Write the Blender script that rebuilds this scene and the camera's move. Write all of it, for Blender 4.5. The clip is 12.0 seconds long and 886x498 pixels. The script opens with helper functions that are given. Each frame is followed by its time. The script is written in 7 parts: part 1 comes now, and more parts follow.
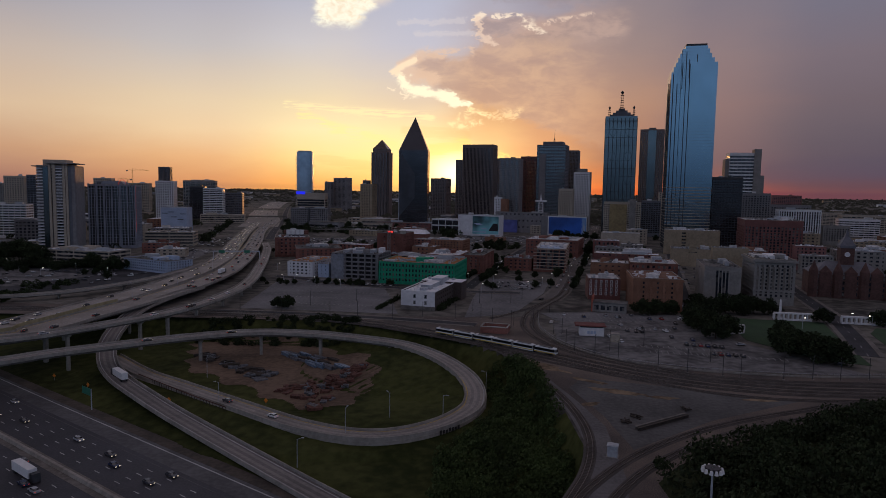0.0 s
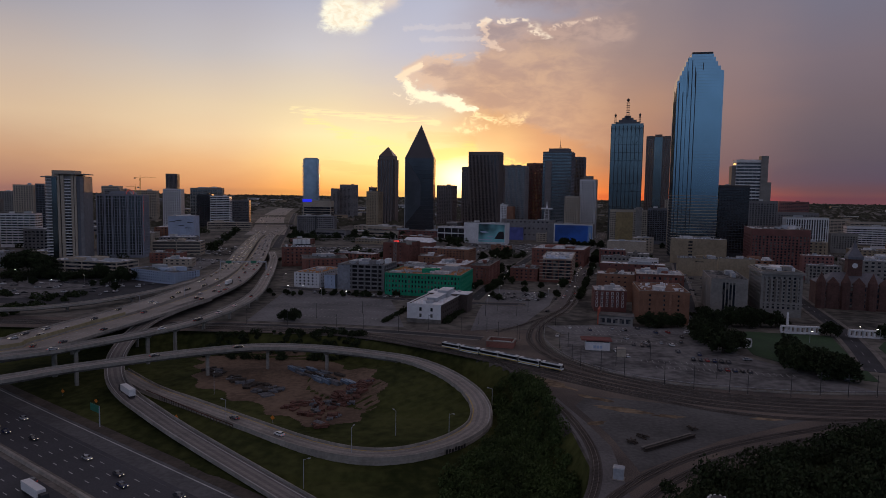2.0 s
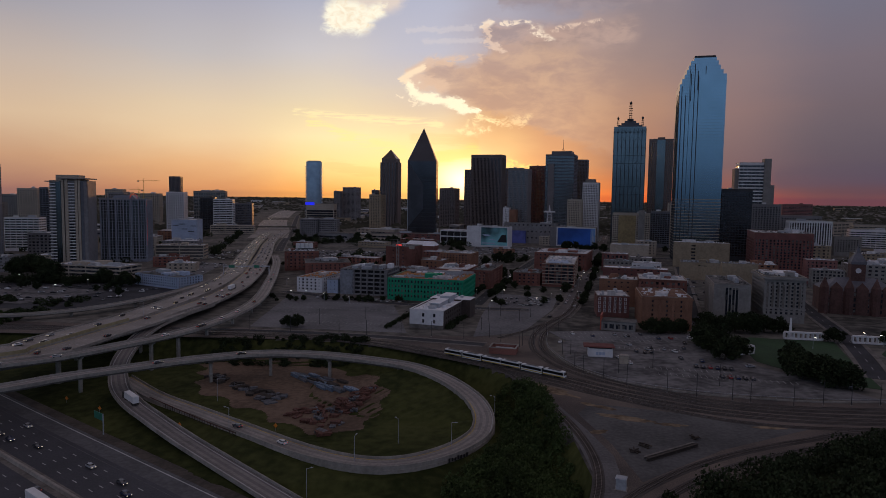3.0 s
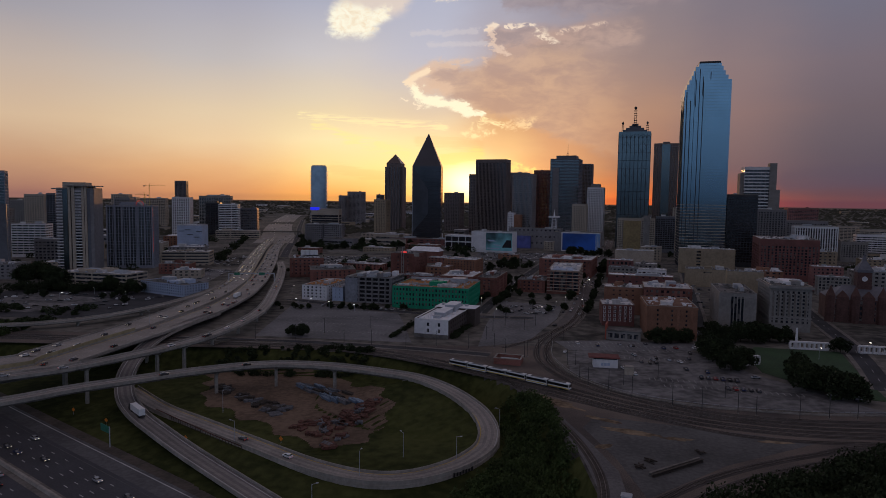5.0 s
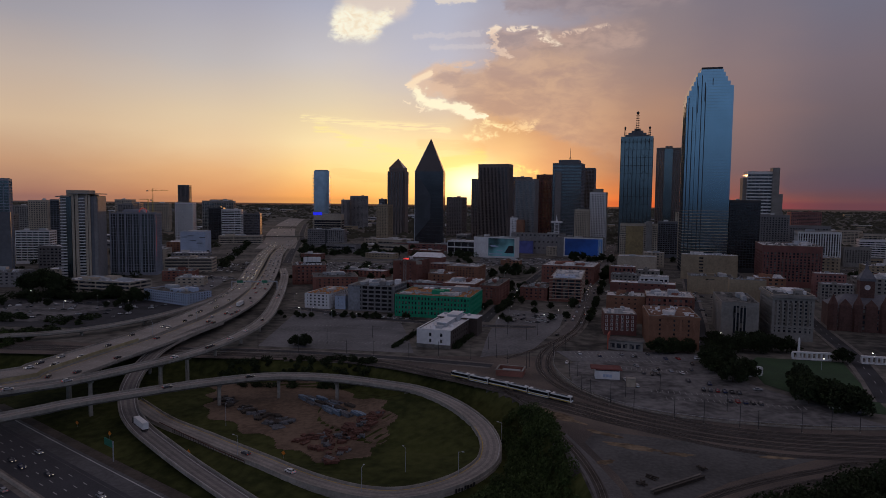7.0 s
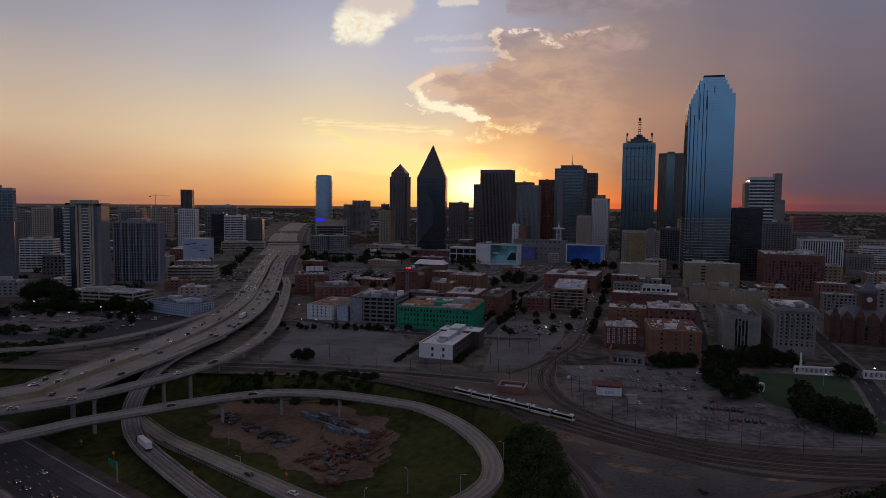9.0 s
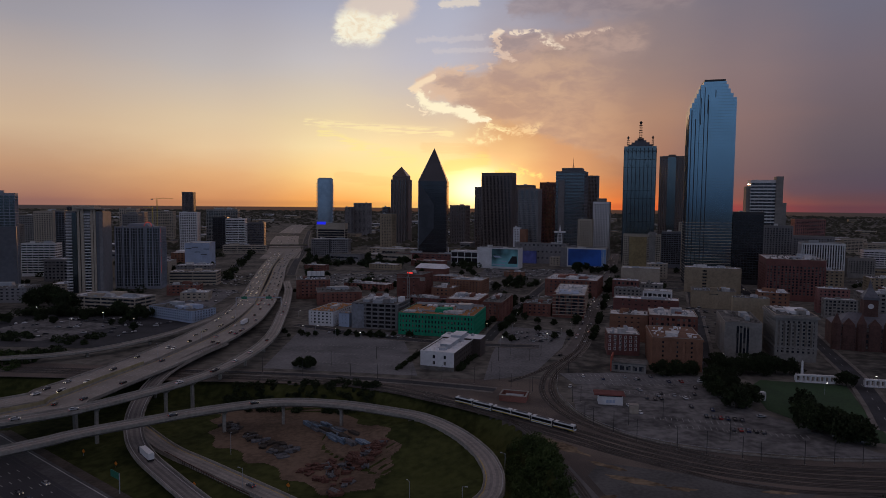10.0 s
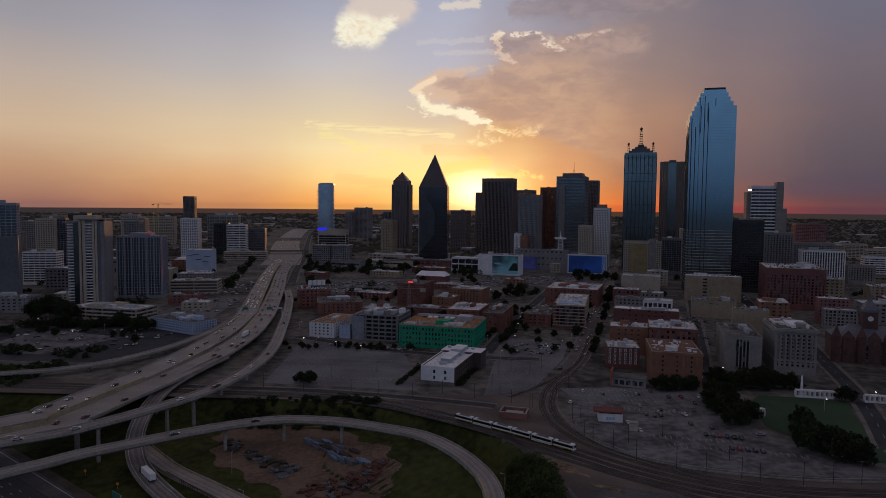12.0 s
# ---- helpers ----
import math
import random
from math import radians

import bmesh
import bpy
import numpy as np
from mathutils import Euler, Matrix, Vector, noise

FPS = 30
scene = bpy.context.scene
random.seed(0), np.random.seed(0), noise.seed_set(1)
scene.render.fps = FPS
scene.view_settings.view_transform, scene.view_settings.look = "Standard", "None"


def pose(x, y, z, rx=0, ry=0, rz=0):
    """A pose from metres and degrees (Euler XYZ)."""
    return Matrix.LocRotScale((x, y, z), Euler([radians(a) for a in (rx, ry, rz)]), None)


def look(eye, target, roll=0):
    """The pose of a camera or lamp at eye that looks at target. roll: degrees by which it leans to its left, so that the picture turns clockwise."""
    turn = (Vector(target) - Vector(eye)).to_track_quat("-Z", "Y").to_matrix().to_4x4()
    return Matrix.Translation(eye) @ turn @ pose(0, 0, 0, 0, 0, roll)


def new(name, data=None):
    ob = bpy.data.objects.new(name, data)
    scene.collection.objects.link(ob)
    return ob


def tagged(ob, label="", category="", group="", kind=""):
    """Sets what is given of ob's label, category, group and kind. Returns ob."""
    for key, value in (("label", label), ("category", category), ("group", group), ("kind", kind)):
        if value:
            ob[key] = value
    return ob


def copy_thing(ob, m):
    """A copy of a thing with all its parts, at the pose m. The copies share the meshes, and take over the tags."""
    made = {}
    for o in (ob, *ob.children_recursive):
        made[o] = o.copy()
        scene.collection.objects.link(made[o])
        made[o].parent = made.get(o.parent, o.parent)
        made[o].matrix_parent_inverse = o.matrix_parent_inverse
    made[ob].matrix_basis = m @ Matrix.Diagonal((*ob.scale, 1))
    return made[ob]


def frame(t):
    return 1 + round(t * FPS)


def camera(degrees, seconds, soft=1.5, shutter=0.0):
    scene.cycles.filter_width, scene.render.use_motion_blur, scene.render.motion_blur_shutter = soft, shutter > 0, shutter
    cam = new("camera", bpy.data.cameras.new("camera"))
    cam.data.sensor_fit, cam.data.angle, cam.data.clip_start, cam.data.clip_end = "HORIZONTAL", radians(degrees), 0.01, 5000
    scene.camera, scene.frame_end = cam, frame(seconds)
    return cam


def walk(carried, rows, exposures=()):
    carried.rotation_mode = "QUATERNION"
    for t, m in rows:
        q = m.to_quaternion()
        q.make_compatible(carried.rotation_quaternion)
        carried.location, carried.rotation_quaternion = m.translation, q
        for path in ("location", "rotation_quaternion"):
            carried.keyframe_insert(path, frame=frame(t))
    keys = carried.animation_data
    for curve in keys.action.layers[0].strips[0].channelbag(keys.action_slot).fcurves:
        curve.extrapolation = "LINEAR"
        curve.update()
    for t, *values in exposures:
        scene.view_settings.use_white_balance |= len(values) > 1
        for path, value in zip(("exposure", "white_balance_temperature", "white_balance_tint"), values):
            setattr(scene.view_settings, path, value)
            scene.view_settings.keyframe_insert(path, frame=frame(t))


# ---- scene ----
cam = camera(68.35, 12.0, 0.6)
# seconds, eye, yaw, pitch, lean
PATH = [
    (0, (0.004, 0.000, 79.100), 0.018, -5.230, 0.973),
    (0.5, (0.061, -0.079, 80.463), 0.152, -5.115, 0.944),
    (1, (0.053, -0.157, 81.902), 0.288, -5.004, 0.916),
    (1.5, (0.025, -0.246, 83.162), 0.424, -4.903, 0.890),
    (2, (0.011, -0.374, 84.469), 0.557, -4.810, 0.867),
    (2.5, (0.041, -0.521, 85.753), 0.683, -4.728, 0.847),
    (3, (0.050, -0.635, 87.120), 0.800, -4.655, 0.828),
    (5, (-0.056, -0.847, 91.492), 1.217, -4.408, 0.755),
    (5.5, (-0.032, -0.937, 92.516), 1.299, -4.351, 0.733),
    (6, (0.022, -1.065, 93.772), 1.363, -4.295, 0.709),
    (6.5, (0.146, -1.228, 95.092), 1.411, -4.240, 0.684),
    (7, (0.274, -1.410, 96.682), 1.457, -4.187, 0.662),
    (9, (0.327, -2.109, 104.828), 1.657, -3.989, 0.590),
    (9.5, (0.236, -2.271, 106.947), 1.709, -3.940, 0.575),
    (10, (0.142, -2.415, 109.378), 1.757, -3.893, 0.561),
    (10.5, (0.071, -2.583, 111.615), 1.796, -3.849, 0.546),
    (11, (0.063, -2.740, 113.960), 1.823, -3.807, 0.530),
    (11.5, (0.222, -2.958, 116.083), 1.836, -3.767, 0.512),
    (12, (0.558, -3.227, 118.181), 1.840, -3.725, 0.492),
]
walk(cam, [(t, pose(*eye, 0, 0, yaw) @ pose(0, 0, 0, 90 + pitch) @ pose(0, 0, 0, 0, 0, lean)) for t, eye, yaw, pitch, lean in PATH],
     [(0, 0.0), (6, -0.1), (12, -0.2)])

# ---------------------------------------------------------------- sky and sun
class V:
    """A value in a node tree, with arithmetic."""
    def __init__(self, tree, s):
        self.t, self.s = tree, s

    def op(self, kind, *others, clamp=False):
        n = self.t.nodes.new("ShaderNodeMath")
        n.operation, n.use_clamp = kind, clamp
        for i, o in enumerate((self, *others)):
            if isinstance(o, V):
                self.t.links.new(o.s, n.inputs[i])
            else:
                n.inputs[i].default_value = o
        return V(self.t, n.outputs[0])

    def __add__(self, o): return self.op("ADD", o)
    def __sub__(self, o): return self.op("SUBTRACT", o)
    def __mul__(self, o): return self.op("MULTIPLY", o)
    def __truediv__(self, o): return self.op("DIVIDE", o)
    def step(self, a, b):
        n = self.t.nodes.new("ShaderNodeMapRange")
        n.interpolation_type = "SMOOTHSTEP"
        self.t.links.new(self.s, n.inputs[0])
        n.inputs[1].default_value, n.inputs[2].default_value = a, b
        return V(self.t, n.outputs[0])


def lin(r, g, b):
    """A linear colour from one in 0 to 255 as a screen shows it."""
    return tuple(((c / 255 + 0.055) / 1.055) ** 2.4 if c > 10 else c / 255 / 12.92 for c in (r, g, b)) + (1,)


def ramp(tree, fac, stops, top):
    n = tree.nodes.new("ShaderNodeValToRGB")
    tree.links.new((fac / top).s, n.inputs[0])
    e = n.color_ramp.elements
    while len(e) < len(stops):
        e.new(0.5)
    for el, (p, c) in zip(e, stops):
        el.position, el.color = p / top, lin(*c)
    return n.outputs[0]


def mix(tree, fac, a, b, kind="MIX"):
    n = tree.nodes.new("ShaderNodeMix")
    n.data_type, n.blend_type = "RGBA", kind
    for sock, val in ((n.inputs[0], fac), (n.inputs[6], a), (n.inputs[7], b)):
        if isinstance(val, V):
            tree.links.new(val.s, sock)
        elif isinstance(val, bpy.types.NodeSocket):
            tree.links.new(val, sock)
        else:
            sock.default_value = val
    return n.outputs[2]


SUN_AZ, SUN_EL = 1.2, 1.3          # degrees right of the y axis, and up

world = bpy.data.worlds.new("dusk_sky")
scene.world = world
world.use_nodes = True
wt = world.node_tree
wt.nodes.clear()
tc = wt.nodes.new("ShaderNodeTexCoord")
sep = wt.nodes.new("ShaderNodeSeparateXYZ")
wt.links.new(tc.outputs["Generated"], sep.inputs[0])
X, Y, Z = (V(wt, o) for o in sep.outputs)
az = X.op("ARCTAN2", Y) * 57.2958                 # degrees, right of straight ahead
el = Z.op("ARCSINE") * 57.2958
elp = el.op("MAXIMUM", 0.0)


def sky_noise(scale, sx, sz, detail=6.0, rough=0.55, dist=0.0):
    m = wt.nodes.new("ShaderNodeMapping")
    m.inputs["Scale"].default_value = (sx, sx, sz)
    wt.links.new(tc.outputs["Generated"], m.inputs[0])
    n = wt.nodes.new("ShaderNodeTexNoise")
    wt.links.new(m.outputs[0], n.inputs["Vector"])
    n.inputs["Scale"].default_value, n.inputs["Detail"].default_value = scale, detail
    n.inputs["Roughness"].default_value, n.inputs["Distortion"].default_value = rough, dist
    return V(wt, n.outputs[0])


n1 = sky_noise(9.0, 1, 3.2, 7)
n2 = sky_noise(26.0, 1, 2.2, 8, 0.6, 0.4)
n3 = sky_noise(60.0, 0.5, 5.0, 6)
n4 = sky_noise(75.0, 1, 1.5, 6, 0.65, 0.6)
elw = elp + (n1 - 0.5) * 0.9
azw = az + (n1 - 0.5) * 3.0

# colour over height, at bearings from far left to far right
COLUMNS = [
    (-35, [(0, (158, 110, 98)), (2.6, (198, 150, 118)), (5.8, (218, 184, 150)), (9.8, (198, 176, 160)), (13.6, (166, 158, 162)), (26, (116, 116, 130)), (60, (122, 111, 116))]),
    (-20, [(0, (208, 138, 92)), (2.3, (230, 174, 124)), (4.6, (238, 202, 158)), (6.9, (230, 202, 166)), (11.3, (194, 184, 180)), (16, (168, 164, 176)), (26, (116, 116, 130)), (60, (122, 111, 116))]),
    (-11, [(0, (246, 158, 74)), (2.5, (252, 210, 136)), (4.9, (248, 222, 168)), (7.3, (232, 208, 168)), (11.9, (204, 196, 194)), (16, (176, 175, 188)), (26, (120, 120, 136)), (60, (122, 111, 116))]),
    (-2, [(0, (253, 186, 84)), (2.7, (254, 218, 134)), (5, (242, 212, 154)), (7.2, (214, 192, 166)), (9.5, (204, 192, 184)), (12.2, (190, 188, 198)), (18, (176, 178, 196)), (60, (122, 111, 116))]),
    (4, [(0, (253, 178, 82)), (2.6, (246, 194, 116)), (4.2, (230, 180, 124)), (6.5, (208, 156, 112)), (10, (188, 152, 132)), (12.5, (180, 168, 172)), (17, (166, 164, 178)), (60, (122, 111, 116))]),
    (8.5, [(0, (242, 132, 62)), (1.2, (226, 138, 82)), (2.7, (208, 144, 104)), (7.5, (196, 144, 112)), (12, (164, 138, 132)), (15, (158, 150, 160)), (20, (136, 132, 146)), (60, (122, 111, 116))]),
    (16, [(0, (240, 104, 52)), (0.9, (190, 96, 68)), (2.7, (136, 94, 90)), (4.6, (156, 110, 98)), (7.4, (170, 127, 107)), (11.8, (148, 124, 120)), (16, (136, 122, 127)), (60, (122, 111, 116))]),
    (22, [(0, (164, 74, 70)), (0.8, (116, 74, 82)), (2.7, (98, 80, 96)), (7, (132, 103, 104)), (11, (136, 113, 114)), (16, (122, 112, 122)), (60, (122, 111, 116))]),
    (30, [(0, (112, 68, 74)), (0.7, (86, 64, 80)), (2, (66, 64, 90)), (4, (80, 72, 92)), (7, (102, 86, 97)), (10.5, (115, 99, 108)), (14.6, (113, 107, 121)), (60, (122, 111, 116))]),
]
col = ramp(wt, elw, COLUMNS[0][1], 60)
for (a0, _), (a1, stops) in zip(COLUMNS, COLUMNS[1:]):
    col = mix(wt, azw.step(a0, a1), col, ramp(wt, elw, stops, 60))
back = ramp(wt, elp, [(0, (66, 84, 104)), (3, (92, 116, 144)), (9, (124, 148, 178)), (18, (130, 132, 154)), (30, (124, 116, 128)), (60, (122, 111, 116))], 60)
col = mix(wt, az.op("ABSOLUTE").step(40, 80), col, back)

col = mix(wt, 1.0, col, (0.955, 1.0, 1.06, 1), "MULTIPLY")

# glow of the low sun
d2 = ((az - SUN_AZ) * 0.42) * ((az - SUN_AZ) * 0.42) + (el - SUN_EL) * (el - SUN_EL) * 0.5
glow = (d2 * -0.9).op("EXPONENT")
col = mix(wt, glow, col, (1.5, 1.3, 0.8, 1), "ADD")
halo = (d2 * -0.11).op("EXPONENT")
col = mix(wt, halo, col, (0.10, 0.09, 0.055, 1), "ADD")

wide = (((az + 6.0) * (az + 6.0) * -0.012) + ((el - 3.0) * (el - 3.0) * -0.05)).op("EXPONENT")
col = mix(wt, wide, col, (0.12, 0.105, 0.06, 1), "ADD")

# ragged coordinates for cloud outlines
ca = az + (n2 - 0.5) * 2.2 + (n4 - 0.5) * 1.3
ce = el + (n1 - 0.5) * 0.8 + (n2 - 0.5) * 0.9 + (n4 - 0.5) * 0.9


def seg(a0, e0, a1, e1, w, u=ca, v=ce):
    """A soft stroke of cloud between two directions, of half width w degrees."""
    dx, dy = a1 - a0, e1 - e0
    h = (((u - a0) * dx + (v - e0) * dy) / (dx * dx + dy * dy)).op("MAXIMUM", 0.0).op("MINIMUM", 1.0)
    p, q = u - a0 - h * dx, v - e0 - h * dy
    return ((p * p + q * q) * (-1 / (w * w))).op("EXPONENT")


def paint_cloud(strength, shade, *strokes):
    """Lays cloud of one shade over the sky along strokes."""
    global col
    f = strokes[0]
    for o in strokes[1:]:
        f = f.op("MAXIMUM", o)
    col = mix(wt, f.step(0.12, 0.85) * strength, col, shade)


grain = n4.step(0.30, 0.68)
veil = n2.step(0.34, 0.62)
# tan bank behind the hook, fading to the right
low_edge = (az + 3.0) * -0.36 + 9.3
top_edge = az.step(1.0, 4.6) * 1.7 + az.step(4.5, 13.0) * 2.2 + 11.45
under = (el - low_edge + (n2 - 0.5) * 1.4 + (n4 - 0.5) * 0.9).step(-0.2, 0.7)
over = (top_edge - el + (n2 - 0.5) * 1.8 + (n4 - 0.5) * 1.1).step(-0.3, 0.7)
front = (az + 3.7 + (n4 - 0.5) * 1.0).step(-0.2, 1.8)
bank = under * over * front * az.step(17, 7)
bank_tone = mix(wt, (n1 * 0.4 + n2 * 0.6).step(0.36, 0.62), lin(204, 168, 142), lin(172, 142, 132))
col = mix(wt, bank * 0.8, col, bank_tone)
# high brown cloud with a ragged head, upper right
paint_cloud(0.75, mix(wt, veil, lin(150, 130, 130), lin(184, 156, 146)), seg(3.3, 13.5, 8.1, 13.4, 1.25), seg(8.1, 13.4, 14.3, 13.6, 1.2))
paint_cloud(0.6, mix(wt, veil, lin(136, 120, 126), lin(158, 140, 142)), seg(4.2, 16.4, 9.2, 16.6, 0.75), seg(9.2, 16.6, 17.7, 17.2, 1.6))
paint_cloud(0.9, lin(246, 226, 204), seg(2.4, 14.3, 3.2, 14.7, 0.28), seg(6.7, 14.1, 8.1, 13.4, 0.5) * grain, seg(4.2, 14.6, 6.4, 14.6, 0.22) * grain)
paint_cloud(0.7, lin(232, 204, 184), seg(2.4, 12.9, 4.3, 12.3, 0.24), seg(8.8, 14.2, 12.2, 14.6, 0.25) * grain, seg(2.5, 14.3, 2.7, 13.1, 0.2))
# the bright hook
paint_cloud(0.75, lin(222, 190, 166), seg(-3.9, 10.3, -2.0, 11.4, 0.5), seg(-2.0, 11.4, 2.1, 11.6, 0.45) * veil, seg(-3.4, 9.8, -1.2, 9.4, 0.7))
paint_cloud(0.9, lin(250, 226, 194), seg(-4.6, 9.8, -2.9, 10.8, 0.3), seg(-4.3, 9.8, -3.6, 9.1, 0.42))
paint_cloud(1.0, lin(255, 246, 214), seg(-3.8, 9.2, -2.5, 8.3, 0.52), seg(-2.5, 8.3, -0.5, 8.1, 0.48), seg(-0.5, 8.1, 0.9, 7.4, 0.42), seg(0.9, 7.4, 2.0, 7.3, 0.28))
paint_cloud(0.7, lin(255, 236, 206), seg(-5.0, 8.5, -4.5, 8.3, 0.12), seg(-3.8, 8.1, -3.2, 7.9, 0.12))
# white puff, top left
paint_cloud(0.8, lin(232, 214, 198), seg(-9.3, 15.5, -5.7, 16.4, 1.35), seg(-9.0, 16.2, -6.2, 17.8, 1.6))
paint_cloud(1.0, mix(wt, n4.step(0.3, 0.6), lin(244, 226, 198), lin(255, 250, 228)), seg(-10.2, 14.2, -8.1, 14.3, 1.05), seg(-9.9, 15.1, -8.3, 15.1, 1.1), seg(-8.1, 14.5, -6.6, 15.3, 0.7))
paint_cloud(0.7, lin(238, 224, 206), seg(-1.8, 16.7, 1.1, 16.9, 0.35))
# thin pale streaks in the clear gap
paint_cloud(0.35, lin(216, 208, 208), seg(-2.7, 12.9, 2.1, 13.1, 0.3), seg(-4.0, 13.8, 1.6, 14.2, 0.22))
# cream wisps under the hook
paint_cloud(0.95, lin(255, 232, 176), seg(1.4, 5.8, 2.3, 6.9, 0.5) * grain, seg(0.5, 5.6, 2.8, 5.7, 0.35) * grain, seg(2.3, 6.8, 3.7, 6.3, 0.35) * grain)
paint_cloud(0.8, lin(252, 216, 164), seg(4.2, 6.3, 6.3, 6.6, 0.5) * grain)
paint_cloud(0.9, lin(255, 232, 140), seg(2.7, 3.1, 6.6, 2.7, 0.42) * grain, seg(4.2, 3.5, 5.7, 3.2, 0.25) * grain)
# long golden veils to the left of the sun
fine = el + (n3 - 0.5) * 1.2
paint_cloud(0.8, lin(255, 236, 180), seg(-13.5, 7.0, -8.5, 6.6, 0.32, az, fine) * n3.step(0.35, 0.6), seg(-8.5, 6.6, -1.2, 6.3, 0.42, az, fine) * n3.step(0.35, 0.6))
paint_cloud(0.7, lin(255, 236, 160), seg(-12.3, 6.2, -8.5, 4.9, 0.45, az, fine) * n3.step(0.3, 0.6), seg(-9.5, 5.1, -4.6, 4.0, 0.6, az, fine) * n3.step(0.3, 0.6))
paint_cloud(0.55, lin(255, 226, 130), seg(-1.6, 3.2, 1.8, 3.9, 0.6, az, fine))
paint_cloud(0.18, lin(222, 164, 104), seg(-3.4, 5.0, 1.8, 4.7, 0.5, az, fine), seg(-10.9, 2.5, -5.6, 1.7, 0.45, az, fine))
# blue-grey bar low on the right
paint_cloud(0.6, lin(66, 66, 94), seg(26.5, 1.7, 36.8, 2.5, 0.9, az, elw))

# land below the horizon, painted into the world; haze warms it towards the sun
land = mix(wt, az.op("ABSOLUTE").step(6, 40), lin(84, 60, 50), lin(54, 50, 54))
col = mix(wt, el.step(-0.36, -0.27), land, col)

sky = wt.nodes.new("ShaderNodeTexSky")
sky.sky_type, sky.sun_disc = "NISHITA", False
sky.sun_elevation, sky.sun_rotation = radians(SUN_EL), radians(SUN_AZ)
dome = mix(wt, 1.0, sky.outputs[0], (0.014, 0.015, 0.018, 1), "MULTIPLY")
col = mix(wt, el.step(0.0, 0.4), col, mix(wt, 1.0, col, dome, "ADD"))
bg = wt.nodes.new("ShaderNodeBackground")
wt.links.new(col, bg.inputs[0])
bg.inputs[1].default_value = 1.0
wo = wt.nodes.new("ShaderNodeOutputWorld")
wt.links.new(bg.outputs[0], wo.inputs[0])

sun = new("sun", bpy.data.lights.new("sun", "SUN"))
sun.data.energy, sun.data.angle, sun.data.color = 0.6, radians(2.0), (1.0, 0.45, 0.15)
to_sun = Vector((math.sin(radians(SUN_AZ)), math.cos(radians(SUN_AZ)), math.tan(radians(SUN_EL))))
sun.matrix_world = look(to_sun * 900, (0, 0, 0))

# ---------------------------------------------------------------- materials
def mat(name, base, rough=0.8, metal=0.0, grain=1.0, blotch=0.05, vary=0.25, bump=0.0, second=None, spec=0.5, emit=0.0, random=0.0):
    """A procedural surface: base colour (linear), fine grain and broad blotches in object space, per-object variation."""
    m = bpy.data.materials.new(name)
    m.use_nodes = True
    t = m.node_tree
    p = t.nodes["Principled BSDF"]
    p.inputs["Roughness"].default_value, p.inputs["Metallic"].default_value = rough, metal
    p.inputs["Specular IOR Level"].default_value = spec
    co = t.nodes.new("ShaderNodeTexCoord")
    a, b = t.nodes.new("ShaderNodeTexNoise"), t.nodes.new("ShaderNodeTexNoise")
    for n, s, d in ((a, grain, 4), (b, blotch, 5)):
        t.links.new(co.outputs["Object"], n.inputs["Vector"])
        n.inputs["Scale"].default_value, n.inputs["Detail"].default_value = s, d
    f = V(t, a.outputs[0]) * 0.45 + V(t, b.outputs[0]) * 0.55
    dark = tuple(c * (1 - vary) for c in base[:3]) + (1,)
    lite = tuple(min(1, c * (1 + vary)) for c in (second or base)[:3]) + (1,)
    c = mix(t, f.step(0.32, 0.68), dark, lite)
    if random:
        oi = t.nodes.new("ShaderNodeObjectInfo")
        k = V(t, oi.outputs["Random"]) * (2 * random) + (1 - random)
        hs = t.nodes.new("ShaderNodeHueSaturation")
        t.links.new(k.s, hs.inputs["Value"])
        t.links.new(c, hs.inputs["Color"])
        c = hs.outputs[0]
    t.links.new(c, p.inputs["Base Color"])
    if bump:
        bn = t.nodes.new("ShaderNodeBump")
        bn.inputs["Strength"].default_value, bn.inputs["Distance"].default_value = bump, 0.1
        t.links.new(a.outputs[0], bn.inputs["Height"])
        t.links.new(bn.outputs[0], p.inputs["Normal"])
    if emit:
        p.inputs["Emission Color"].default_value = tuple(base[:3]) + (1,)
        p.inputs["Emission Strength"].default_value = emit
    return m


def glow_mat(name, colour, power):
    return mat(name, colour, 0.4, vary=0.0, emit=power)


ASPHALT = mat("asphalt", (0.05, 0.05, 0.055), 0.85, grain=2.0, blotch=0.06, vary=0.4, bump=0.2, spec=0.12)
FREEWAY = mat("freeway_asphalt", (0.048, 0.047, 0.056), 0.8, grain=1.5, blotch=0.04, vary=0.35)
CONCRETE_ROAD = mat("worn_concrete_deck", (0.28, 0.25, 0.225), 0.85, grain=0.8, blotch=0.05, vary=0.25)
CONCRETE = mat("concrete", (0.30, 0.275, 0.245), 0.85, grain=0.7, blotch=0.12, vary=0.25, bump=0.1, spec=0.12)
# Darker, mottled concrete for girders, deck fill, sidewalks and low walls.
CONCRETE_DARK = mat("dark_concrete", (0.17, 0.155, 0.14), 0.9, grain=0.6, blotch=0.1, vary=0.35, spec=0.12)
LOT = mat("parking_asphalt", (0.165, 0.163, 0.168), 0.9, grain=0.5, blotch=0.03, vary=0.35, spec=0.12)
LOT_PALE = mat("cracked_pale_lot", (0.092, 0.09, 0.092), 0.9, grain=0.25, blotch=0.06, vary=0.4, second=(0.155, 0.15, 0.15), spec=0.12)
GRASS = mat("grass", (0.036, 0.046, 0.015), 0.95, grain=0.25, blotch=0.025, vary=0.35, bump=0.3, second=(0.056, 0.060, 0.020), spec=0.05)
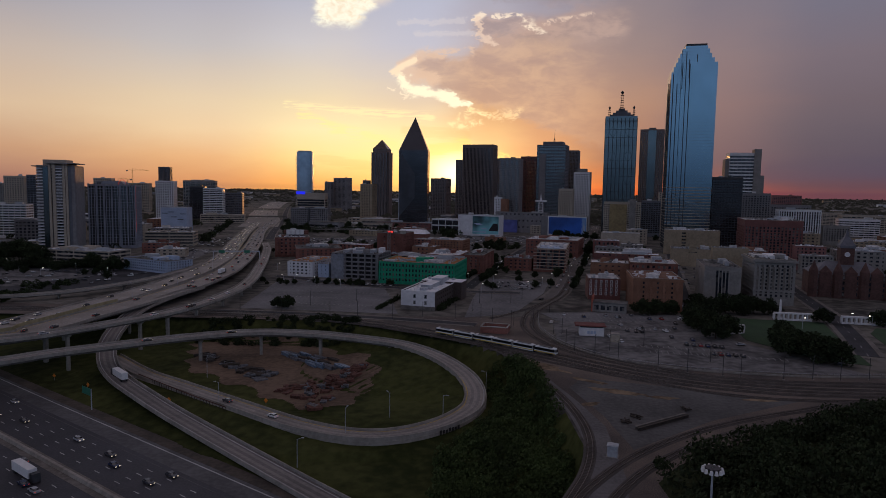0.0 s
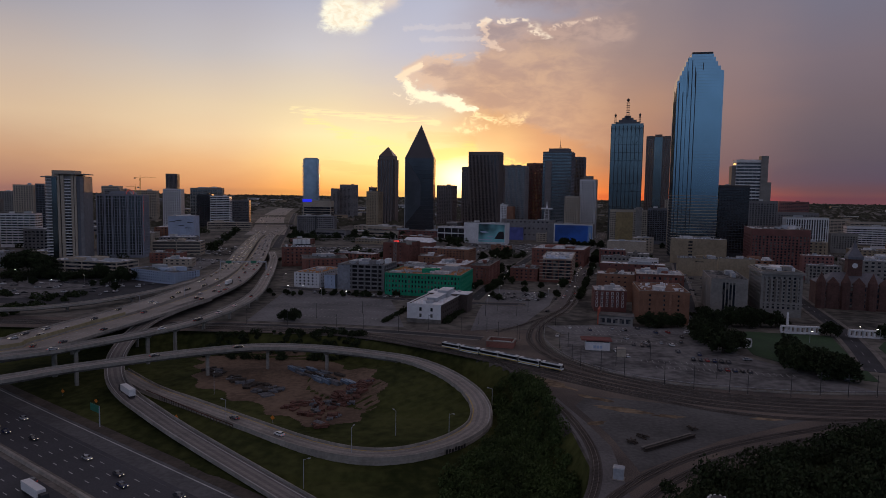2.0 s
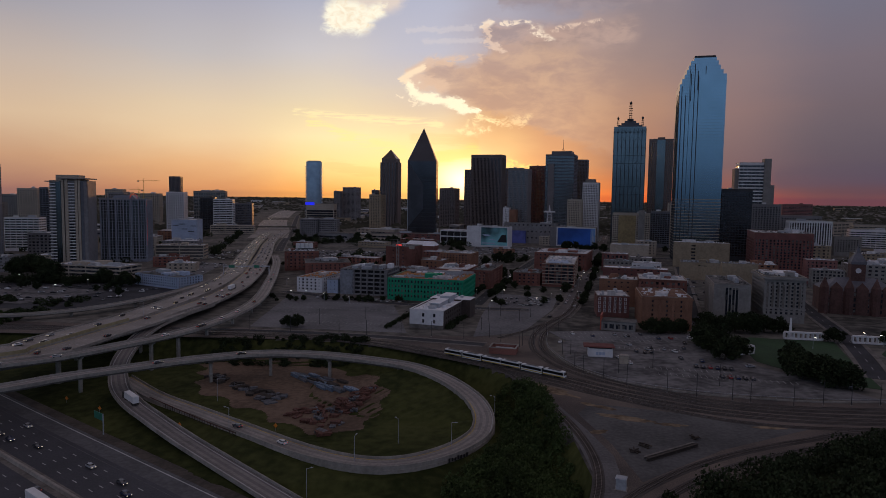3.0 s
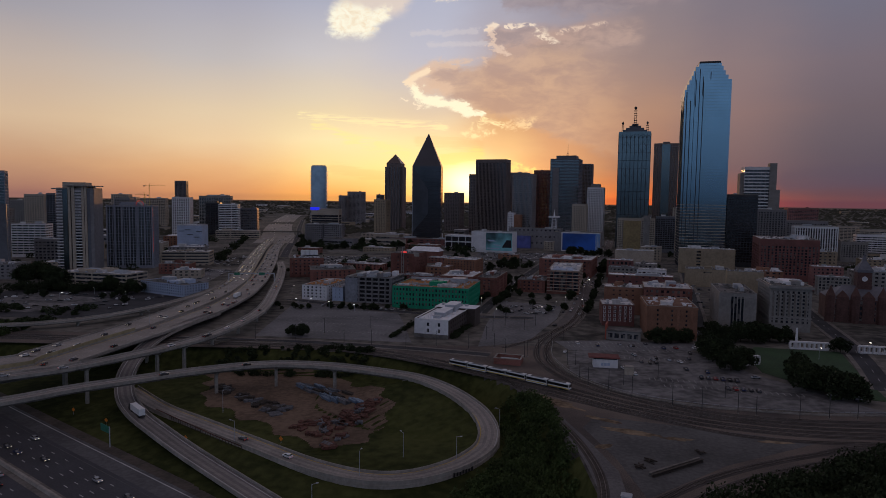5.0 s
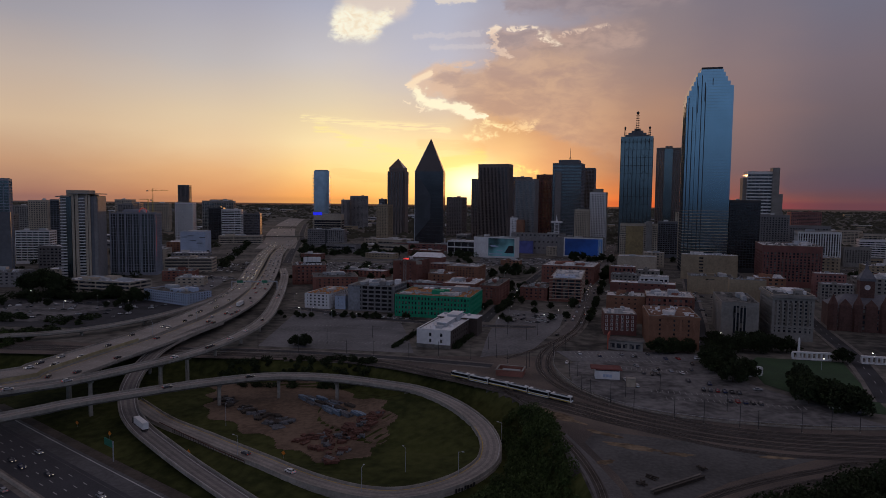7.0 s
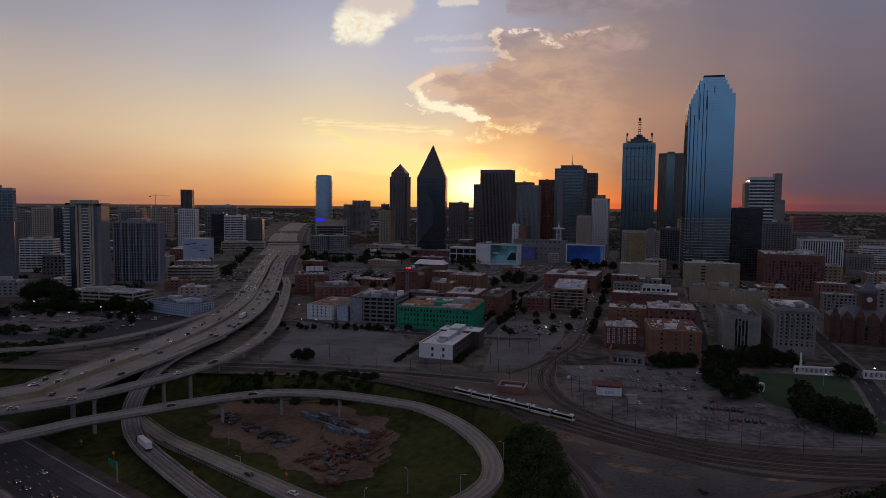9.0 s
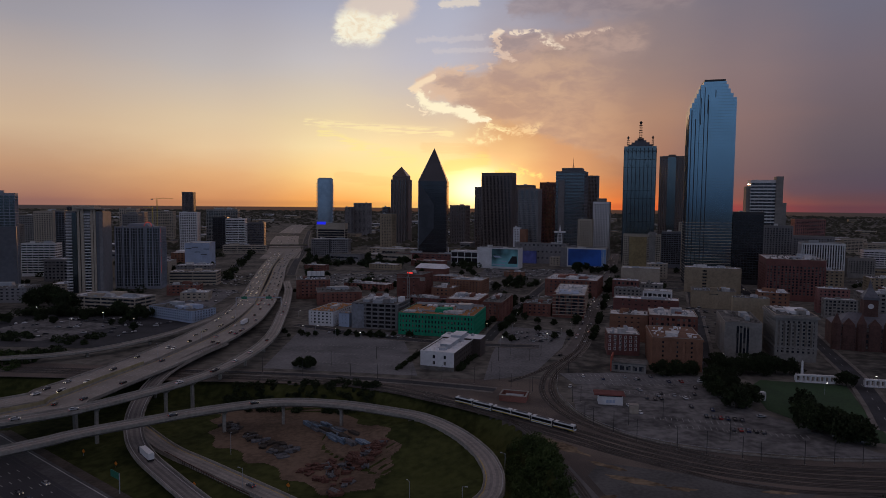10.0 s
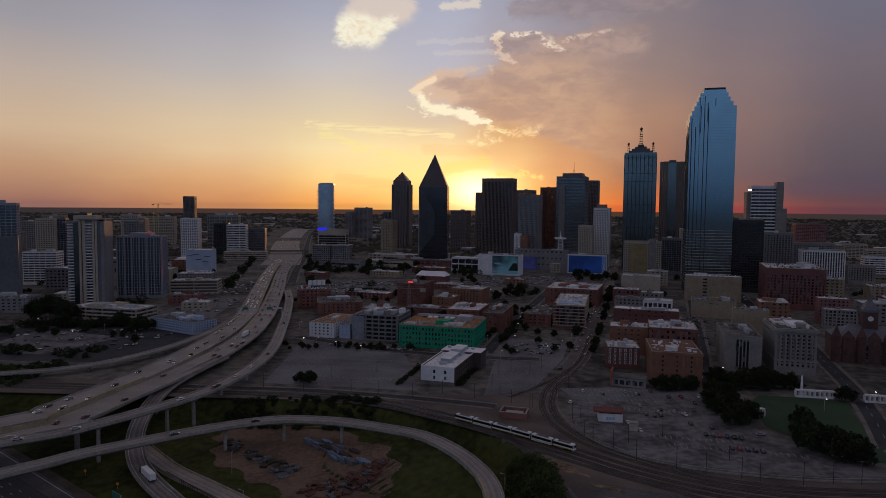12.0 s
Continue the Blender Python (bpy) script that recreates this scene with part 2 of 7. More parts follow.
LAWN = mat("park_lawn", (0.022, 0.055, 0.016), 0.95, grain=0.6, blotch=0.05, vary=0.3, bump=0.3)
DIRT = mat("dirt_yard", (0.15, 0.105, 0.075), 0.95, grain=0.5, blotch=0.05, vary=0.35, bump=0.3, spec=0.12)
BALLAST = mat("rail_ballast", (0.095, 0.084, 0.082), 0.95, grain=2.5, blotch=0.03, vary=0.35, bump=0.5, second=(0.15, 0.12, 0.10), spec=0.12)
GRAVEL = mat("gravel_road", (0.135, 0.128, 0.128), 0.95, grain=1.0, blotch=0.05, vary=0.3, bump=0.3, spec=0.12)
RUSTY_EARTH = mat("rusty_earth", (0.07, 0.055, 0.043), 0.95, grain=0.6, blotch=0.08, vary=0.4)
STEEL_RAIL = mat("rail_steel", (0.20, 0.17, 0.15), 0.4, 0.8, vary=0.2)
SLEEPER = mat("timber_sleeper", (0.05, 0.038, 0.03), 0.9, vary=0.3)
LINE = mat("white_road_paint", (0.40, 0.40, 0.39), 0.7, grain=1.0, vary=0.3)
LINE_Y = mat("yellow_road_paint", (0.5, 0.36, 0.08), 0.7, grain=1.0, vary=0.3)
BRICK = mat("red_brick", (0.22, 0.10, 0.08), 0.9, grain=1.6, blotch=0.1, vary=0.35, random=0.25, spec=0.12)
BRICK_O = mat("orange_brick", (0.26, 0.135, 0.09), 0.9, grain=1.6, blotch=0.1, vary=0.25, spec=0.12)
BRICK_D = mat("dark_red_granite", (0.17, 0.062, 0.052), 0.6, grain=1.2, blotch=0.1, vary=0.25)
BRICK_P = mat("pink_brick", (0.27, 0.13, 0.12), 0.9, grain=1.2, vary=0.25, spec=0.12)
TAN = mat("tan_stone", (0.33, 0.265, 0.185), 0.85, grain=0.5, blotch=0.06, vary=0.2, spec=0.12)
BEIGE = mat("beige_precast", (0.42, 0.36, 0.29), 0.85, grain=0.5, blotch=0.06, vary=0.18, spec=0.12)
GREYSTONE = mat("grey_limestone", (0.26, 0.245, 0.23), 0.85, grain=0.5, blotch=0.08, vary=0.2, spec=0.12)
WHITE = mat("white_stucco", (0.70, 0.69, 0.70), 0.8, grain=0.5, blotch=0.08, vary=0.12, spec=0.12)
BLUEWHITE = mat("pale_blue_panels", (0.40, 0.47, 0.60), 0.7, grain=0.5, blotch=0.08, vary=0.15, spec=0.12)
GREEN_WRAP = mat("green_sheathing", (0.025, 0.29, 0.165), 0.75, grain=0.4, blotch=0.1, vary=0.2, spec=0.12)
ROOF = mat("pale_roof_membrane", (0.58, 0.57, 0.57), 0.95, grain=0.35, blotch=0.07, vary=0.35, spec=0.05)
ROOF_W = mat("white_roof_membrane", (0.80, 0.80, 0.82), 0.95, grain=0.35, blotch=0.07, vary=0.15, spec=0.05)
ROOF_D = mat("dark_tar_roof", (0.15, 0.145, 0.14), 0.95, grain=0.4, blotch=0.08, vary=0.4, spec=0.05)
ROOF_RED = mat("rust_red_roof", (0.15, 0.042, 0.036), 0.85, grain=0.4, blotch=0.08, vary=0.3)
ROOF_BR = mat("brown_tar_roof", (0.20, 0.12, 0.09), 0.95, grain=0.4, blotch=0.08, vary=0.3, spec=0.05)
ROOF_OR = mat("orange_deck_roof", (0.36, 0.18, 0.08), 0.95, grain=0.4, blotch=0.08, vary=0.35, spec=0.05)
METAL = mat("galvanised_metal", (0.42, 0.44, 0.47), 0.65, 0.3, vary=0.2, spec=0.12)
METAL_D = mat("dark_metal", (0.05, 0.05, 0.055), 0.5, 0.5, vary=0.2)
GLASS = mat("dark_window_glass", (0.022, 0.027, 0.036), 0.12, 0.0, grain=0.15, blotch=0.05, vary=0.4, spec=0.8)


def blinds(m, share, colour):
    """Some windows of a glass material have pale blinds drawn behind them."""
    t = m.node_tree
    p = t.nodes["Principled BSDF"]
    src = p.inputs["Base Color"].links[0].from_socket
    co = t.nodes.new("ShaderNodeTexCoord")
    sn = t.nodes.new("ShaderNodeVectorMath")
    sn.operation = "SNAP"
    sn.inputs[1].default_value = (2.1, 2.1, 3.7)
    t.links.new(co.outputs["Object"], sn.inputs[0])
    wn = t.nodes.new("ShaderNodeTexWhiteNoise")
    t.links.new(sn.outputs[0], wn.inputs[0])
    k = V(t, wn.outputs[0]).step(1 - share, 1 - share * 0.4) * 0.9
    t.links.new(mix(t, k, src, colour), p.inputs["Base Color"])


blinds(GLASS, 0.4, (0.17, 0.16, 0.15, 1))
GLASS_BLUE = mat("blue_mirror_glass", (0.27, 0.405, 0.50), 0.10, 0.92, grain=0.05, blotch=0.012, vary=0.06)
GLASS_STEEL = mat("grey_blue_mirror_glass", (0.17, 0.215, 0.235), 0.14, 0.9, grain=0.05, blotch=0.012, vary=0.2)
GLASS_PALE = mat("pale_blue_glass", (0.42, 0.53, 0.64), 0.25, 0.7, grain=0.08, blotch=0.02, vary=0.15)
GLASS_DARK = mat("dark_mirror_glass", (0.085, 0.086, 0.096), 0.15, 0.8, grain=0.05, blotch=0.012, vary=0.25)
BRONZE = mat("bronze_glass", (0.14, 0.12, 0.12), 0.2, 0.8, grain=0.05, blotch=0.02, vary=0.2)
GRANITE_B = mat("brown_granite", (0.15, 0.12, 0.112), 0.6, grain=0.3, blotch=0.02, vary=0.2)
GREY_CLAD = mat("grey_cladding", (0.23, 0.22, 0.225), 0.6, grain=0.3, blotch=0.02, vary=0.2, spec=0.12)
BLUE_GREY = mat("blue_grey_precast", (0.26, 0.275, 0.32), 0.85, grain=0.5, blotch=0.06, vary=0.18, spec=0.12)
DARK_MATT = mat("dark_matt_surface", (0.035, 0.034, 0.037), 0.9, grain=0.3, blotch=0.03, vary=0.25, spec=0.1)
SLATE = mat("slate_cladding", (0.125, 0.13, 0.15), 0.55, grain=0.3, blotch=0.02, vary=0.2)
BARK = mat("bark", (0.06, 0.042, 0.03), 0.95, grain=3, vary=0.35)


def leaf_mat(name, base):
    m = mat(name, base, 0.9, grain=0.35, blotch=0.07, vary=0.45, random=0.2, spec=0.2)
    t = m.node_tree
    g = t.nodes.new("ShaderNodeNewGeometry")
    p = t.nodes["Principled BSDF"]
    src = p.inputs["Base Color"].links[0].from_socket
    hs = t.nodes.new("ShaderNodeHueSaturation")
    t.links.new((V(t, g.outputs["Random Per Island"]) * 0.6 + 0.7).s, hs.inputs["Value"])
    t.links.new(src, hs.inputs["Color"])
    t.links.new(hs.outputs[0], p.inputs["Base Color"])
    return m


LEAF = leaf_mat("oak_leaves", (0.026, 0.036, 0.015))
LEAF2 = leaf_mat("scrub_leaves", (0.044, 0.064, 0.020))
# Distance haze is put into this paler, browner leaf colour.
FAR_LEAF = mat("hazed_far_leaves", (0.06, 0.058, 0.042), 0.95, grain=0.02, blotch=0.004, vary=0.3, spec=0.1)
DARK_BRICK = mat("dark_brown_brick", (0.075, 0.055, 0.048), 0.85, grain=1.6, blotch=0.1, vary=0.3)
LAMP_ON = glow_mat("lit_lamp", (1.0, 0.93, 0.8), 5.0)
LAMP_WARM = glow_mat("headlamp", (1.0, 0.84, 0.6), 0.8)
LAMP_RED = glow_mat("red_light", (1.0, 0.06, 0.05), 0.9)
LAMP_RED_DIM = glow_mat("dim_red_light", (1.0, 0.10, 0.07), 0.22)
LAMP_BLUE = glow_mat("blue_light_strip", (0.02, 0.03, 1.0), 0.7)
YELLOW = mat("yellow_paint", (0.55, 0.42, 0.06), 0.5, vary=0.15)
ORANGE_SIGN = mat("orange_sign", (0.7, 0.22, 0.02), 0.6, vary=0.1)
GREEN_SIGN = mat("green_sign", (0.02, 0.16, 0.10), 0.6, vary=0.15)
BLACK = mat("black_rubber", (0.02, 0.02, 0.02), 0.7, vary=0.2)
WHITE_PAINT = mat("white_paint", (0.72, 0.72, 0.72), 0.6, vary=0.08)
RED_PAINT = mat("red_paint", (0.42, 0.035, 0.03), 0.4, vary=0.15)

# ---------------------------------------------------------------- building kit
class M:
    """Collects vertices and faces for one mesh."""
    def __init__(self):
        self.v, self.f = [], []

    def box(self, x0, y0, z0, x1, y1, z1, m=None):
        return self.prism([(x0, y0), (x1, y0), (x1, y1), (x0, y1)], z0, z1, m)

    def prism(self, poly, z0, z1, m=None, top=None):
        """Upright prism over a counter-clockwise outline; top: another outline for the upper ring."""
        n, k = len(poly), len(self.v)
        pts = [(x, y, z0) for x, y in poly] + [(x, y, z1) for x, y in (top or poly)]
        self.v += [tuple(m @ Vector(p)) for p in pts] if m else pts
        self.f.append(tuple(k + i for i in reversed(range(n))))
        self.f.append(tuple(k + n + i for i in range(n)))
        self.f += [(k + i, k + (i + 1) % n, k + n + (i + 1) % n, k + n + i) for i in range(n)]
        return self

    def pyramid(self, poly, z0, apex):
        n, k = len(poly), len(self.v)
        self.v += [(x, y, z0) for x, y in poly] + [apex]
        self.f.append(tuple(k + i for i in reversed(range(n))))
        self.f += [(k + i, k + (i + 1) % n, k + n) for i in range(n)]
        return self

    def tube(self, a, b, ra, rb, n=6):
        a, b = Vector(a), Vector(b)
        q = (b - a).to_track_quat("Z", "Y")
        k = len(self.v)
        for c, r in ((a, ra), (b, rb)):
            for i in range(n):
                t = 2 * math.pi * i / n
                self.v.append(tuple(c + q @ Vector((r * math.cos(t), r * math.sin(t), 0))))
        self.f.append(tuple(k + i for i in reversed(range(n))))
        self.f.append(tuple(k + n + i for i in range(n)))
        self.f += [(k + i, k + (i + 1) % n, k + n + (i + 1) % n, k + n + i) for i in range(n)]
        return self

    def mesh(self, name, material):
        me = bpy.data.meshes.new(name)
        me.from_pydata(self.v, [], self.f)
        me.materials.append(material)
        me.update()
        return me


def part(name, m, material, parent, label=""):
    """Links m (an M or a mesh) as one mesh object under a thing or part."""
    me = m.mesh(name, material) if isinstance(m, M) else m
    ob = new(name, me)
    ob.parent = parent
    return tagged(ob, label)


def thing(name, x, y, z, rot, label, category, group="", kind=""):
    ob = new(name)
    ob.matrix_world = pose(x, y, z, 0, 0, rot)
    return tagged(ob, label, category, group, kind)


def solid(name, m, material, label, category, kind="structure"):
    return tagged(new(name, m.mesh(name, material)), label, category, "", kind)


def rect(w, l, cx=0, cy=0):
    return [(cx - w / 2, cy - l / 2), (cx + w / 2, cy - l / 2), (cx + w / 2, cy + l / 2), (cx - w / 2, cy + l / 2)]


def ring(m, w, l, z0, z1, t):
    """A hollow rectangular ring of thickness t, outside size w x l."""
    m.box(-w / 2, -l / 2, z0, w / 2, -l / 2 + t, z1)
    m.box(-w / 2, l / 2 - t, z0, w / 2, l / 2, z1)
    m.box(-w / 2, -l / 2 + t, z0, -w / 2 + t, l / 2 - t, z1)
    m.box(w / 2 - t, -l / 2 + t, z0, w / 2, l / 2 - t, z1)
    return m


def block(name, label, x, y, rot, w, l, h, wall, glass=None, floors=4, sill=0.45, bay=4.0, pier=0.5, roof=None, base=0.0, top=1.2,
          plant=0, z=0.0, category="building", depth=0.35, group="", fins=True, parapet=0.35):
    """A building with storeys: a glazed core, a floor band per storey, piers between the windows, parapet roof and roof plant.
    sill: share of a storey that is wall; pier: share of a bay that is wall; base, top: solid wall below and above the windows."""
    b = thing(name, x, y, z, rot, label, category, group)
    glass, roof = glass or GLASS, roof or ROOF
    part("glazing", M().box(-w / 2 + depth, -l / 2 + depth, 0, w / 2 - depth, l / 2 - depth, h - parapet - 0.55), glass, b)
    if base:
        part("base_wall", ring(M(), w, l, 0, base, depth + 0.1), wall, b)
    fh = (h - base - top) / floors
    far = math.hypot(x, y) > 780           # storeys too small to pick apart stay joined
    if far:
        fm = M()
        for i in range(floors):
            ring(fm, w, l, base + i * fh, base + i * fh + fh * sill, depth + 0.1)
        tagged(part("banding", fm, wall, b), kind="stuff")
    else:
        me = ring(M(), w, l, 0, fh * sill, depth + 0.1).mesh("floor_band", wall)
        for i in range(floors):
            part("floor_band", me, wall, b).location.z = base + i * fh
    part("top_wall", ring(M(), w, l, h - top - 0.002, h, depth + 0.1), wall, b)
    if pier > 0:
        zz0, zz1 = base, h - top
        row = M()
        for side, span, off in ((0, w, -l / 2), (1, l, -w / 2), (1, l, w / 2)):
            n = max(1, round(span / bay))
            pw = span / n * pier
            if far:
                for i in range(n + 1):
                    c = -span / 2 + i * span / n
                    c = min(max(c, -span / 2 + pw / 2), span / 2 - pw / 2)
                    if side == 0:
                        row.box(c - pw / 2, off - 0.06, zz0, c + pw / 2, off + depth + 0.04, zz1)
                    else:
                        o = off - 0.06 if off < 0 else off - depth - 0.04
                        row.box(o, c - pw / 2, zz0, o + depth + 0.1, c + pw / 2, zz1)
                continue
            if side == 0:
                pm = M().box(-pw / 2, 0, zz0, pw / 2, depth + 0.1, zz1).mesh("pier", wall)
            else:
                pm = M().box(0, -pw / 2, zz0, depth + 0.1, pw / 2, zz1).mesh("pier", wall)
            for i in range(n + 1):
                c = -span / 2 + i * span / n
                c = min(max(c, -span / 2 + pw / 2), span / 2 - pw / 2)
                o = part("pier", pm, wall, b)
                if side == 0:
                    o.location = (c, off - 0.06, 0)
                else:
                    o.location = (off - 0.06 if off < 0 else off - depth - 0.04, c, 0)
        if far:
            tagged(part("pier_grid", row, wall, b), kind="stuff")
    part("roof_slab", M().box(-w / 2 + depth + 0.1, -l / 2 + depth + 0.1, h - parapet - 0.5, w / 2 - depth - 0.1, l / 2 - depth - 0.1, h - parapet), roof, b)
    rnd = random.Random(int(x * 7 + y * 3))
    part("coping", ring(M(), w + 0.3, l + 0.3, h - 0.002, h + 0.25, 0.5), COPING[rnd.randrange(3)], b)
    if y < 1000 and h < 60:
        m = M()
        for i in range(int(w * l / 45) + 3):
            cx, cy, s = rnd.uniform(-0.43, 0.43) * w, rnd.uniform(-0.43, 0.43) * l, rnd.uniform(0.25, 1.0)
            q = pose(cx, cy, h - parapet, 0, 0, 0)
            if i % 4 == 0:
                m.box(-s * 3, -0.2, 0.1, s * 3, 0.2, 0.5, q)
            else:
                m.box(-s, -s * 0.8, 0, s, s * 0.8, rnd.uniform(0.5, 1.7), q)
        tagged(part("roof_clutter", m, rnd.choice((METAL, ROOF_W, ROOF_D)), b), kind="stuff")
    for i in range(plant):
        pw, pl, ph = rnd.uniform(0.08, 0.25) * w, rnd.uniform(0.12, 0.3) * l, rnd.uniform(1.2, 3.5)
        px, py = rnd.uniform(-0.3, 0.3) * w, rnd.uniform(-0.3, 0.3) * l
        u = M().box(px - pw / 2, py - pl / 2, h - parapet, px + pw / 2, py + pl / 2, h - parapet + ph)
        u.box(px - pw / 2 + 0.3, py - pl / 2 + 0.3, h - parapet + ph, px + pw / 2 - 0.3, py + pl / 2 - 0.3, h - parapet + ph + 0.3)
        part("roof_unit", u, rnd.choice((METAL, ROOF, wall)), b)
    return b


COPING = (BEIGE, GREYSTONE, CONCRETE)


def spline(pts, step=4.0):
    """Catmull-Rom through the points, sampled about every step metres."""
    P = [Vector(p) for p in pts]
    P = [P[0] * 2 - P[1]] + P + [P[-1] * 2 - P[-2]]
    out = []
    for i in range(1, len(P) - 2):
        a, b, c, d = P[i - 1:i + 3]
        n = max(2, int((c - b).length / step))
        for k in range(n):
            t = k / n
            out.append(0.5 * (2 * b + (c - a) * t + (2 * a - 5 * b + 4 * c - d) * t * t + (3 * b - a - 3 * c + d) * t ** 3))
    out.append(P[-2])
    return out


def sweep(m, line, profile, shift=0.0):
    """Sweeps a cross-section (offset to the right, up) along a line."""
    k, n = len(m.v), len(profile)
    for i, p in enumerate(line):
        d = line[min(i + 1, len(line) - 1)] - line[max(i - 1, 0)]
        r = Vector((d.y, -d.x, 0)).normalized()
        for o, u in profile:
            q = p + r * (o + shift)
            m.v.append((q.x, q.y, q.z + u))
    for i in range(len(line) - 1):
        for j in range(n):
            a, b = k + i * n + j, k + i * n + (j + 1) % n
            m.f.append((a, a + n, b + n, b))
    m.f.append(tuple(k + j for j in range(n)))
    m.f.append(tuple(k + (len(line) - 1) * n + j for j in reversed(range(n))))
    return m


def dashes(m, line, offset, length=3.0, gap=9.0, width=0.18, up=0.03):
    run = 0.0
    for a, b in zip(line, line[1:]):
        d = b - a
        s = d.length
        if (run % (length + gap)) < length:
            r = Vector((d.y, -d.x, 0)).normalized()
            e = d * min(1.0, length / s)
            k = len(m.v)
            for q in (a + r * (offset - width), a + r * (offset + width), a + e + r * (offset + width), a + e + r * (offset - width)):
                m.v.append((q.x, q.y, q.z + up))
            m.f.append((k, k + 1, k + 2, k + 3))
        run += s
    return m

# ---------------------------------------------------------------- ground, roads, rails
def smooth(a, b, x):
    t = min(1, max(0, (x - a) / (b - a)))
    return t * t * (3 - 2 * t)


LOOP = [(-253.8, 195.2, 5), (-188.1, 264.6, 4.2), (-175.8, 280.9, 3.8), (-158.7, 297.7, 3.4), (-129.1, 324.7, 2.4), (-99.7, 342.3, 1.5), (-67.7, 342.9, 1.0), (-38.7, 333.8, 0.7), (-18.6, 325, 0.1),
        (-2.2, 308, -1.0), (9.6, 289, -3.2), (14.3, 274.2, -5.6), (14.0, 262.7, -7.2), (10.9, 252.7, -8.2), (0.1, 237.6, -8.5), (-16, 226.6, -8.5), (-33, 226.0, -8.6),
        (-54.8, 236.8, -9), (-82.9, 257.8, -9.4), (-114.9, 281.8, -9.6), (-140.5, 301, -9.7), (-170, 330, -9.7)]

bank_line = [p for p in spline(LOOP, 5.0) if p.z < 0.12]
EDGE = [(-900, 400), (-150, 392), (-60, 380), (-20, 362), (15, 334), (30, 310), (37, 280), (44, 225), (45, 120), (46, -900)]


def ground_z(x, y):
    """The land: rail plateau and town at 0, the interchange below it, far hills."""
    if x > 46:
        d = 99
    else:
        for (xa, ya), (xb, yb) in zip(EDGE, EDGE[1:]):
            if xa <= x <= xb:
                d = y - (ya + (yb - ya) * (x - xa) / (xb - xa))
                if xb > 30:
                    d = min(max(d, -60) * 0.3, 99) if d < 0 else 99
                break
        else:
            d = y - 400
    up = smooth(-20, 2, d)
    side = (x + 53) * 113 / 193.4 + (y - 190) * 157 / 193.4      # distance from the freeway's kerb line
    low = -14.0 + 0.7 * smooth(2, 25, side) + 2.5 * smooth(32, 66, side)
    r = math.hypot(x, y)
    z = low * (1 - up) - 0.02 + 55 * smooth(2600, 4900, r)
    if -180 < x < 22 and 215 < y < 345:
        # grass bank up to the inside of the loop
        q = min(bank_line, key=lambda p: (p.x - x) ** 2 + (p.y - y) ** 2)
        if (q.x - x) * (-25 - q.x) + (q.y - y) * (275 - q.y) < 0:
            z = max(z, q.z - 0.75 - 0.22 * max(0.0, math.hypot(q.x - x, q.y - y) - 5))
        elif q.z < -7.5:
            z = max(z, q.z - 0.75 - 1.1 * smooth(-75, -30, q.x) - 0.14 * max(0.0, math.hypot(q.x - x, q.y - y) - 5))
    return z


xs = np.unique(np.concatenate([np.linspace(-4700, -420, 24), np.arange(-420, 320, 3.0), np.linspace(320, 4700, 24)]))
ys = np.unique(np.concatenate([np.linspace(-1500, 90, 8), np.arange(90, 480, 3.0), np.linspace(480, 4700, 40)]))
g = M()
g.v = [(float(x), float(y), ground_z(x, y)) for y in ys for x in xs]
nx = len(xs)
g.f = [(j * nx + i, j * nx + i + 1, (j + 1) * nx + i + 1, (j + 1) * nx + i) for j in range(len(ys) - 1) for i in range(nx - 1)]
TOWN = mat("town_ground", (0.085, 0.083, 0.078), 0.95, grain=0.12, blotch=0.015, vary=0.55, second=(0.13, 0.12, 0.105), spec=0.1)
land_ob = solid("ground", g, TOWN, "dark ground of town blocks and verges, out to the horizon", "ground")


def sheet(name, pts, z, material, label, category="ground", up=0.06):
    """A paved or planted area over the ground, as a thin slab on an outline."""
    m = M().prism(pts, z - 0.25, z + up)
    return solid(name, m, material, label, category)


def draped(name, x0, y0, x1, y1, inside, material, label, category, up=0.05, step=3.0):
    """A surface that follows the land where inside(x, y) holds."""
    m, ids = M(), {}
    nxx, nyy = int((x1 - x0) / step), int((y1 - y0) / step)

    def vid(i, j):
        if (i, j) not in ids:
            x, y = x0 + i * step, y0 + j * step
            ids[i, j] = len(m.v)
            m.v.append((x, y, ground_z(x, y) + up))
        return ids[i, j]
    for i in range(nxx):
        for j in range(nyy):
            if inside(x0 + (i + 0.5) * step, y0 + (j + 0.5) * step):
                m.f.append((vid(i, j), vid(i + 1, j), vid(i + 1, j + 1), vid(i, j + 1)))
    return solid(name, m, material, label, category)


def kerb_side(x, y):
    return (x + 53) * 113 / 193.4 + (y - 190) * 157 / 193.4


draped("verge", -300, 150, 48, 399, lambda x, y: kerb_side(x, y) > 3 and ground_z(x, y) < -0.4, GRASS,
       "rough dark green grass banks between the ramps", "grass", 0.05)
YARD = [(-141, 366), (-127, 318), (-105, 299), (-84, 284), (-62, 264), (-48, 258), (-37, 270), (-29, 292), (-33, 310), (-44, 336), (-60, 356), (-86, 372), (-120, 374)]


def in_poly(x, y, poly):
    hit_ = False
    for (xa, ya), (xb, yb) in zip(poly, poly[1:] + poly[:1]):
        if (ya > y) != (yb > y) and x < xa + (y - ya) * (xb - xa) / (yb - ya):
            hit_ = not hit_
    return hit_


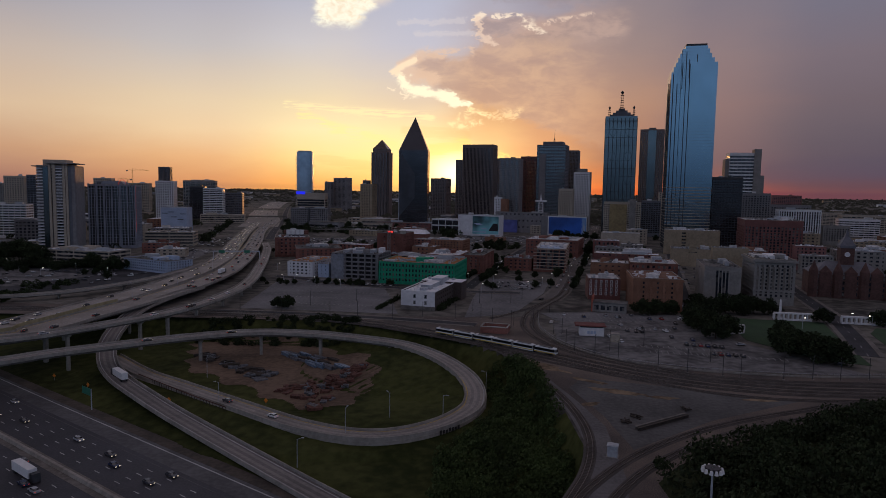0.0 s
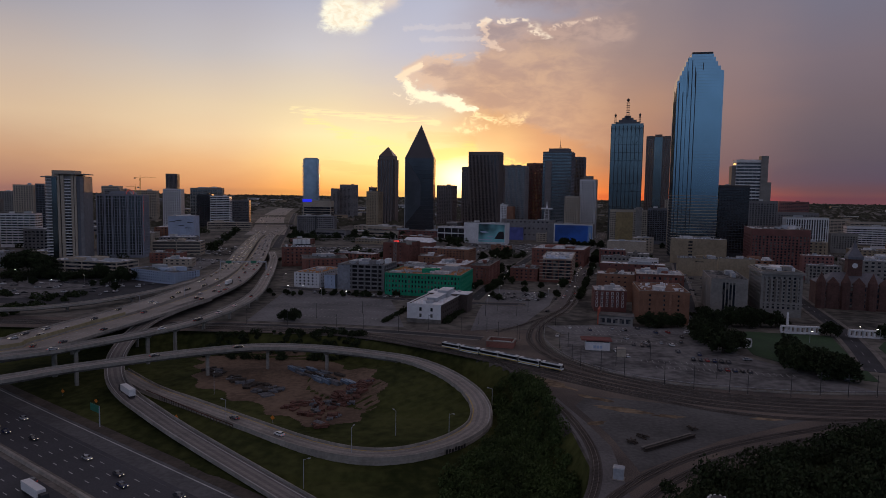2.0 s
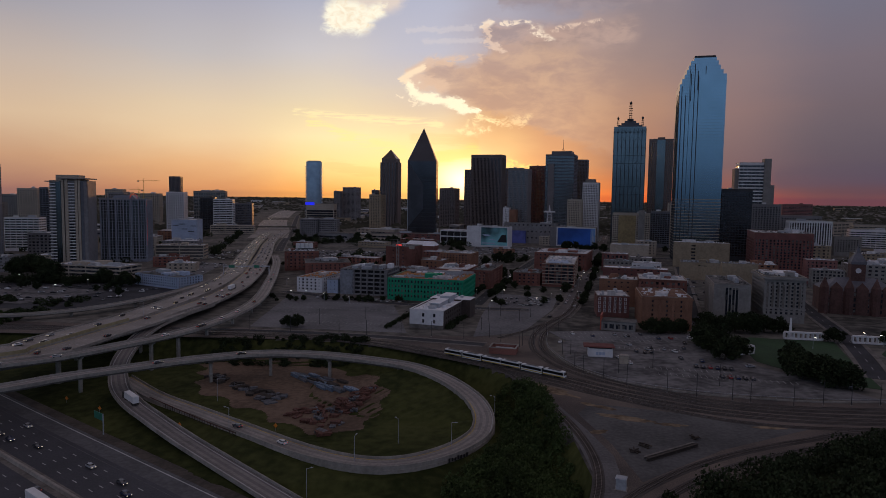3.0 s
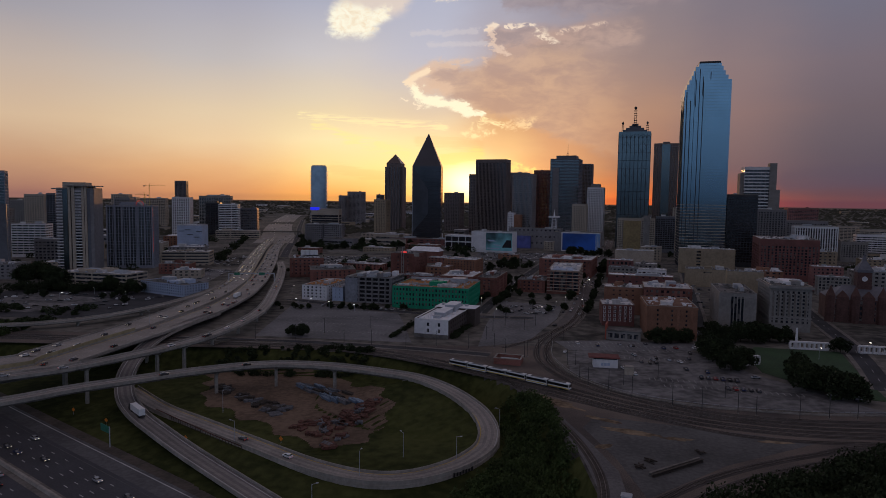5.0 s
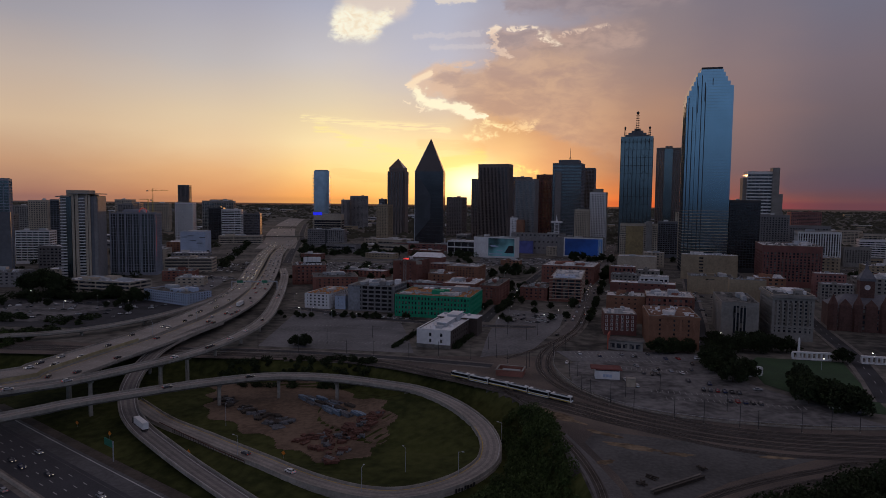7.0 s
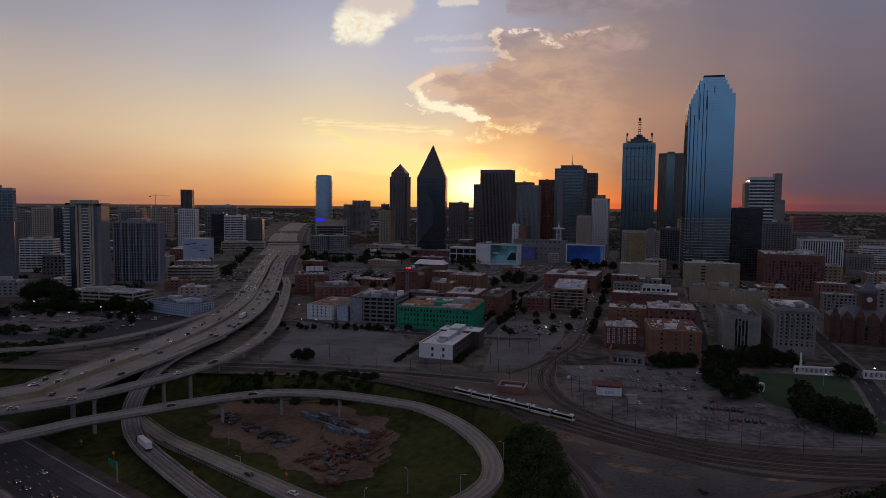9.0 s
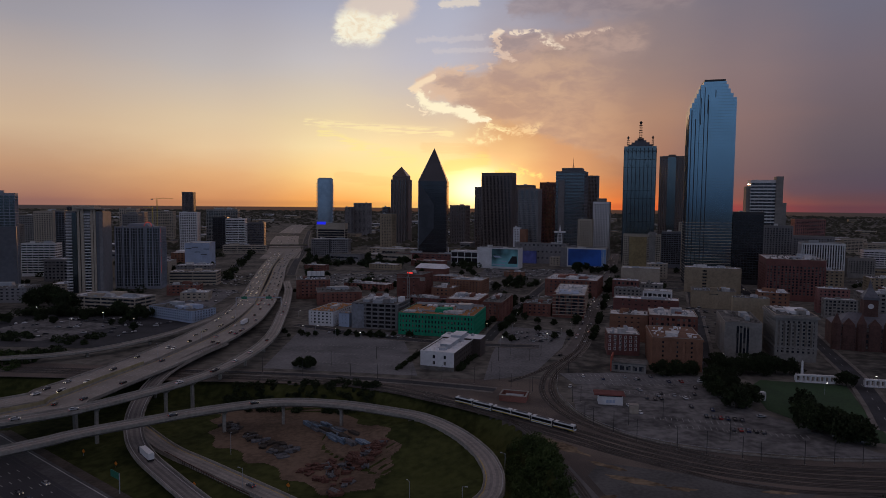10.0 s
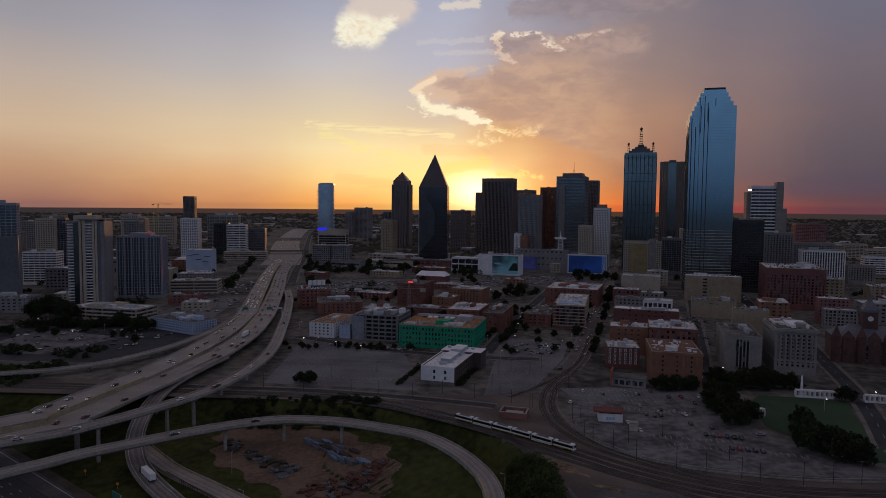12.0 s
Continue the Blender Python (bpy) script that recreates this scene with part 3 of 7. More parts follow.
draped("yard", -150, 249, -24, 378, lambda x, y: in_poly(x + 2.5 * math.sin(y * 0.35), y + 2.5 * math.sin(x * 0.3), YARD), DIRT, "bare brown dirt storage yard inside the loop ramp", "yard", 0.13, 1.0)

# freeway below
FW = [Vector(p) for p in ((-262, 305, -13.9), (-190, 253, -13.9), (-120, 203, -13.9), (-60, 160, -13.9), (0, 117, -13.9))]
fw_line = spline(FW, 1.0)
SHOULDER = mat("stained_grey_shoulder", (0.095, 0.092, 0.096), 0.9, grain=0.6, blotch=0.05, vary=0.35)
freeway = thing("freeway", 0, 0, 0, 0, "dark asphalt freeway with dashed white lane lines", "road", kind="structure")
part("carriageway", sweep(M(), fw_line, [(-22, 0), (36, 0), (36, -0.5), (-22, -0.5)]), FREEWAY, freeway)
part("shoulder", sweep(M(), fw_line, [(-30.4, 0.02), (-22, 0.02), (-22, -0.5), (-30.4, -0.5)]), SHOULDER, freeway, "stained grey shoulder")
part("edge_line", sweep(M(), fw_line, [(-28.9, 0.05), (-28.4, 0.05), (-28.4, 0.0), (-28.9, 0.0)]), LINE, freeway)
part("lane_edge_line", sweep(M(), fw_line, [(-20.3, 0.03), (-20.0, 0.03), (-20.0, 0.0), (-20.3, 0.0)]), SHOULDER, freeway)
part("median_barrier", sweep(M(), fw_line, [(-0.1, 1.1), (0.8, 1.1), (1.2, 0), (-0.5, 0)]), CONCRETE, freeway, "stained concrete median barrier")
part("median_strip", sweep(M(), fw_line, [(-2.0, 0.02), (3.4, 0.02), (3.4, -0.2), (-2.0, -0.2)]), CONCRETE_DARK, freeway)
for o in (-16.6, -13.0, -9.4, -5.8, 7.2, 10.8, 14.4, 18):
    part("lane_line", dashes(M(), fw_line, o, 3.0, 9.0), LINE, freeway)
tagged(part("gravel_verge", sweep(M(), fw_line, [(-35, 0.25), (-30.4, 0.06), (-30.4, -0.5), (-35, -0.5)]), RUSTY_EARTH, freeway), "bare earth strip behind the barrier")


WHEEL_TRACK = mat("tyre_darkened_concrete", (0.215, 0.195, 0.18), 0.88, grain=0.8, blotch=0.05, vary=0.25)
WORN_ASPHALT = mat("worn_grey_asphalt", (0.15, 0.135, 0.13), 0.9, grain=0.8, blotch=0.05, vary=0.25)


def deck(name, label, pts, w, depth=1.7, piers=(), material=None, rail=0.95, wide=1.5, lines=()):
    """A road on a bridge: surface, girder, side barriers, lane lines and piers."""
    line = spline(pts, 3.0)
    b = thing(name, 0, 0, 0, 0, label, "bridge", kind="structure")
    part("deck_surface", sweep(M(), line, [(-w / 2, 0), (w / 2, 0), (w / 2, -0.35), (-w / 2, -0.35)]), material or CONCRETE_ROAD, b)
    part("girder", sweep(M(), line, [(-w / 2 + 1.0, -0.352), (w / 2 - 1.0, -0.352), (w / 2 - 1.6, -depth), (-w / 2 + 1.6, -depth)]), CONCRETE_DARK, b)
    for s in (-1, 1):
        o = s * w / 2
        part("barrier", sweep(M(), line, [(o - 0.16, rail), (o + 0.16, rail), (o + 0.22, -0.6), (o - 0.22, -0.6)]), CONCRETE, b)
    if w < 11:
        for o in (-1.6, 1.0):
            part("tyre_track", sweep(M(), line, [(o - 0.5, 0.012), (o + 0.7, 0.012), (o + 0.7, -0.1), (o - 0.5, -0.1)]), WHEEL_TRACK, b, "darker wheel track")
    for o, kind in lines:
        m = dashes(M(), line, o, 3.0, 9.0, 0.16) if kind == "dash" else sweep(M(), line, [(o - 0.17, 0.02), (o + 0.17, 0.02), (o + 0.17, -0.1), (o - 0.17, -0.1)])
        part("lane_line", m, LINE if kind != "yellow" else LINE_Y, b)
    for px, py in piers:
        i = min(range(len(line)), key=lambda k: (line[k].x - px) ** 2 + (line[k].y - py) ** 2)
        p, d = line[i], line[min(i + 1, len(line) - 1)] - line[max(i - 1, 0)]
        a = math.degrees(math.atan2(d.y, d.x))
        z0 = ground_z(p.x, p.y) - 0.6
        m = pose(p.x, p.y, 0, 0, 0, a)
        top = p.z - depth
        c = M().prism([(-wide / 2, -wide / 2), (wide / 2, -wide / 2), (wide / 2, wide / 2), (-wide / 2, wide / 2)], z0, top - 1.2, m)
        c.prism([(-wide / 2 - 0.1, -wide), (wide / 2 + 0.1, -wide), (wide / 2 + 0.1, wide), (-wide / 2 - 0.1, wide)], top - 1.2, top,
                m, [(-wide / 2 - 0.1, -w * 0.32), (wide / 2 + 0.1, -w * 0.32), (wide / 2 + 0.1, w * 0.32), (-wide / 2 - 0.1, w * 0.32)])
        part("pier", c, CONCRETE, b)
    return b, line


loop, loop_line = deck("loop_ramp", "curved pale concrete flyover that loops down to the ground", LOOP, 8.5, 1.8,
                       [(-215, 247), (-152, 310), (-126, 330), (-97, 344), (-63, 344)], lines=((-3.6, "solid"), (3.4, "yellow")))
i0 = min(range(len(loop_line)), key=lambda k: (loop_line[k] - Vector((-20, 326, 0.1))).length)
i1 = min(range(len(loop_line)), key=lambda k: (loop_line[k] - Vector((-160, 321, -9.7))).length)
part("retaining_wall", sweep(M(), loop_line[i0:i1], [(-4.75, -0.55), (-4.2, -0.55), (-4.2, -6.5), (-4.75, -6.5)]), CONCRETE, loop, "weathered concrete retaining wall with dark stains")
part("retaining_wall", sweep(M(), loop_line[i0:i1], [(4.2, -0.55), (4.6, -0.55), (4.6, -5.5), (4.2, -5.5)]), CONCRETE, loop)
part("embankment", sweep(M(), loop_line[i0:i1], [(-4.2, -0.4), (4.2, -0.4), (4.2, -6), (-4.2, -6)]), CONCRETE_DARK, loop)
p = loop_line[i0]
part("abutment", M().prism([(-1, -4.0), (2, -4.0), (2, 4.0), (-1, 4.0)], -4.2, -1.5, pose(p.x, p.y, 0, 0, 0, -32), [(-4.5, -4.0), (2, -4.0), (2, 4.0), (-4.5, 4.0)]), CONCRETE, loop, "sloping concrete abutment")
deck("slip_ramp", "single-lane concrete ramp that slopes down beside the freeway",
     [(-177, 470, 5.0), (-181.5, 435, 4.9), (-185.5, 398, 3.0), (-182.5, 367, 0.2), (-174.5, 336, -3.4), (-161, 308, -6.0), (-145, 286.5, -7.6), (-125, 267, -9.0), (-106.5, 250, -10.2), (-90, 235.6, -11.1), (-75.5, 223.2, -11.9), (-50, 200.6, -12.7), (-33, 185.6, -13.1), (-10, 165, -13.3)], 8.8, 1.5,
     [(-184, 380), (-160, 312), (-137, 282), (-118, 264), (-103, 250)], lines=((-3.1, "solid"), (3.1, "solid")), material=WORN_ASPHALT)
_, cr = deck("connector_ramp", "narrow elevated concrete connector on tall round-edged piers",
     [(-320, 205, 7.0), (-206, 293.5, 6.6), (-186.5, 313, 6.6), (-174, 332.5, 6.6), (-162.7, 352, 6.6), (-154.2, 371.7, 6.6), (-149.3, 391, 6.6), (-145.5, 420.5, 6.6), (-144.6, 460, 6.6), (-148.7, 500, 6.6), (-156, 540, 6.6), (-164.4, 580, 6.6), (-176, 635, 6.6), (-206, 760, 6.0), (-236, 860, 5.0)], 9.0, 1.7,
     [(-235, 272), (-183, 316), (-164, 350), (-150, 364), (-143, 390), (-146, 425), (-145, 465), (-148, 500), (-155, 540), (-163, 575), (-170, 610)], lines=((-3.6, "solid"), (3.6, "solid")))
_, vw = deck("viaduct_west", "wide elevated freeway deck in worn pale concrete",
     [(-345, 225, 5), (-235, 320, 5), (-224.5, 345, 5), (-219, 372, 5), (-213, 410, 5), (-210, 450, 5), (-208.5, 500, 5), (-211, 560, 5), (-218, 622, 5.5), (-231, 690, 5.8), (-280, 885, 4.5), (-345, 1145, 0.9), (-400, 1400, 0.3)], 19.5, 1.9,
     [(-245, 310), (-219, 372), (-210, 450), (-209, 510), (-211, 560), (-220, 630), (-231, 690), (-253, 790)],
     lines=((-9, "solid"), (-5, "dash"), (-1.4, "dash"), (2.2, "dash"), (5.8, "dash"), (8.9, "yellow")), wide=1.8)
_, ve = deck("viaduct_east", "wide elevated freeway deck in worn pale concrete, with a second carriageway",
     [(-325, 200, 5), (-214, 300, 5), (-204, 330, 5), (-199, 365, 5), (-191.5, 410, 5), (-187.5, 450, 5), (-185, 500, 5), (-188, 560, 5), (-196.5, 620, 5.5), (-210, 690, 5.8), (-255, 880, 4.5), (-318, 1130, 0.9), (-372, 1395, 0.3)], 19.5, 1.9,
     [(-235, 280), (-204, 330), (-192, 400), (-187, 450), (-185, 500), (-188, 560), (-197, 620), (-208, 680), (-225, 760)],
     lines=((-8.6, "yellow"), (-5, "dash"), (-1.4, "dash"), (2.2, "dash"), (5.8, "dash"), (8.6, "solid")), wide=1.8)
mw = thing("median_wall", 0, 0, 0, 0, "tall yellowish concrete wall between the two freeway decks", "wall", kind="structure")
k0 = min(range(len(ve)), key=lambda k: abs(ve[k].y - 235))
k1 = min(range(len(ve)), key=lambda k: abs(ve[k].y - 405))
part("wall_panel", sweep(M(), ve[k0:k1], [(-10.6, 2.6), (-10.2, 2.6), (-10.1, -0.6), (-10.7, -0.6)]), mat("yellowish_concrete", (0.34, 0.29, 0.17), 0.9, grain=0.5, blotch=0.08, vary=0.25, spec=0.1), mw)
deck("side_ramp", "low narrow concrete ramp on slender piers",
     [(-460, 368, 4), (-380, 390, 4), (-307, 418, 4), (-277, 432, 4), (-252, 458, 4.3), (-234.5, 500, 4.6), (-227, 540, 5), (-225, 590, 5.2), (-231, 660, 5.6)], 7.5, 1.3,
     [(-420, 380), (-350, 402), (-294, 424), (-265, 443), (-240, 485)], rail=0.8, wide=1.5)
far_line = spline([(-362, 1270, 0.1), (-408, 1473, 0.1), (-455, 1650, 0.1), (-495, 1790, 0.1), (-560, 2050, 0.1), (-641, 2396, 0.1), (-743, 2923, 6), (-850, 3600, 16)], 15)
far_fw = thing("far_freeway", 0, 0, 0, 0, "distant pale concrete freeway full of cars", "road", kind="structure")
part("carriageway", sweep(M(), far_line, [(-38, 0.1), (38, 0.1), (38, -0.3), (-38, -0.3)]), CONCRETE_ROAD, far_fw)
part("median_barrier", sweep(M(), far_line, [(-0.4, 1.0), (0.4, 1.0), (0.4, 0), (-0.4, 0)]), CONCRETE, far_fw)
bridge = thing("overpass", -445, 1580, 0, 12, "broad planted overpass deck across the freeway", "bridge", kind="structure")
part("deck_surface", M().box(-62, -9, 6, 62, 14, 7.2), GRASS, bridge)
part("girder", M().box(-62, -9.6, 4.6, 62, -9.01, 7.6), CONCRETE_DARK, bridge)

# lots, streets and lawns on the plateau
sheet("parking_lot", [(-132, 420), (-28, 408), (-38, 470), (-52, 545), (-140, 560)], 0, LOT, "dark asphalt parking lot, nearly empty", "parking lot")
sheet("triangle_lot", [(14, 400), (46, 415), (78, 500), (92, 560), (40, 585), (22, 470)], 0, LOT, "open grey asphalt lot beside the tracks", "parking lot")
sheet("east_lot", [(62, 345), (80, 306), (120, 288), (192, 281), (160, 345), (140, 415), (84, 410), (66, 385)], 0, LOT_PALE, "cracked pale parking lot with faded stalls", "parking lot")
sheet("station_lot", [(64, 420), (70, 394), (150, 400), (156, 418), (100, 424)], 0, LOT, "dark asphalt parking strip with white stall lines", "parking lot", 0.12)
sheet("west_lot", [(-420, 470), (-260, 470), (-235, 600), (-420, 640)], 0, ASPHALT, "wide dim asphalt lot beyond the viaduct", "parking lot")
sheet("rail_yard", [(-420, 392), (-60, 384), (-18, 366), (18, 338), (34, 312), (42, 282), (48, 225), (48, 120), (330, 120), (330, 285), (192, 279), (120, 284), (80, 302),
                    (62, 326), (56, 360), (57, 405), (10, 402), (-30, 400), (-130, 415), (-420, 430)], 0, BALLAST, "brown gravel rail yard crossed by tracks", "rail yard", 0.02)
sheet("access_road", [(28, 120), (40, 120), (52, 175), (56, 215), (52, 240), (46, 268), (42, 262), (46, 225), (46, 190)], 0, GRAVEL, "grey gravel service road", "road", 0.05)
sheet("wide_gravel", [(60, 195), (95, 222), (140, 246), (60, 272), (52, 258), (58, 225)], 0, mat("grey_gravel_field", (0.082, 0.079, 0.078), 0.95, grain=0.6, blotch=0.05, vary=0.4), "grey gravel clearing between the tracks", "ground", 0.045)
# Leaf-dark ground colour stands in for shade seen through gaps in the thicket.
UNDER = mat("leaf_dark_ground", (0.028, 0.034, 0.014), 0.95, grain=0.6, blotch=0.06, vary=0.4, spec=0.1)
sheet("woodland_floor", [(60, 100), (330, 110), (330, 222), (150, 221), (118, 212), (92, 199), (70, 184), (60, 172)], 0, UNDER, "ground under the trees, coloured dark for the shade among leaves", "ground", 0.055)
sheet("park_lawn", [(166, 350), (184, 308), (202, 300), (222, 360), (238, 402), (190, 412), (176, 395)], 0, LAWN, "mown green park lawn", "lawn", 0.1)
sheet("park_lawn", [(228, 318), (262, 330), (285, 378), (262, 388), (248, 372)], 0, LAWN, "mown green park lawn across the street", "lawn", 0.1)


PATCH = mat("bare_brown_earth", (0.15, 0.105, 0.07), 0.95, grain=0.4, blotch=0.08, vary=0.5, bump=0.3, second=(0.2, 0.15, 0.10), spec=0.1)


def patch(x, y, rx, ry, rot, seed):
    """A patch of bare earth with a ragged rounded outline."""
    r = random.Random(seed)
    c, s = math.cos(radians(rot)), math.sin(radians(rot))
    pts = []
    for k in range(22):
        a, q = 2 * math.pi * k / 22, r.uniform(0.65, 1.1)
        u, v = rx * q * math.cos(a), ry * q * math.sin(a)
        pts.append((x + u * c - v * s, y + u * s + v * c))
    sheet("earth_patch", pts, 0, PATCH, "ragged patch of bare brown earth on the gravel", "ground", 0.07)


for k, (x, y, rx, ry, rot) in enumerate(((70, 254, 12, 3.0, -22), (86, 247, 7, 2.0, -10), (46, 290, 15, 4.5, -48), (124, 246, 8, 2.0, 0), (56, 238, 5, 2.0, 30), (62, 268, 9, 2.2, -35))):
    patch(x, y, rx, ry, rot, k)


def street(name, pts, w, z=0.09, material=None, label="grey city street", lines=True):
    line = spline([(x, y, z) for x, y in pts], 6)
    s = thing(name, 0, 0, 0, 0, label, "road", kind="structure")
    part("roadway", sweep(M(), line, [(-w / 2, 0), (w / 2, 0), (w / 2, -0.3), (-w / 2, -0.3)]), material or ASPHALT, s)
    for k in (-1, 1):
        part("sidewalk", sweep(M(), line, [(k * w / 2, 0.13), (k * (w / 2 + 2.6), 0.13), (k * (w / 2 + 2.6), -0.3), (k * w / 2, -0.3)]), CONCRETE_DARK, s)
    if lines:
        part("lane_line", dashes(M(), line, 0, 6.0, 12.0, 0.12), LINE, s)
    return s


street("street", [(78, 470), (95, 520), (116, 600), (166, 792), (250, 1110), (349, 1498)], 13, label="straight city street between brick blocks", material=mat("warm_asphalt", (0.10, 0.085, 0.08), 0.85, grain=0.6, vary=0.3))
street("street", [(20, 520), (40, 610), (62, 700), (110, 880), (160, 1070)], 10, label="narrow side street with lamps")
street("street", [(-150, 575), (-60, 525), (10, 505), (60, 500)], 9, 0.08, label="cross street in front of the construction site")
street("street", [(-180, 408), (-100, 404), (-40, 394), (0, 384), (20, 378)], 7, 0.1, label="access road beside the rail tracks", lines=False)
street("street", [(212, 318), (236, 372), (258, 430), (300, 560), (420, 900)], 10, 0.12, label="curving park street that climbs into town")
street("street", [(160, 430), (186, 500), (218, 600), (300, 860)], 9, 0.08, label="shaded street beside office blocks")
street("street", [(-60, 640), (60, 690), (150, 700), (260, 690)], 9, 0.07, label="cross street between brick blocks")

street("street", [(-330, 880), (-382, 1080), (-440, 1300), (-520, 1640), (-621, 2019)], 12, 0.1, label="frontage road beside the freeway")
street("street", [(-262, 980), (-310, 1200), (-380, 1560), (-450, 1850), (-640, 2700)], 12, 0.1, label="frontage road on the far side of the freeway")
street("street", [(-180, 1040), (-60, 1060), (60, 1020), (200, 985), (330, 950)], 12, 0.08, label="wide cross street below the towers")
street("street", [(300, 640), (360, 830), (430, 1080), (500, 1300)], 12, 0.09, label="straight street between office blocks")
street("street", [(100, 880), (260, 880), (420, 860), (600, 830)], 9, 0.1, label="cross street below the blue tower")
sheet("parking_lot", [(-210, 870), (-60, 850), (-40, 990), (-200, 1010)], 0, LOT_PALE, "pale parking lot full of cars", "parking lot", 0.07)
sheet("parking_lot", [(20, 1000), (180, 960), (205, 1120), (40, 1110)], 0, LOT_PALE, "pale parking lot below the picture boards", "parking lot", 0.06)
sheet("parking_lot", [(-330, 680), (-262, 660), (-280, 800), (-330, 810)], 0, LOT, "parking lot beside the viaduct", "parking lot", 0.06)
sheet("plaza", [(-240, 1180), (-60, 1200), (20, 1290), (-220, 1330)], 0, LOT_PALE, "grey paved plaza with trees", "plaza", 0.06)
sheet("vacant_lot", [(-400, 500), (-330, 490), (-300, 560), (-390, 590)], 0, LOT_PALE, "worn grey vacant lot", "ground", 0.09)


def stalls(x, y, rot, n, gap=2.8, length=5.0, z=0.14):
    s = thing("stall_lines", x, y, z, rot, "painted white parking stall lines on asphalt", "road marking", kind="structure")
    m = M()
    for k in range(n):
        m.box(k * gap - 0.09, 0, 0, k * gap + 0.09, length, 0.01)
    part("line_row", m, LINE, s)


for x, y, n in ((72, 402, 26), (70, 413, 27), (96, 376, 14), (88, 392, 18), (100, 330, 16), (104, 318, 16), (130, 312, 14)):
    stalls(x, y, 2 if y > 390 else -10, n, z=0.2 if y > 390 else 0.1)
for k in range(4):
    stalls(-118 + 4 * k, 440 + 26 * k, -8, 26)


def track(name, pts, bed=True):
    line = spline([(x, y, 0.3) for x, y in pts], 3)
    t = thing(name, 0, 0, 0, 0, "steel rails on dark sleepers and brown ballast", "railway track", "rail tracks", "structure")
    if bed:
        part("ballast_bed", sweep(M(), line, [(-1.5, -0.1), (1.5, -0.1), (2.1, -0.35), (-2.1, -0.35)]), BALLAST_D, t)
    m, run = M(), 0.0
    for a, b in zip(line, line[1:]):
        d = (b - a)
        n = max(1, int(d.length / 0.8))
        ang = math.degrees(math.atan2(d.y, d.x))
        for k in range(n):
            q = a + d * (k / n)
            mm = pose(q.x, q.y, q.z, 0, 0, ang)
            m.box(-0.13, -1.3, -0.12, 0.13, 1.3, -0.04, mm)
    tagged(part("sleeper_bed", m, SLEEPER, t), kind="stuff")
    for s in (-0.72, 0.72):
        part("rail", sweep(M(), line, [(s - 0.05, 0.08), (s + 0.05, 0.08), (s + 0.05, -0.06), (s - 0.05, -0.06)]), STEEL_RAIL, t)
    return line


BALLAST_D = mat("oily_ballast", (0.062, 0.053, 0.048), 0.95, grain=2.5, blotch=0.1, vary=0.4, bump=0.5)
MAIN = [(-420, 410), (-200, 402), (-110, 396), (-50, 381), (-4, 353), (26, 330), (53, 308), (80, 284), (119, 263), (178, 256), (330, 262)]
for o in (0, -5, 5.5):
    track("rail_track", [(x + o * 0.55, y + o * 0.83) if x > -60 else (x, y + o) for x, y in MAIN])
CURVE = [(118, 600), (100, 530), (86, 486), (60, 430), (50, 395), (48, 365), (54, 336), (69, 310), (95, 287), (125, 271), (183, 266), (330, 272)]
track("rail_track", CURVE)
track("rail_track", [(122, 599), (104, 528), (90, 483), (65, 428), (55.5, 394), (53.5, 366), (58.5, 339), (72.5, 314.5), (97, 291.5), (126, 275.5), (183, 270.5), (330, 277)])
track("rail_track", [(30, 398), (48, 420), (66, 448), (84, 480)])
track("rail_track", [(24, 330), (36, 296), (44, 262), (48, 237), (49, 214), (46.5, 195), (41, 177), (33, 160), (24, 140)])
track("rail_track", [(30, 150), (40, 168), (61, 192), (91, 214.5), (130, 233), (173, 245), (330, 255)])
track("rail_track", [(38, 148), (48, 166), (66, 187), (95, 209), (133, 227), (176, 239), (330, 248)])
track("rail_track", [(24, 322), (52, 296), (82, 272), (119, 250), (178, 246), (330, 250)])

# ---------------------------------------------------------------- skyline towers
def bars(b, name, xs_, y0, z0, z1, w, d, material, label=""):
    me = M().box(-w / 2, -d, z0, w / 2, 0, z1).mesh(name, material)
    for x in xs_:
        part(name, me, material, b, label).location = (x, y0, 0)


# stepped blue mirror-glass tower
t = thing("skyscraper", 354, 960, 0, -13, "tall blue mirror-glass skyscraper with stepped crown", "skyscraper")
# left, right, front, back, top: bays that step in and up towards the crown
BAYS = ((-30.5, 30.5, -26, 26, 249), (-28.0, 30.5, -27, 25, 256), (-25.2, 30.2, -27.6, 24, 262), (-22.6, 25.6, -28.2, 23, 268), (-20.2, 21.6, -28.8, 22, 274),
                          (-17.4, 18.6, -29.4, 21, 280), (-13.6, 15.8, -30.0, 20, 284))
for x0, x1, y0, y1, h in BAYS:
    part("glass_shaft", M().box(x0, y0, 0, x1, y1, h), GLASS_BLUE, t)
part("crown", M().box(-12.6, -29, 284, 14.8, 19, 287), METAL_D, t, "dark louvred crown")
# Proud dark strips stand in for the dark-looking returns of the stepped corners.
for x, z0, z1 in ((-27.6, 0, 246), (-22.5, 0, 233), (-17.4, 0, 279), (-16.2, 225, 262), (-11.6, 0, 276), (-6.5, 0, 259), (-7.4, 240, 266), (2.5, 262, 272)):
    face = min(q[2] for q in BAYS if q[0] < x < q[1])
    part("dark_groove", M().box(x - 0.5, face - 0.25, z0, x + 0.5, face + 0.5, z1), METAL_D, t)
for k, y in enumerate((-21, -15, -9, -3, 3, 9, 15)):
    part("dark_groove", M().box(-30.9, y - 0.6, 0, -30.4, y + 0.6, 240 - (k * 37) % 23), METAL_D, t)


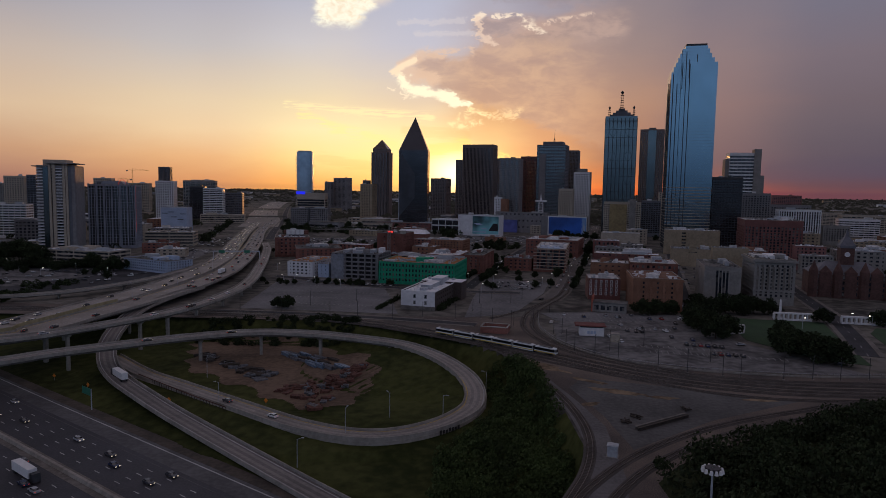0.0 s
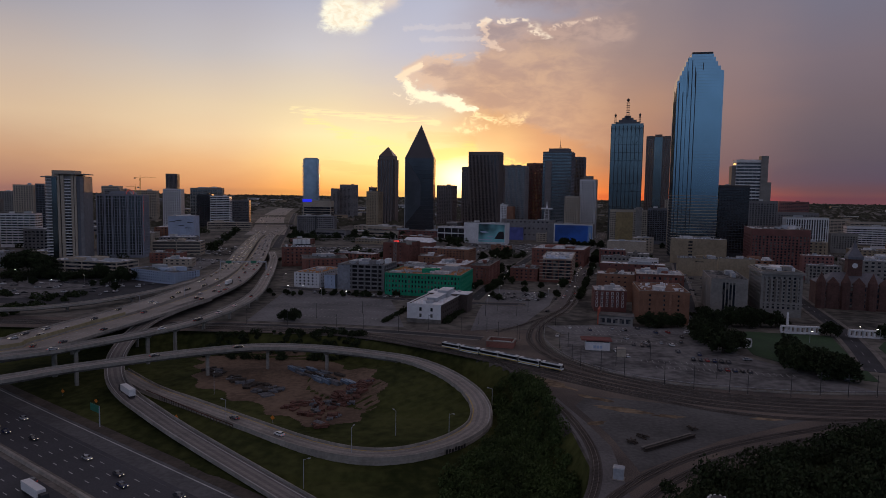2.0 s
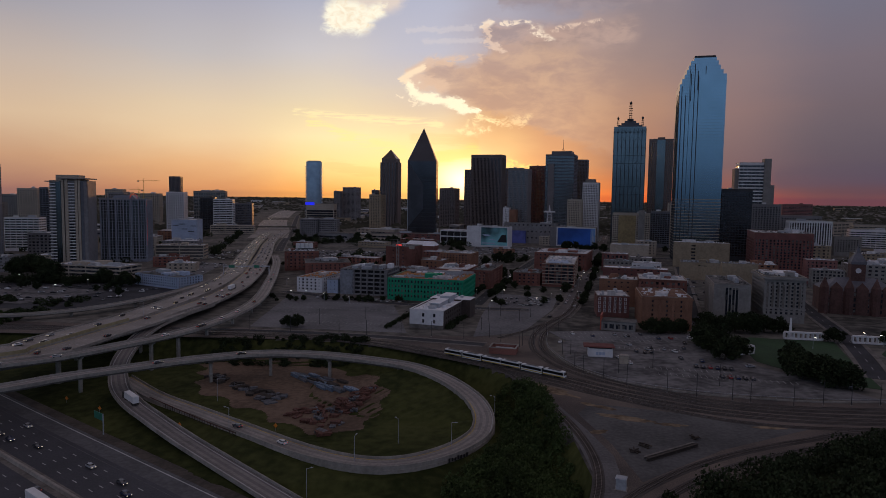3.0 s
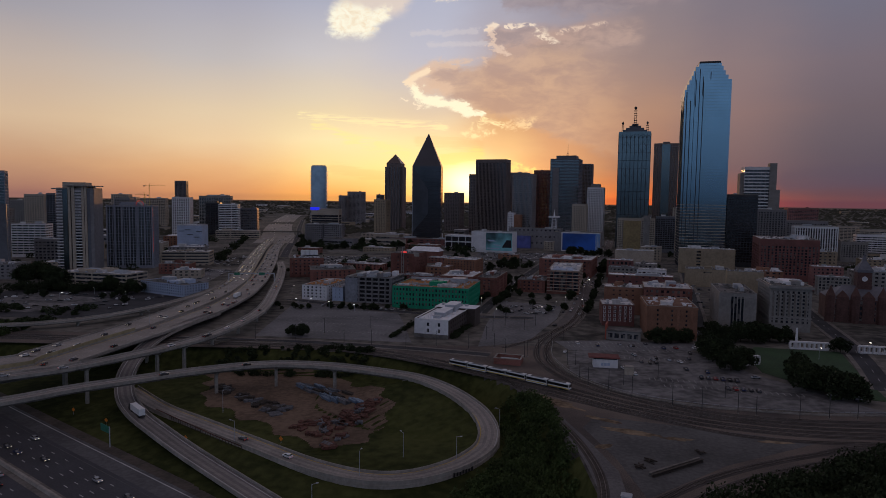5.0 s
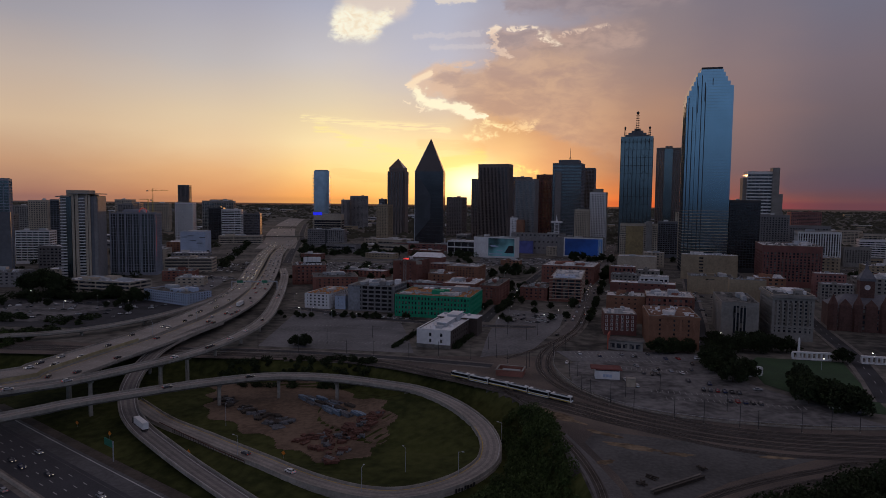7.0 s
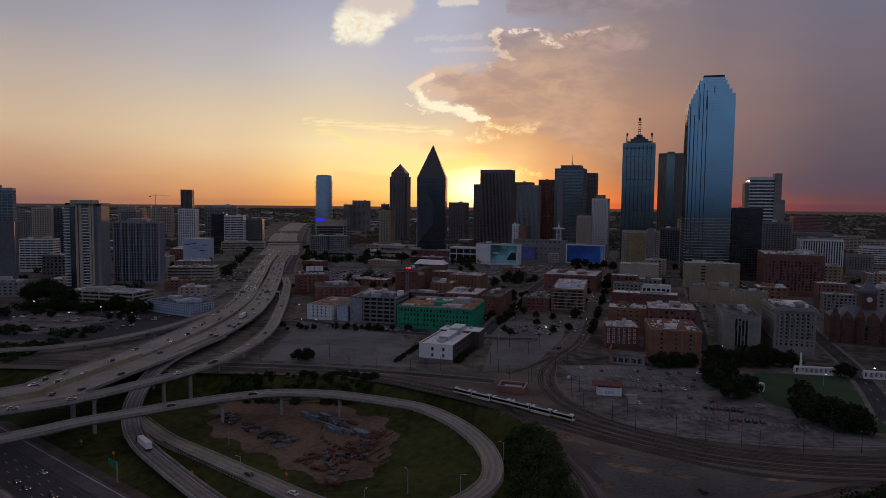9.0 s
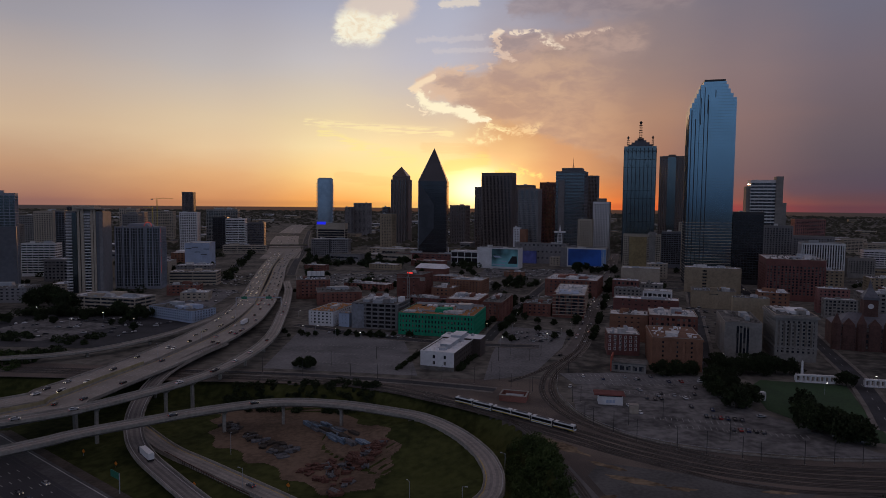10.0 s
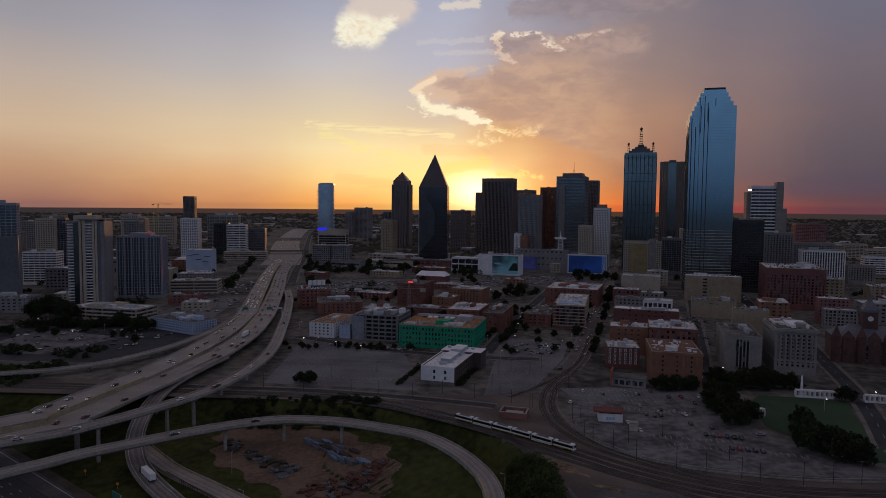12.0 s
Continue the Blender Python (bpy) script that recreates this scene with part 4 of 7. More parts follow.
def bay_slab(z, out, high, material, name):
    """A thin slab round every bay that is still standing at height z."""
    for i, (x0, x1, y0, y1, h) in enumerate(BAYS):
        if h > z + 1:
            m = M().box(x0 - out, y0 - out, 0, x1 + out, y1 + out, high + 0.005 * i)
            part(name, m, material, t).location.z = z - 0.005 * i


for k in range(21):
    bay_slab(5 + k * 4.1, 0.25, 0.75, BEIGE, "floor_band")
for k in range(47):
    bay_slab(92 + k * 4.1, 0.06, 0.22, GLASS_STEEL, "mullion")

# cross-topped mirror tower with spires
t = thing("spired_tower", 349, 1312, 0, -15, "grey-blue glass tower with arched pattern and lattice spires", "skyscraper")
W = 60
part("glass_shaft", M().box(-W / 2, -W / 2, 0, W / 2, W / 2, 226), GLASS_STEEL, t)
for k in range(9):
    x = -W / 2 + k * W / 8
    part("mullion", M().box(x - 0.5, -W / 2 - 0.25, 0, x + 0.5, -W / 2 + 0.1, 222), METAL_D, t)
for k in range(14):
    part("mullion", ring(M(), W + 0.4, W + 0.4, 0, 0.5, 0.3).mesh("mullion", METAL_D), METAL_D, t).location.z = 20 + k * 15
for k in range(8):
    c = M()
    x0 = -W / 2 + (k + 0.5) * W / 8
    for j in range(8):
        a0, a1 = math.pi * j / 8, math.pi * (j + 1) / 8
        c.tube((x0 + 3.4 * math.cos(a0), -W / 2 - 0.2, 212 + 6 * math.sin(a0)), (x0 + 3.4 * math.cos(a1), -W / 2 - 0.2, 212 + 6 * math.sin(a1)), 0.3, 0.3, 4)
    part("arch", c, METAL_D, t)
for cx in (-15, 15):
    for cz in (196, 150, 104):
        dm = M()
        for (xa, za), (xb, zb) in (((0, 11), (7.5, 0)), ((7.5, 0), (0, -11)), ((0, -11), (-7.5, 0)), ((-7.5, 0), (0, 11))):
            dm.tube((cx + xa, -W / 2 - 0.3, cz + za), (cx + xb, -W / 2 - 0.3, cz + zb), 0.22, 0.22, 4)
        part("diamond", dm, METAL_D, t, "dark diamond tracery")
for s, (w, h0, h1) in enumerate(((46, 226, 231), (34, 231, 235), (22, 235, 239), (12, 239, 243))):
    part("crown", M().box(-w / 2, -12, h0, w / 2, 12, h1), SLATE, t)


def lattice(x, z0, z1, r):
    m = M()
    for a in range(4):
        dx, dy = r * math.cos(a * 1.5708 + 0.78), r * math.sin(a * 1.5708 + 0.78)
        m.tube((x + dx, dy - 18, z0), (x + dx * 0.5, dy * 0.5 - 18, z1 - 5), 0.45, 0.3, 4)
    n = max(2, int((z1 - z0) / 5))
    for k in range(n):
        z = z0 + (z1 - 5 - z0) * k / n
        m.box(x - r, -18 - r, z, x + r, -18 + r, z + 0.7)
    m.tube((x, -18, z1 - 7), (x, -18, z1 - 3), r * 0.4, r * 1.0, 8)
    m.tube((x, -18, z1 - 3), (x, -18, z1), r * 0.9, 0.2, 8)
    part("spire", m, METAL_D, t, "dark steel lattice spire")


lattice(0, 239, 276, 3.2)
for x in (-23, 23):
    lattice(x, 226, 247, 2.4)

# faceted pointed tower
t = thing("pointed_tower", -63, 1385, 0, -2.5, "dark faceted glass tower with a sharp wedge top", "skyscraper")
w = 29.5
ap = [(-w, -w), (w, -w), (w, w), (-w, w)]
part("glass_shaft", M().prism([(-w, -w), (w, -w), (w, w), (-w, w)], 0, 158, None), GLASS_DARK, t)
m = M()
m.v = [(-w, -w, 158), (w, -w, 158), (w, w, 158), (-w, w, 158), (1, -4, 227), (1, 8, 227)]
m.f = [(0, 1, 4), (1, 2, 5, 4), (2, 3, 5), (3, 0, 4, 5), (3, 2, 1, 0)]
part("wedge_top", m, GLASS_DARK, t)
part("edge_strip", M().tube((-w, -w, 0), (-w, -w, 158), 0.7, 0.7, 4).tube((-w, -w, 158), (1, -4, 227), 0.7, 0.7, 4), METAL, t, "bright metal edge")
# Flat overlay: the facet's different reflection is put into its own glass tone.
m = M()
m.v = [(-w, -w - 0.15, 158), (w * 0.1, -w - 0.15, 110), (w * 0.1, -w - 0.2, 60), (-w, -w - 0.15, 20)]
m.f = [(0, 1, 2, 3)]
part("facet", m, mat("facet_tone_glass", (0.075, 0.075, 0.085), 0.35, 0.6, grain=0.05, vary=0.2), t)
for k in range(19):
    part("mullion", ring(M(), 2 * w + 0.3, 2 * w + 0.3, 0, 0.35, 0.3).mesh("mullion", METAL_D), METAL_D, t).location.z = 4 + 8 * k

# tower with a pyramid roof
t = thing("pyramid_tower", -179, 1880, 0, -10, "dark granite tower with setbacks and a pyramid roof", "skyscraper")
for w_, l_, h_ in ((52, 38, 180), (38, 52, 180), (46, 46, 176), (42, 42, 190)):
    part("shaft", M().box(-w_ / 2, -l_ / 2, 0, w_ / 2, l_ / 2, h_), GRANITE_B, t)
part("roof", M().pyramid(rect(42, 42), 190, (0, 0, 217)), BRONZE, t, "pyramid roof")
bars(t, "pilaster", [-20, -12, -4, 4, 12, 20], -26, 0, 178, 2.4, 0.8, BRONZE)
for k in range(42):
    part("floor_band", ring(M(), 52.3, 38.3, 0, 1.2, 0.4).mesh("floor_band", GRANITE_B), GRANITE_B, t).location.z = 6 + 4.1 * k

# oval glass residential tower with balconies
t = thing("oval_tower", -417, 1960, 0, 0, "pale blue oval glass tower with side balconies", "skyscraper")
ov = [(23.5 * math.cos(2 * math.pi * i / 32), 15 * math.sin(2 * math.pi * i / 32)) for i in range(32)]
part("glass_shaft", M().prism(ov, 0, 183), GLASS_PALE, t)
part("crown", M().prism([(x * 0.86, y * 0.86) for x, y in ov], 183, 186), METAL, t)
me = M()
for sgn in (-1, 1):
    me.box(min(sgn * 20, sgn * 26.5), -5, 0, max(sgn * 20, sgn * 26.5), 5, 1.1)
me = me.mesh("balcony", METAL)
for k in range(40):
    part("balcony", me, METAL, t).location.z = 8 + 4.1 * k

# the other downtown towers
def tower(label, x, y, rot, w, l, h, wall, glass, floors, sill, bay, pier, top=4, plant=1, roof=None, depth=0.5, name="office_tower"):
    return block(name, label, x, y, rot, w, l, h, wall, glass, floors, sill, bay, pier, roof or ROOF_D, 6, top, plant, 0, "skyscraper", depth)


R = -18
tower("slim dark blue glass tower", -225, 1904, R, 18, 18, 101, SLATE, GLASS_DARK, 24, 0.3, 4, 0.2)
tower("broad grey apartment block on the skyline", -350, 2261, R, 50, 40, 112, GREY_CLAD, GLASS, 26, 0.5, 5, 0.4)
tower("lower grey block on the skyline", -393, 2237, R, 22, 22, 98, GREY_CLAD, GLASS, 24, 0.5, 5, 0.4)
tower("dark brown office block", -9, 1785, R, 44, 42, 108, GRANITE_B, BRONZE, 26, 0.4, 5, 0.4)
tower("slim dark slab behind a taller tower", 45, 1690, R, 26, 24, 155, GRANITE_B, BRONZE, 38, 0.3, 4, 0.4)
tower("massive dark brown tower with close vertical piers", 86, 1600, R, 76, 44, 187, GRANITE_B, GLASS_DARK, 46, 0.12, 3.4, 0.45, 8)
tower("dark slab tower with a flat roof", 169, 1785, R, 46, 44, 164, SLATE, GLASS_DARK, 40, 0.3, 4, 0.35)
tower("grey office tower with fine vertical lines", 135, 1330, R, 41, 38, 143, GREY_CLAD, GLASS_STEEL, 36, 0.25, 2.6, 0.5)
tower("dark tower with a red top storey", 243, 1856, R, 48, 46, 174, BRICK_D, GLASS_DARK, 42, 0.3, 4, 0.35)
t = tower("large grey-blue stepped office tower with banded floors", 290, 1761, R, 75, 70, 200, SLATE, GLASS_STEEL, 50, 0.42, 6, 0.1)
part("penthouse", M().box(-24, -24, 199, 28, 24, 209), SLATE, t)
part("antenna", M().tube((4, -10, 209), (4, -10, 240), 0.8, 0.2, 5).tube((0, -10, 209), (4, -10, 219), 0.3, 0.3, 4).tube((8, -10, 209), (4, -10, 219), 0.3, 0.3, 4), METAL_D, t)
part("bay_tower", M().box(-30, -38, 0, -14, -34.5, 176), GREY_CLAD, t)
tower("slate tower behind the stepped one", 368, 1904, R, 42, 40, 196, SLATE, GLASS_DARK, 48, 0.3, 4, 0.3)
t = tower("slim white apartment tower with a window grid", 281, 1333, R, 32, 30, 118, WHITE, GLASS, 32, 0.45, 3.2, 0.45)
part("penthouse", M().box(-10, -10, 118, 8, 10, 125), GREYSTONE, t)
tower("lower white apartment block", 240, 1285, R, 27, 26, 84, BEIGE, GLASS, 22, 0.5, 3.4, 0.5)
t = tower("brown granite tower with a curved top and centre bay", 497, 1583, R, 55, 50, 228, GRANITE_B, BRONZE, 56, 0.2, 4, 0.35, 6)
part("centre_bay", M().box(-9, -26.5, 0, 9, -24.8, 226), GLASS_STEEL, t)
part("vaulted_top", M().prism([(-8, -25), (8, -25), (8, 25), (-8, 25)], 228, 232), GRANITE_B, t)
tower("black glass office block", 409, 952, R, 40, 38, 103, METAL_D, GLASS_DARK, 26, 0.25, 4, 0.12)
t = tower("white-banded office tower with a blank pale core", 650, 1440, -13, 58, 43, 168, WHITE, GLASS_DARK, 22, 0.40, 8, 0.03, 6)
part("core", M().box(20, -24, 0, 34, 0, 176), GREYSTONE, t, "blank pale concrete core")
part("core", M().box(34, -22, 0, 42, 4, 120), GREYSTONE, t)
part("core", M().box(-37, -18, 0, -29.1, 12, 155), GREYSTONE, t)
t = tower("tan hotel with balconies and a glowing brown centre", 302, 1107, R, 60, 24, 63, BEIGE, GLASS, 17, 0.5, 3.6, 0.3)
part("gold_panel", M().box(-20, -12.9, 4, 8, -12.4, 59), mat("gold_brown_panels", (0.30, 0.22, 0.10), 0.5, grain=0.3, vary=0.3), t)
part("stair_core", M().box(12, -13.2, 0, 22, -12.3, 68), GREYSTONE, t)
tower("dark glass block between towers", 377, 1190, R, 33, 32, 65, SLATE, GLASS_DARK, 16, 0.3, 4, 0.2)
tower("white vertically striped office block", 548, 1012, R, 58, 34, 57, WHITE, GLASS_DARK, 13, 0.08, 3.4, 0.42, 3)
tower("red-sided office block far out on the skyline", 989, 1904, R, 77, 70, 78, BRICK_P, GLASS, 17, 0.45, 5, 0.3)
tower("plain grey office slab between other blocks", 508, 1071, R, 42, 40, 81, GREY_CLAD, GLASS, 20, 0.4, 4, 0.4)
tower("long grey office slab", 580, 1130, R, 90, 36, 62, GREY_CLAD, GLASS, 14, 0.5, 4, 0.4)
tower("grey stone courthouse with tall windows", 631, 1051, R, 38, 19, 31, GREYSTONE, GLASS, 6, 0.35, 4, 0.5)
tower("white-banded low office block", 716, 1130, R, 62, 24, 40, WHITE, GLASS, 8, 0.5, 8, 0.05)
tower("long white low office block", 840, 1300, R, 90, 30, 42, BEIGE, GLASS, 9, 0.5, 8, 0.1)
tower("low beige block on the far side of town", 900, 1600, R, 120, 40, 38, BEIGE, GLASS, 8, 0.5, 8, 0.2)

# ---------------------------------------------------------------- government blocks by the park
b = block("county_building", "dark red granite block with a recessed window grid", 403, 810, R, 63, 78, 49, BRICK_D, GLASS, 10, 0.3, 4.0, 0.45, ROOF, 6, 8, 3, depth=0.7)
b = block("warehouse", "long tan stone block with a blank wall", 322, 846, R, 67, 21, 32, TAN, GLASS, 7, 0.5, 60, 0.30, ROOF, 0, 3, 4)
part("blank_wall", M().box(-31, -10.9, 0.5, -12, -10.3, 31), TAN, b)
part("blank_wall", M().box(-7, -10.9, 0.5, 33, -10.3, 31), TAN, b)
b = block("podium_building", "low tan stone podium with roof ducts", 276, 721, R, 45, 32, 19, TAN, GLASS, 1, 0.95, 60, 0.4, ROOF_D, 0, 3, 5)
b = block("stone_building", "plain tan stone block without windows", 243, 552, R, 28, 14, 34, TAN, GLASS, 1, 0.97, 60, 0.5, ROOF_D, 0, 3, 1)
b = block("records_building", "grey limestone block with three tall window slots", 211.3, 499.3, -15, 25, 56, 26, GREYSTONE, GLASS, 1, 0.97, 60, 0.4, ROOF_D, 0, 3, 6)
for x in (-4.5, -2.2, 0.1, 2.4):
    part("window_slot", M().box(x, -28.3, 2, x + 1.5, -28.05, 23.5), GLASS, b)
    part("rib", M().box(x + 1.55, -28.5, 2, x + 2.3, -28.05, 23.5), GREYSTONE, b)
b = block("courthouse", "ornate pale stone courthouse with a heavy cornice and brick bays", 243.4, 486.1, -14, 27, 44, 33, GREYSTONE, GLASS, 9, 0.4, 3.4, 0.5, ROOF_D, 5, 4, 4, depth=0.6)
part("cornice", ring(M(), 29.4, 46.4, 30.8, 32.2, 1.5), GREYSTONE, b)
part("cornice", ring(M(), 28.2, 45.2, 9.6, 10.4, 0.9), GREYSTONE, b)
part("roof_block", M().box(-3, -14, 32.6, 10, 8, 35), ROOF_W, b)
part("roof_block", M().box(-11, -4, 32.6, -4, 14, 34.4), ROOF, b)
for k in range(7):
    part("brick_bay", M().box(-12 + 3.5 * k, -22.12, 10.8, -10.6 + 3.5 * k, -22.04, 27.5), CONCRETE_DARK, b)
block("annex", "small pink brick annex beside the offices", 388, 690, R, 29, 17, 26, BRICK_P, GLASS, 6, 0.5, 4, 0.5, ROOF, 3, 2, 1)
block("annex", "pale stone office block with a dark window grid", 377, 657, R, 29, 14, 19, GREYSTONE, GLASS, 5, 0.35, 3.6, 0.35, ROOF, 2, 1, 1)

# old red stone courthouse with turrets and a clock tower
b = thing("old_courthouse", 322, 520, 0, R, "dark red sandstone courthouse with turrets and a clock tower", "courthouse")
STONE_R = mat("red_sandstone", (0.105, 0.054, 0.046), 0.9, grain=0.8, blotch=0.1, vary=0.3)
SLATE_R = mat("slate_roof", (0.12, 0.12, 0.14), 0.6, grain=0.5, vary=0.25)
part("wall", M().box(-26, -20, 0, 26, 20, 18), STONE_R, b)
m = M()
m.v = [(-26, -20, 18), (26, -20, 18), (26, 20, 18), (-26, 20, 18), (-14, 0, 27), (14, 0, 27)]
m.f = [(0, 1, 5, 4), (1, 2, 5), (2, 3, 4, 5), (3, 0, 4)]
part("roof", m, SLATE_R, b)
for x in (-26, -9, 9, 26):
    o = [(x + 3.4 * math.cos(i * 0.7854), -20 + 3.4 * math.sin(i * 0.7854)) for i in range(8)]
    tu = part("turret", M().prism(o, 0, 21), STONE_R, b)
    part("turret_roof", M().pyramid(o, 21, (x, -20, 29)), STONE_R, tu)
for x in (-17.5, 0, 17.5):
    part("gable", M().prism([(x - 4, -20.5), (x + 4, -20.5), (x + 4, -17), (x - 4, -17)], 0, 20).pyramid([(x - 4, -20.5), (x + 4, -20.5), (x + 4, -17), (x - 4, -17)], 20, (x, -18, 25)), STONE_R, b)
for fl in range(4):
    for k in range(16):
        part("window", M().box(-23.6 + 3 * k, -20.08, 2 + 4.2 * fl, -22.2 + 3 * k, -19.9, 4.6 + 4.2 * fl), GLASS, b)
ct = part("clock_tower", M().box(-5, -5, 0, 5, 5, 38), STONE_R, b)
part("belfry_roof", M().prism(rect(11, 11), 38, 40).prism(rect(11, 11), 40, 47, None, rect(3, 3)).pyramid(rect(3, 3), 47, (0, 0, 54)), SLATE_R, ct)
part("clock_face", M().tube((0, -5.0, 33), (0, -5.2, 33), 2.0, 2.0, 16), WHITE, ct)

# ---------------------------------------------------------------- brick district
block("apartment_block", "small white building with an orange roof under construction", -120.3, 596.9, -14, 24, 50, 13.4, WHITE, GLASS, 4, 0.5, 4, 0.55, ROOF_OR, 1, 1.2, 1)
block("annex", "small white block with two windows a floor", -104, 575, -12, 10, 10, 12, BLUEWHITE, GLASS, 3, 0.55, 4.5, 0.6, ROOF_OR, 1, 1.5, 0)
# The solid dark core stands in for the shade inside the open floors.
b = block("construction_frame", "grey concrete frame building with open floors and scaffolding", -72.5, 580.2, -12, 42, 38, 22.5, GREY_CLAD, DARK_MATT, 6, 0.3, 6, 0.16, ROOF_D, 0, 0.6, 5, depth=2.2)
part("scaffold_sheet", M().box(-21.4, -19.4, 0, -10, -19.1, 21.5), mat("grey_mesh_sheet", (0.23, 0.24, 0.27), 0.8, grain=0.5, vary=0.3), b, "grey debris netting")
for k in range(6):
    part("rooftop_slab", M().box(-14 + 6 * k, -10 + k % 2 * 8, 22, -10 + 6 * k, 2 + k % 2 * 4, 24.4 + k % 3), ROOF_W if k % 2 else METAL, b)
b = block("green_building", "long building sheathed in bright green boards, under construction", -16.1, 560.6, -12.5, 64.5, 55, 18.6, GREEN_WRAP, GLASS, 4, 0.42, 2.8, 0.5, ROOF_OR, 1, 1.8, 4)
part("roof_frame", M().box(-31, 24, 17.9, 31, 25, 20.2).box(-16, -14, 17.9, 10, -12.8, 19.6).box(14, -16, 17.9, 21, -9, 20).box(-30, -22, 17.9, -20, -12, 19), METAL, b)
for k in range(9):
    part("skylight", M().box(-24 + 5.2 * k, 14, 18.2, -20.6 + 5.2 * k, 20, 19.2), ROOF_W if k % 3 else METAL_D, b)
b = block("white_office", "white stucco office with dark brick sides and a stepped pale roof", -7.7, 451.7, -16, 23, 60, 12, DARK_BRICK, GLASS, 3, 0.5, 4.6, 0.62, ROOF_W, 1, 1.6, 0)
part("white_front", M().box(-11.7, -30.5, 2.6, 11.6, -30.12, 12.4), WHITE, b, "white stucco front wall")
for x in (-3.0, 4.6):
    for z_ in (3.8, 7.9):
        part("window", M().box(x, -30.56, z_, x + 1.5, -30.48, z_ + 2.3), GLASS, b)
part("lower_wall", M().box(-11.75, -30.7, 0, 11.7, -30.1, 2.6), CONCRETE_DARK, b)
part("rear_block", M().box(-12.4, 16, 0, 17.5, 31, 12.9), DARK_BRICK, b)
part("roof_panel", M().box(-12.6, 15.8, 12.9, 17.7, 31.2, 13.2), ROOF_W, b)
part("roof_edge", ring(M(), 23.8, 60.8, 12.25, 12.6, 0.7), WHITE_PAINT, b)
part("penthouse", M().box(-2.6, -16, 11.1, 4.2, 6, 14.6), METAL, b)
part("penthouse_roof", M().box(-3.0, -16.4, 14.6, 4.6, 6.4, 14.9), ROOF_W, b)
part("penthouse", M().box(-2, 6.5, 11.1, 5.5, 22, 16.4), METAL, b)
part("penthouse_roof", M().box(-2.4, 6.6, 16.4, 5.9, 22.4, 16.7), ROOF_W, b)
part("roof_unit", M().box(-2.0, -22, 11.1, 3.0, -17, 13.4), METAL, b)
for k in range(5):
    part("roof_unit", M().box(-10 + 4.5 * k, 24, 13.2, -8 + 4.5 * k, 27, 14.5), METAL, b)
block("brick_warehouse", "dark red brick warehouse with a red rooftop sign", -57, 780, R, 31, 40, 27, BRICK, GLASS, 5, 0.7, 6, 0.7, ROOF_D, 2, 4, 2)
b = thing("roof_sign", -62, 765, 27, R, "small lit red rooftop sign", "sign")
part("frame", M().box(-4, -1, 0, 4, 1, 3), METAL_D, b)
part("panel", M().box(-3.5, -1.2, 0.6, 3.5, -1.02, 2.4), LAMP_RED, b)
b = thing("market_hall", -48, 1030, 0, R, "low hall with a pale pitched metal roof", "hall")
part("wall", M().box(-24, -12, 0, 24, 12, 9), BRICK, b)
m = M()
m.v = [(-25, -13, 9), (25, -13, 9), (21, 2, 15.5), (-21, 2, 15.5), (25, 13, 9), (-25, 13, 9)]
m.f = [(0, 1, 2, 3), (3, 2, 4, 5), (1, 4, 2), (0, 3, 5)]
part("roof", m, ROOF_W, b, "pale metal roof")
block("brick_block", "orange brick block with small square windows", 9, 806, R, 40, 34, 18, BRICK_O, GLASS, 5, 0.5, 4, 0.55, ROOF, 1.5, 2, 3)
block("brick_block", "low brown brick building", -20, 770, R, 26, 26, 12, BRICK_O, GLASS, 2, 0.6, 5, 0.6, ROOF, 1.5, 2, 2)
block("loft_building", "long dark brick loft building", 36, 640, -14, 18, 62, 18, BRICK, GLASS, 5, 0.55, 5, 0.6, ROOF_D, 2, 2, 3)
block("loft_building", "brick loft with pale roof equipment", 6, 684, -14, 34, 50, 13, BRICK, GLASS, 3, 0.6, 5, 0.6, ROOF, 2, 2, 7)
b = block("brick_garage", "red brick garage with pale floor ledges", 113.8, 676.4, -13, 30.5, 88, 23, BRICK, GLASS, 6, 0.35, 6, 0.14, ROOF, 2.5, 1.5, 2)
for k in range(7):
    part("ledge", ring(M(), 31.3, 88.8, 0, 0.6, 0.6), BEIGE, b).location.z = 2.6 + 3.25 * k
part("stair_tower", M().box(-15.5, -44.3, 0, -12.4, -40, 24.5), BRICK, b)
part("roof_deck", M().box(-11, -36, 22.7, 9, -8, 23.4), BLUEWHITE, b, "pale blue-white roof deck")
block("brick_warehouse", "wide brick warehouse with a cluttered pale roof", 140, 812, R, 62, 66, 21, BRICK, GLASS, 4, 0.55, 5, 0.6, ROOF, 2, 2, 8)
block("brick_shop", "small brick building with pale awnings", 77.2, 654.3, -14, 27, 26, 12.5, BRICK, GLASS, 3, 0.55, 4.2, 0.6, ROOF_D, 1, 1.6, 2)
b = block("billboard_hall", "white exhibition block that carries a big picture board", 65, 1140, R, 74, 30, 36, WHITE, GLASS, 1, 0.96, 60, 0.5, ROOF_D, 0, 2, 2)
WAVE = mat("wave_print", (0.01, 0.07, 0.10), 0.5, grain=0.03, blotch=0.035, vary=0.8, second=(0.14, 0.34, 0.36))
part("board_frame", M().box(-12, -15.9, 2, 37, -15.2, 35.5), WHITE, b)
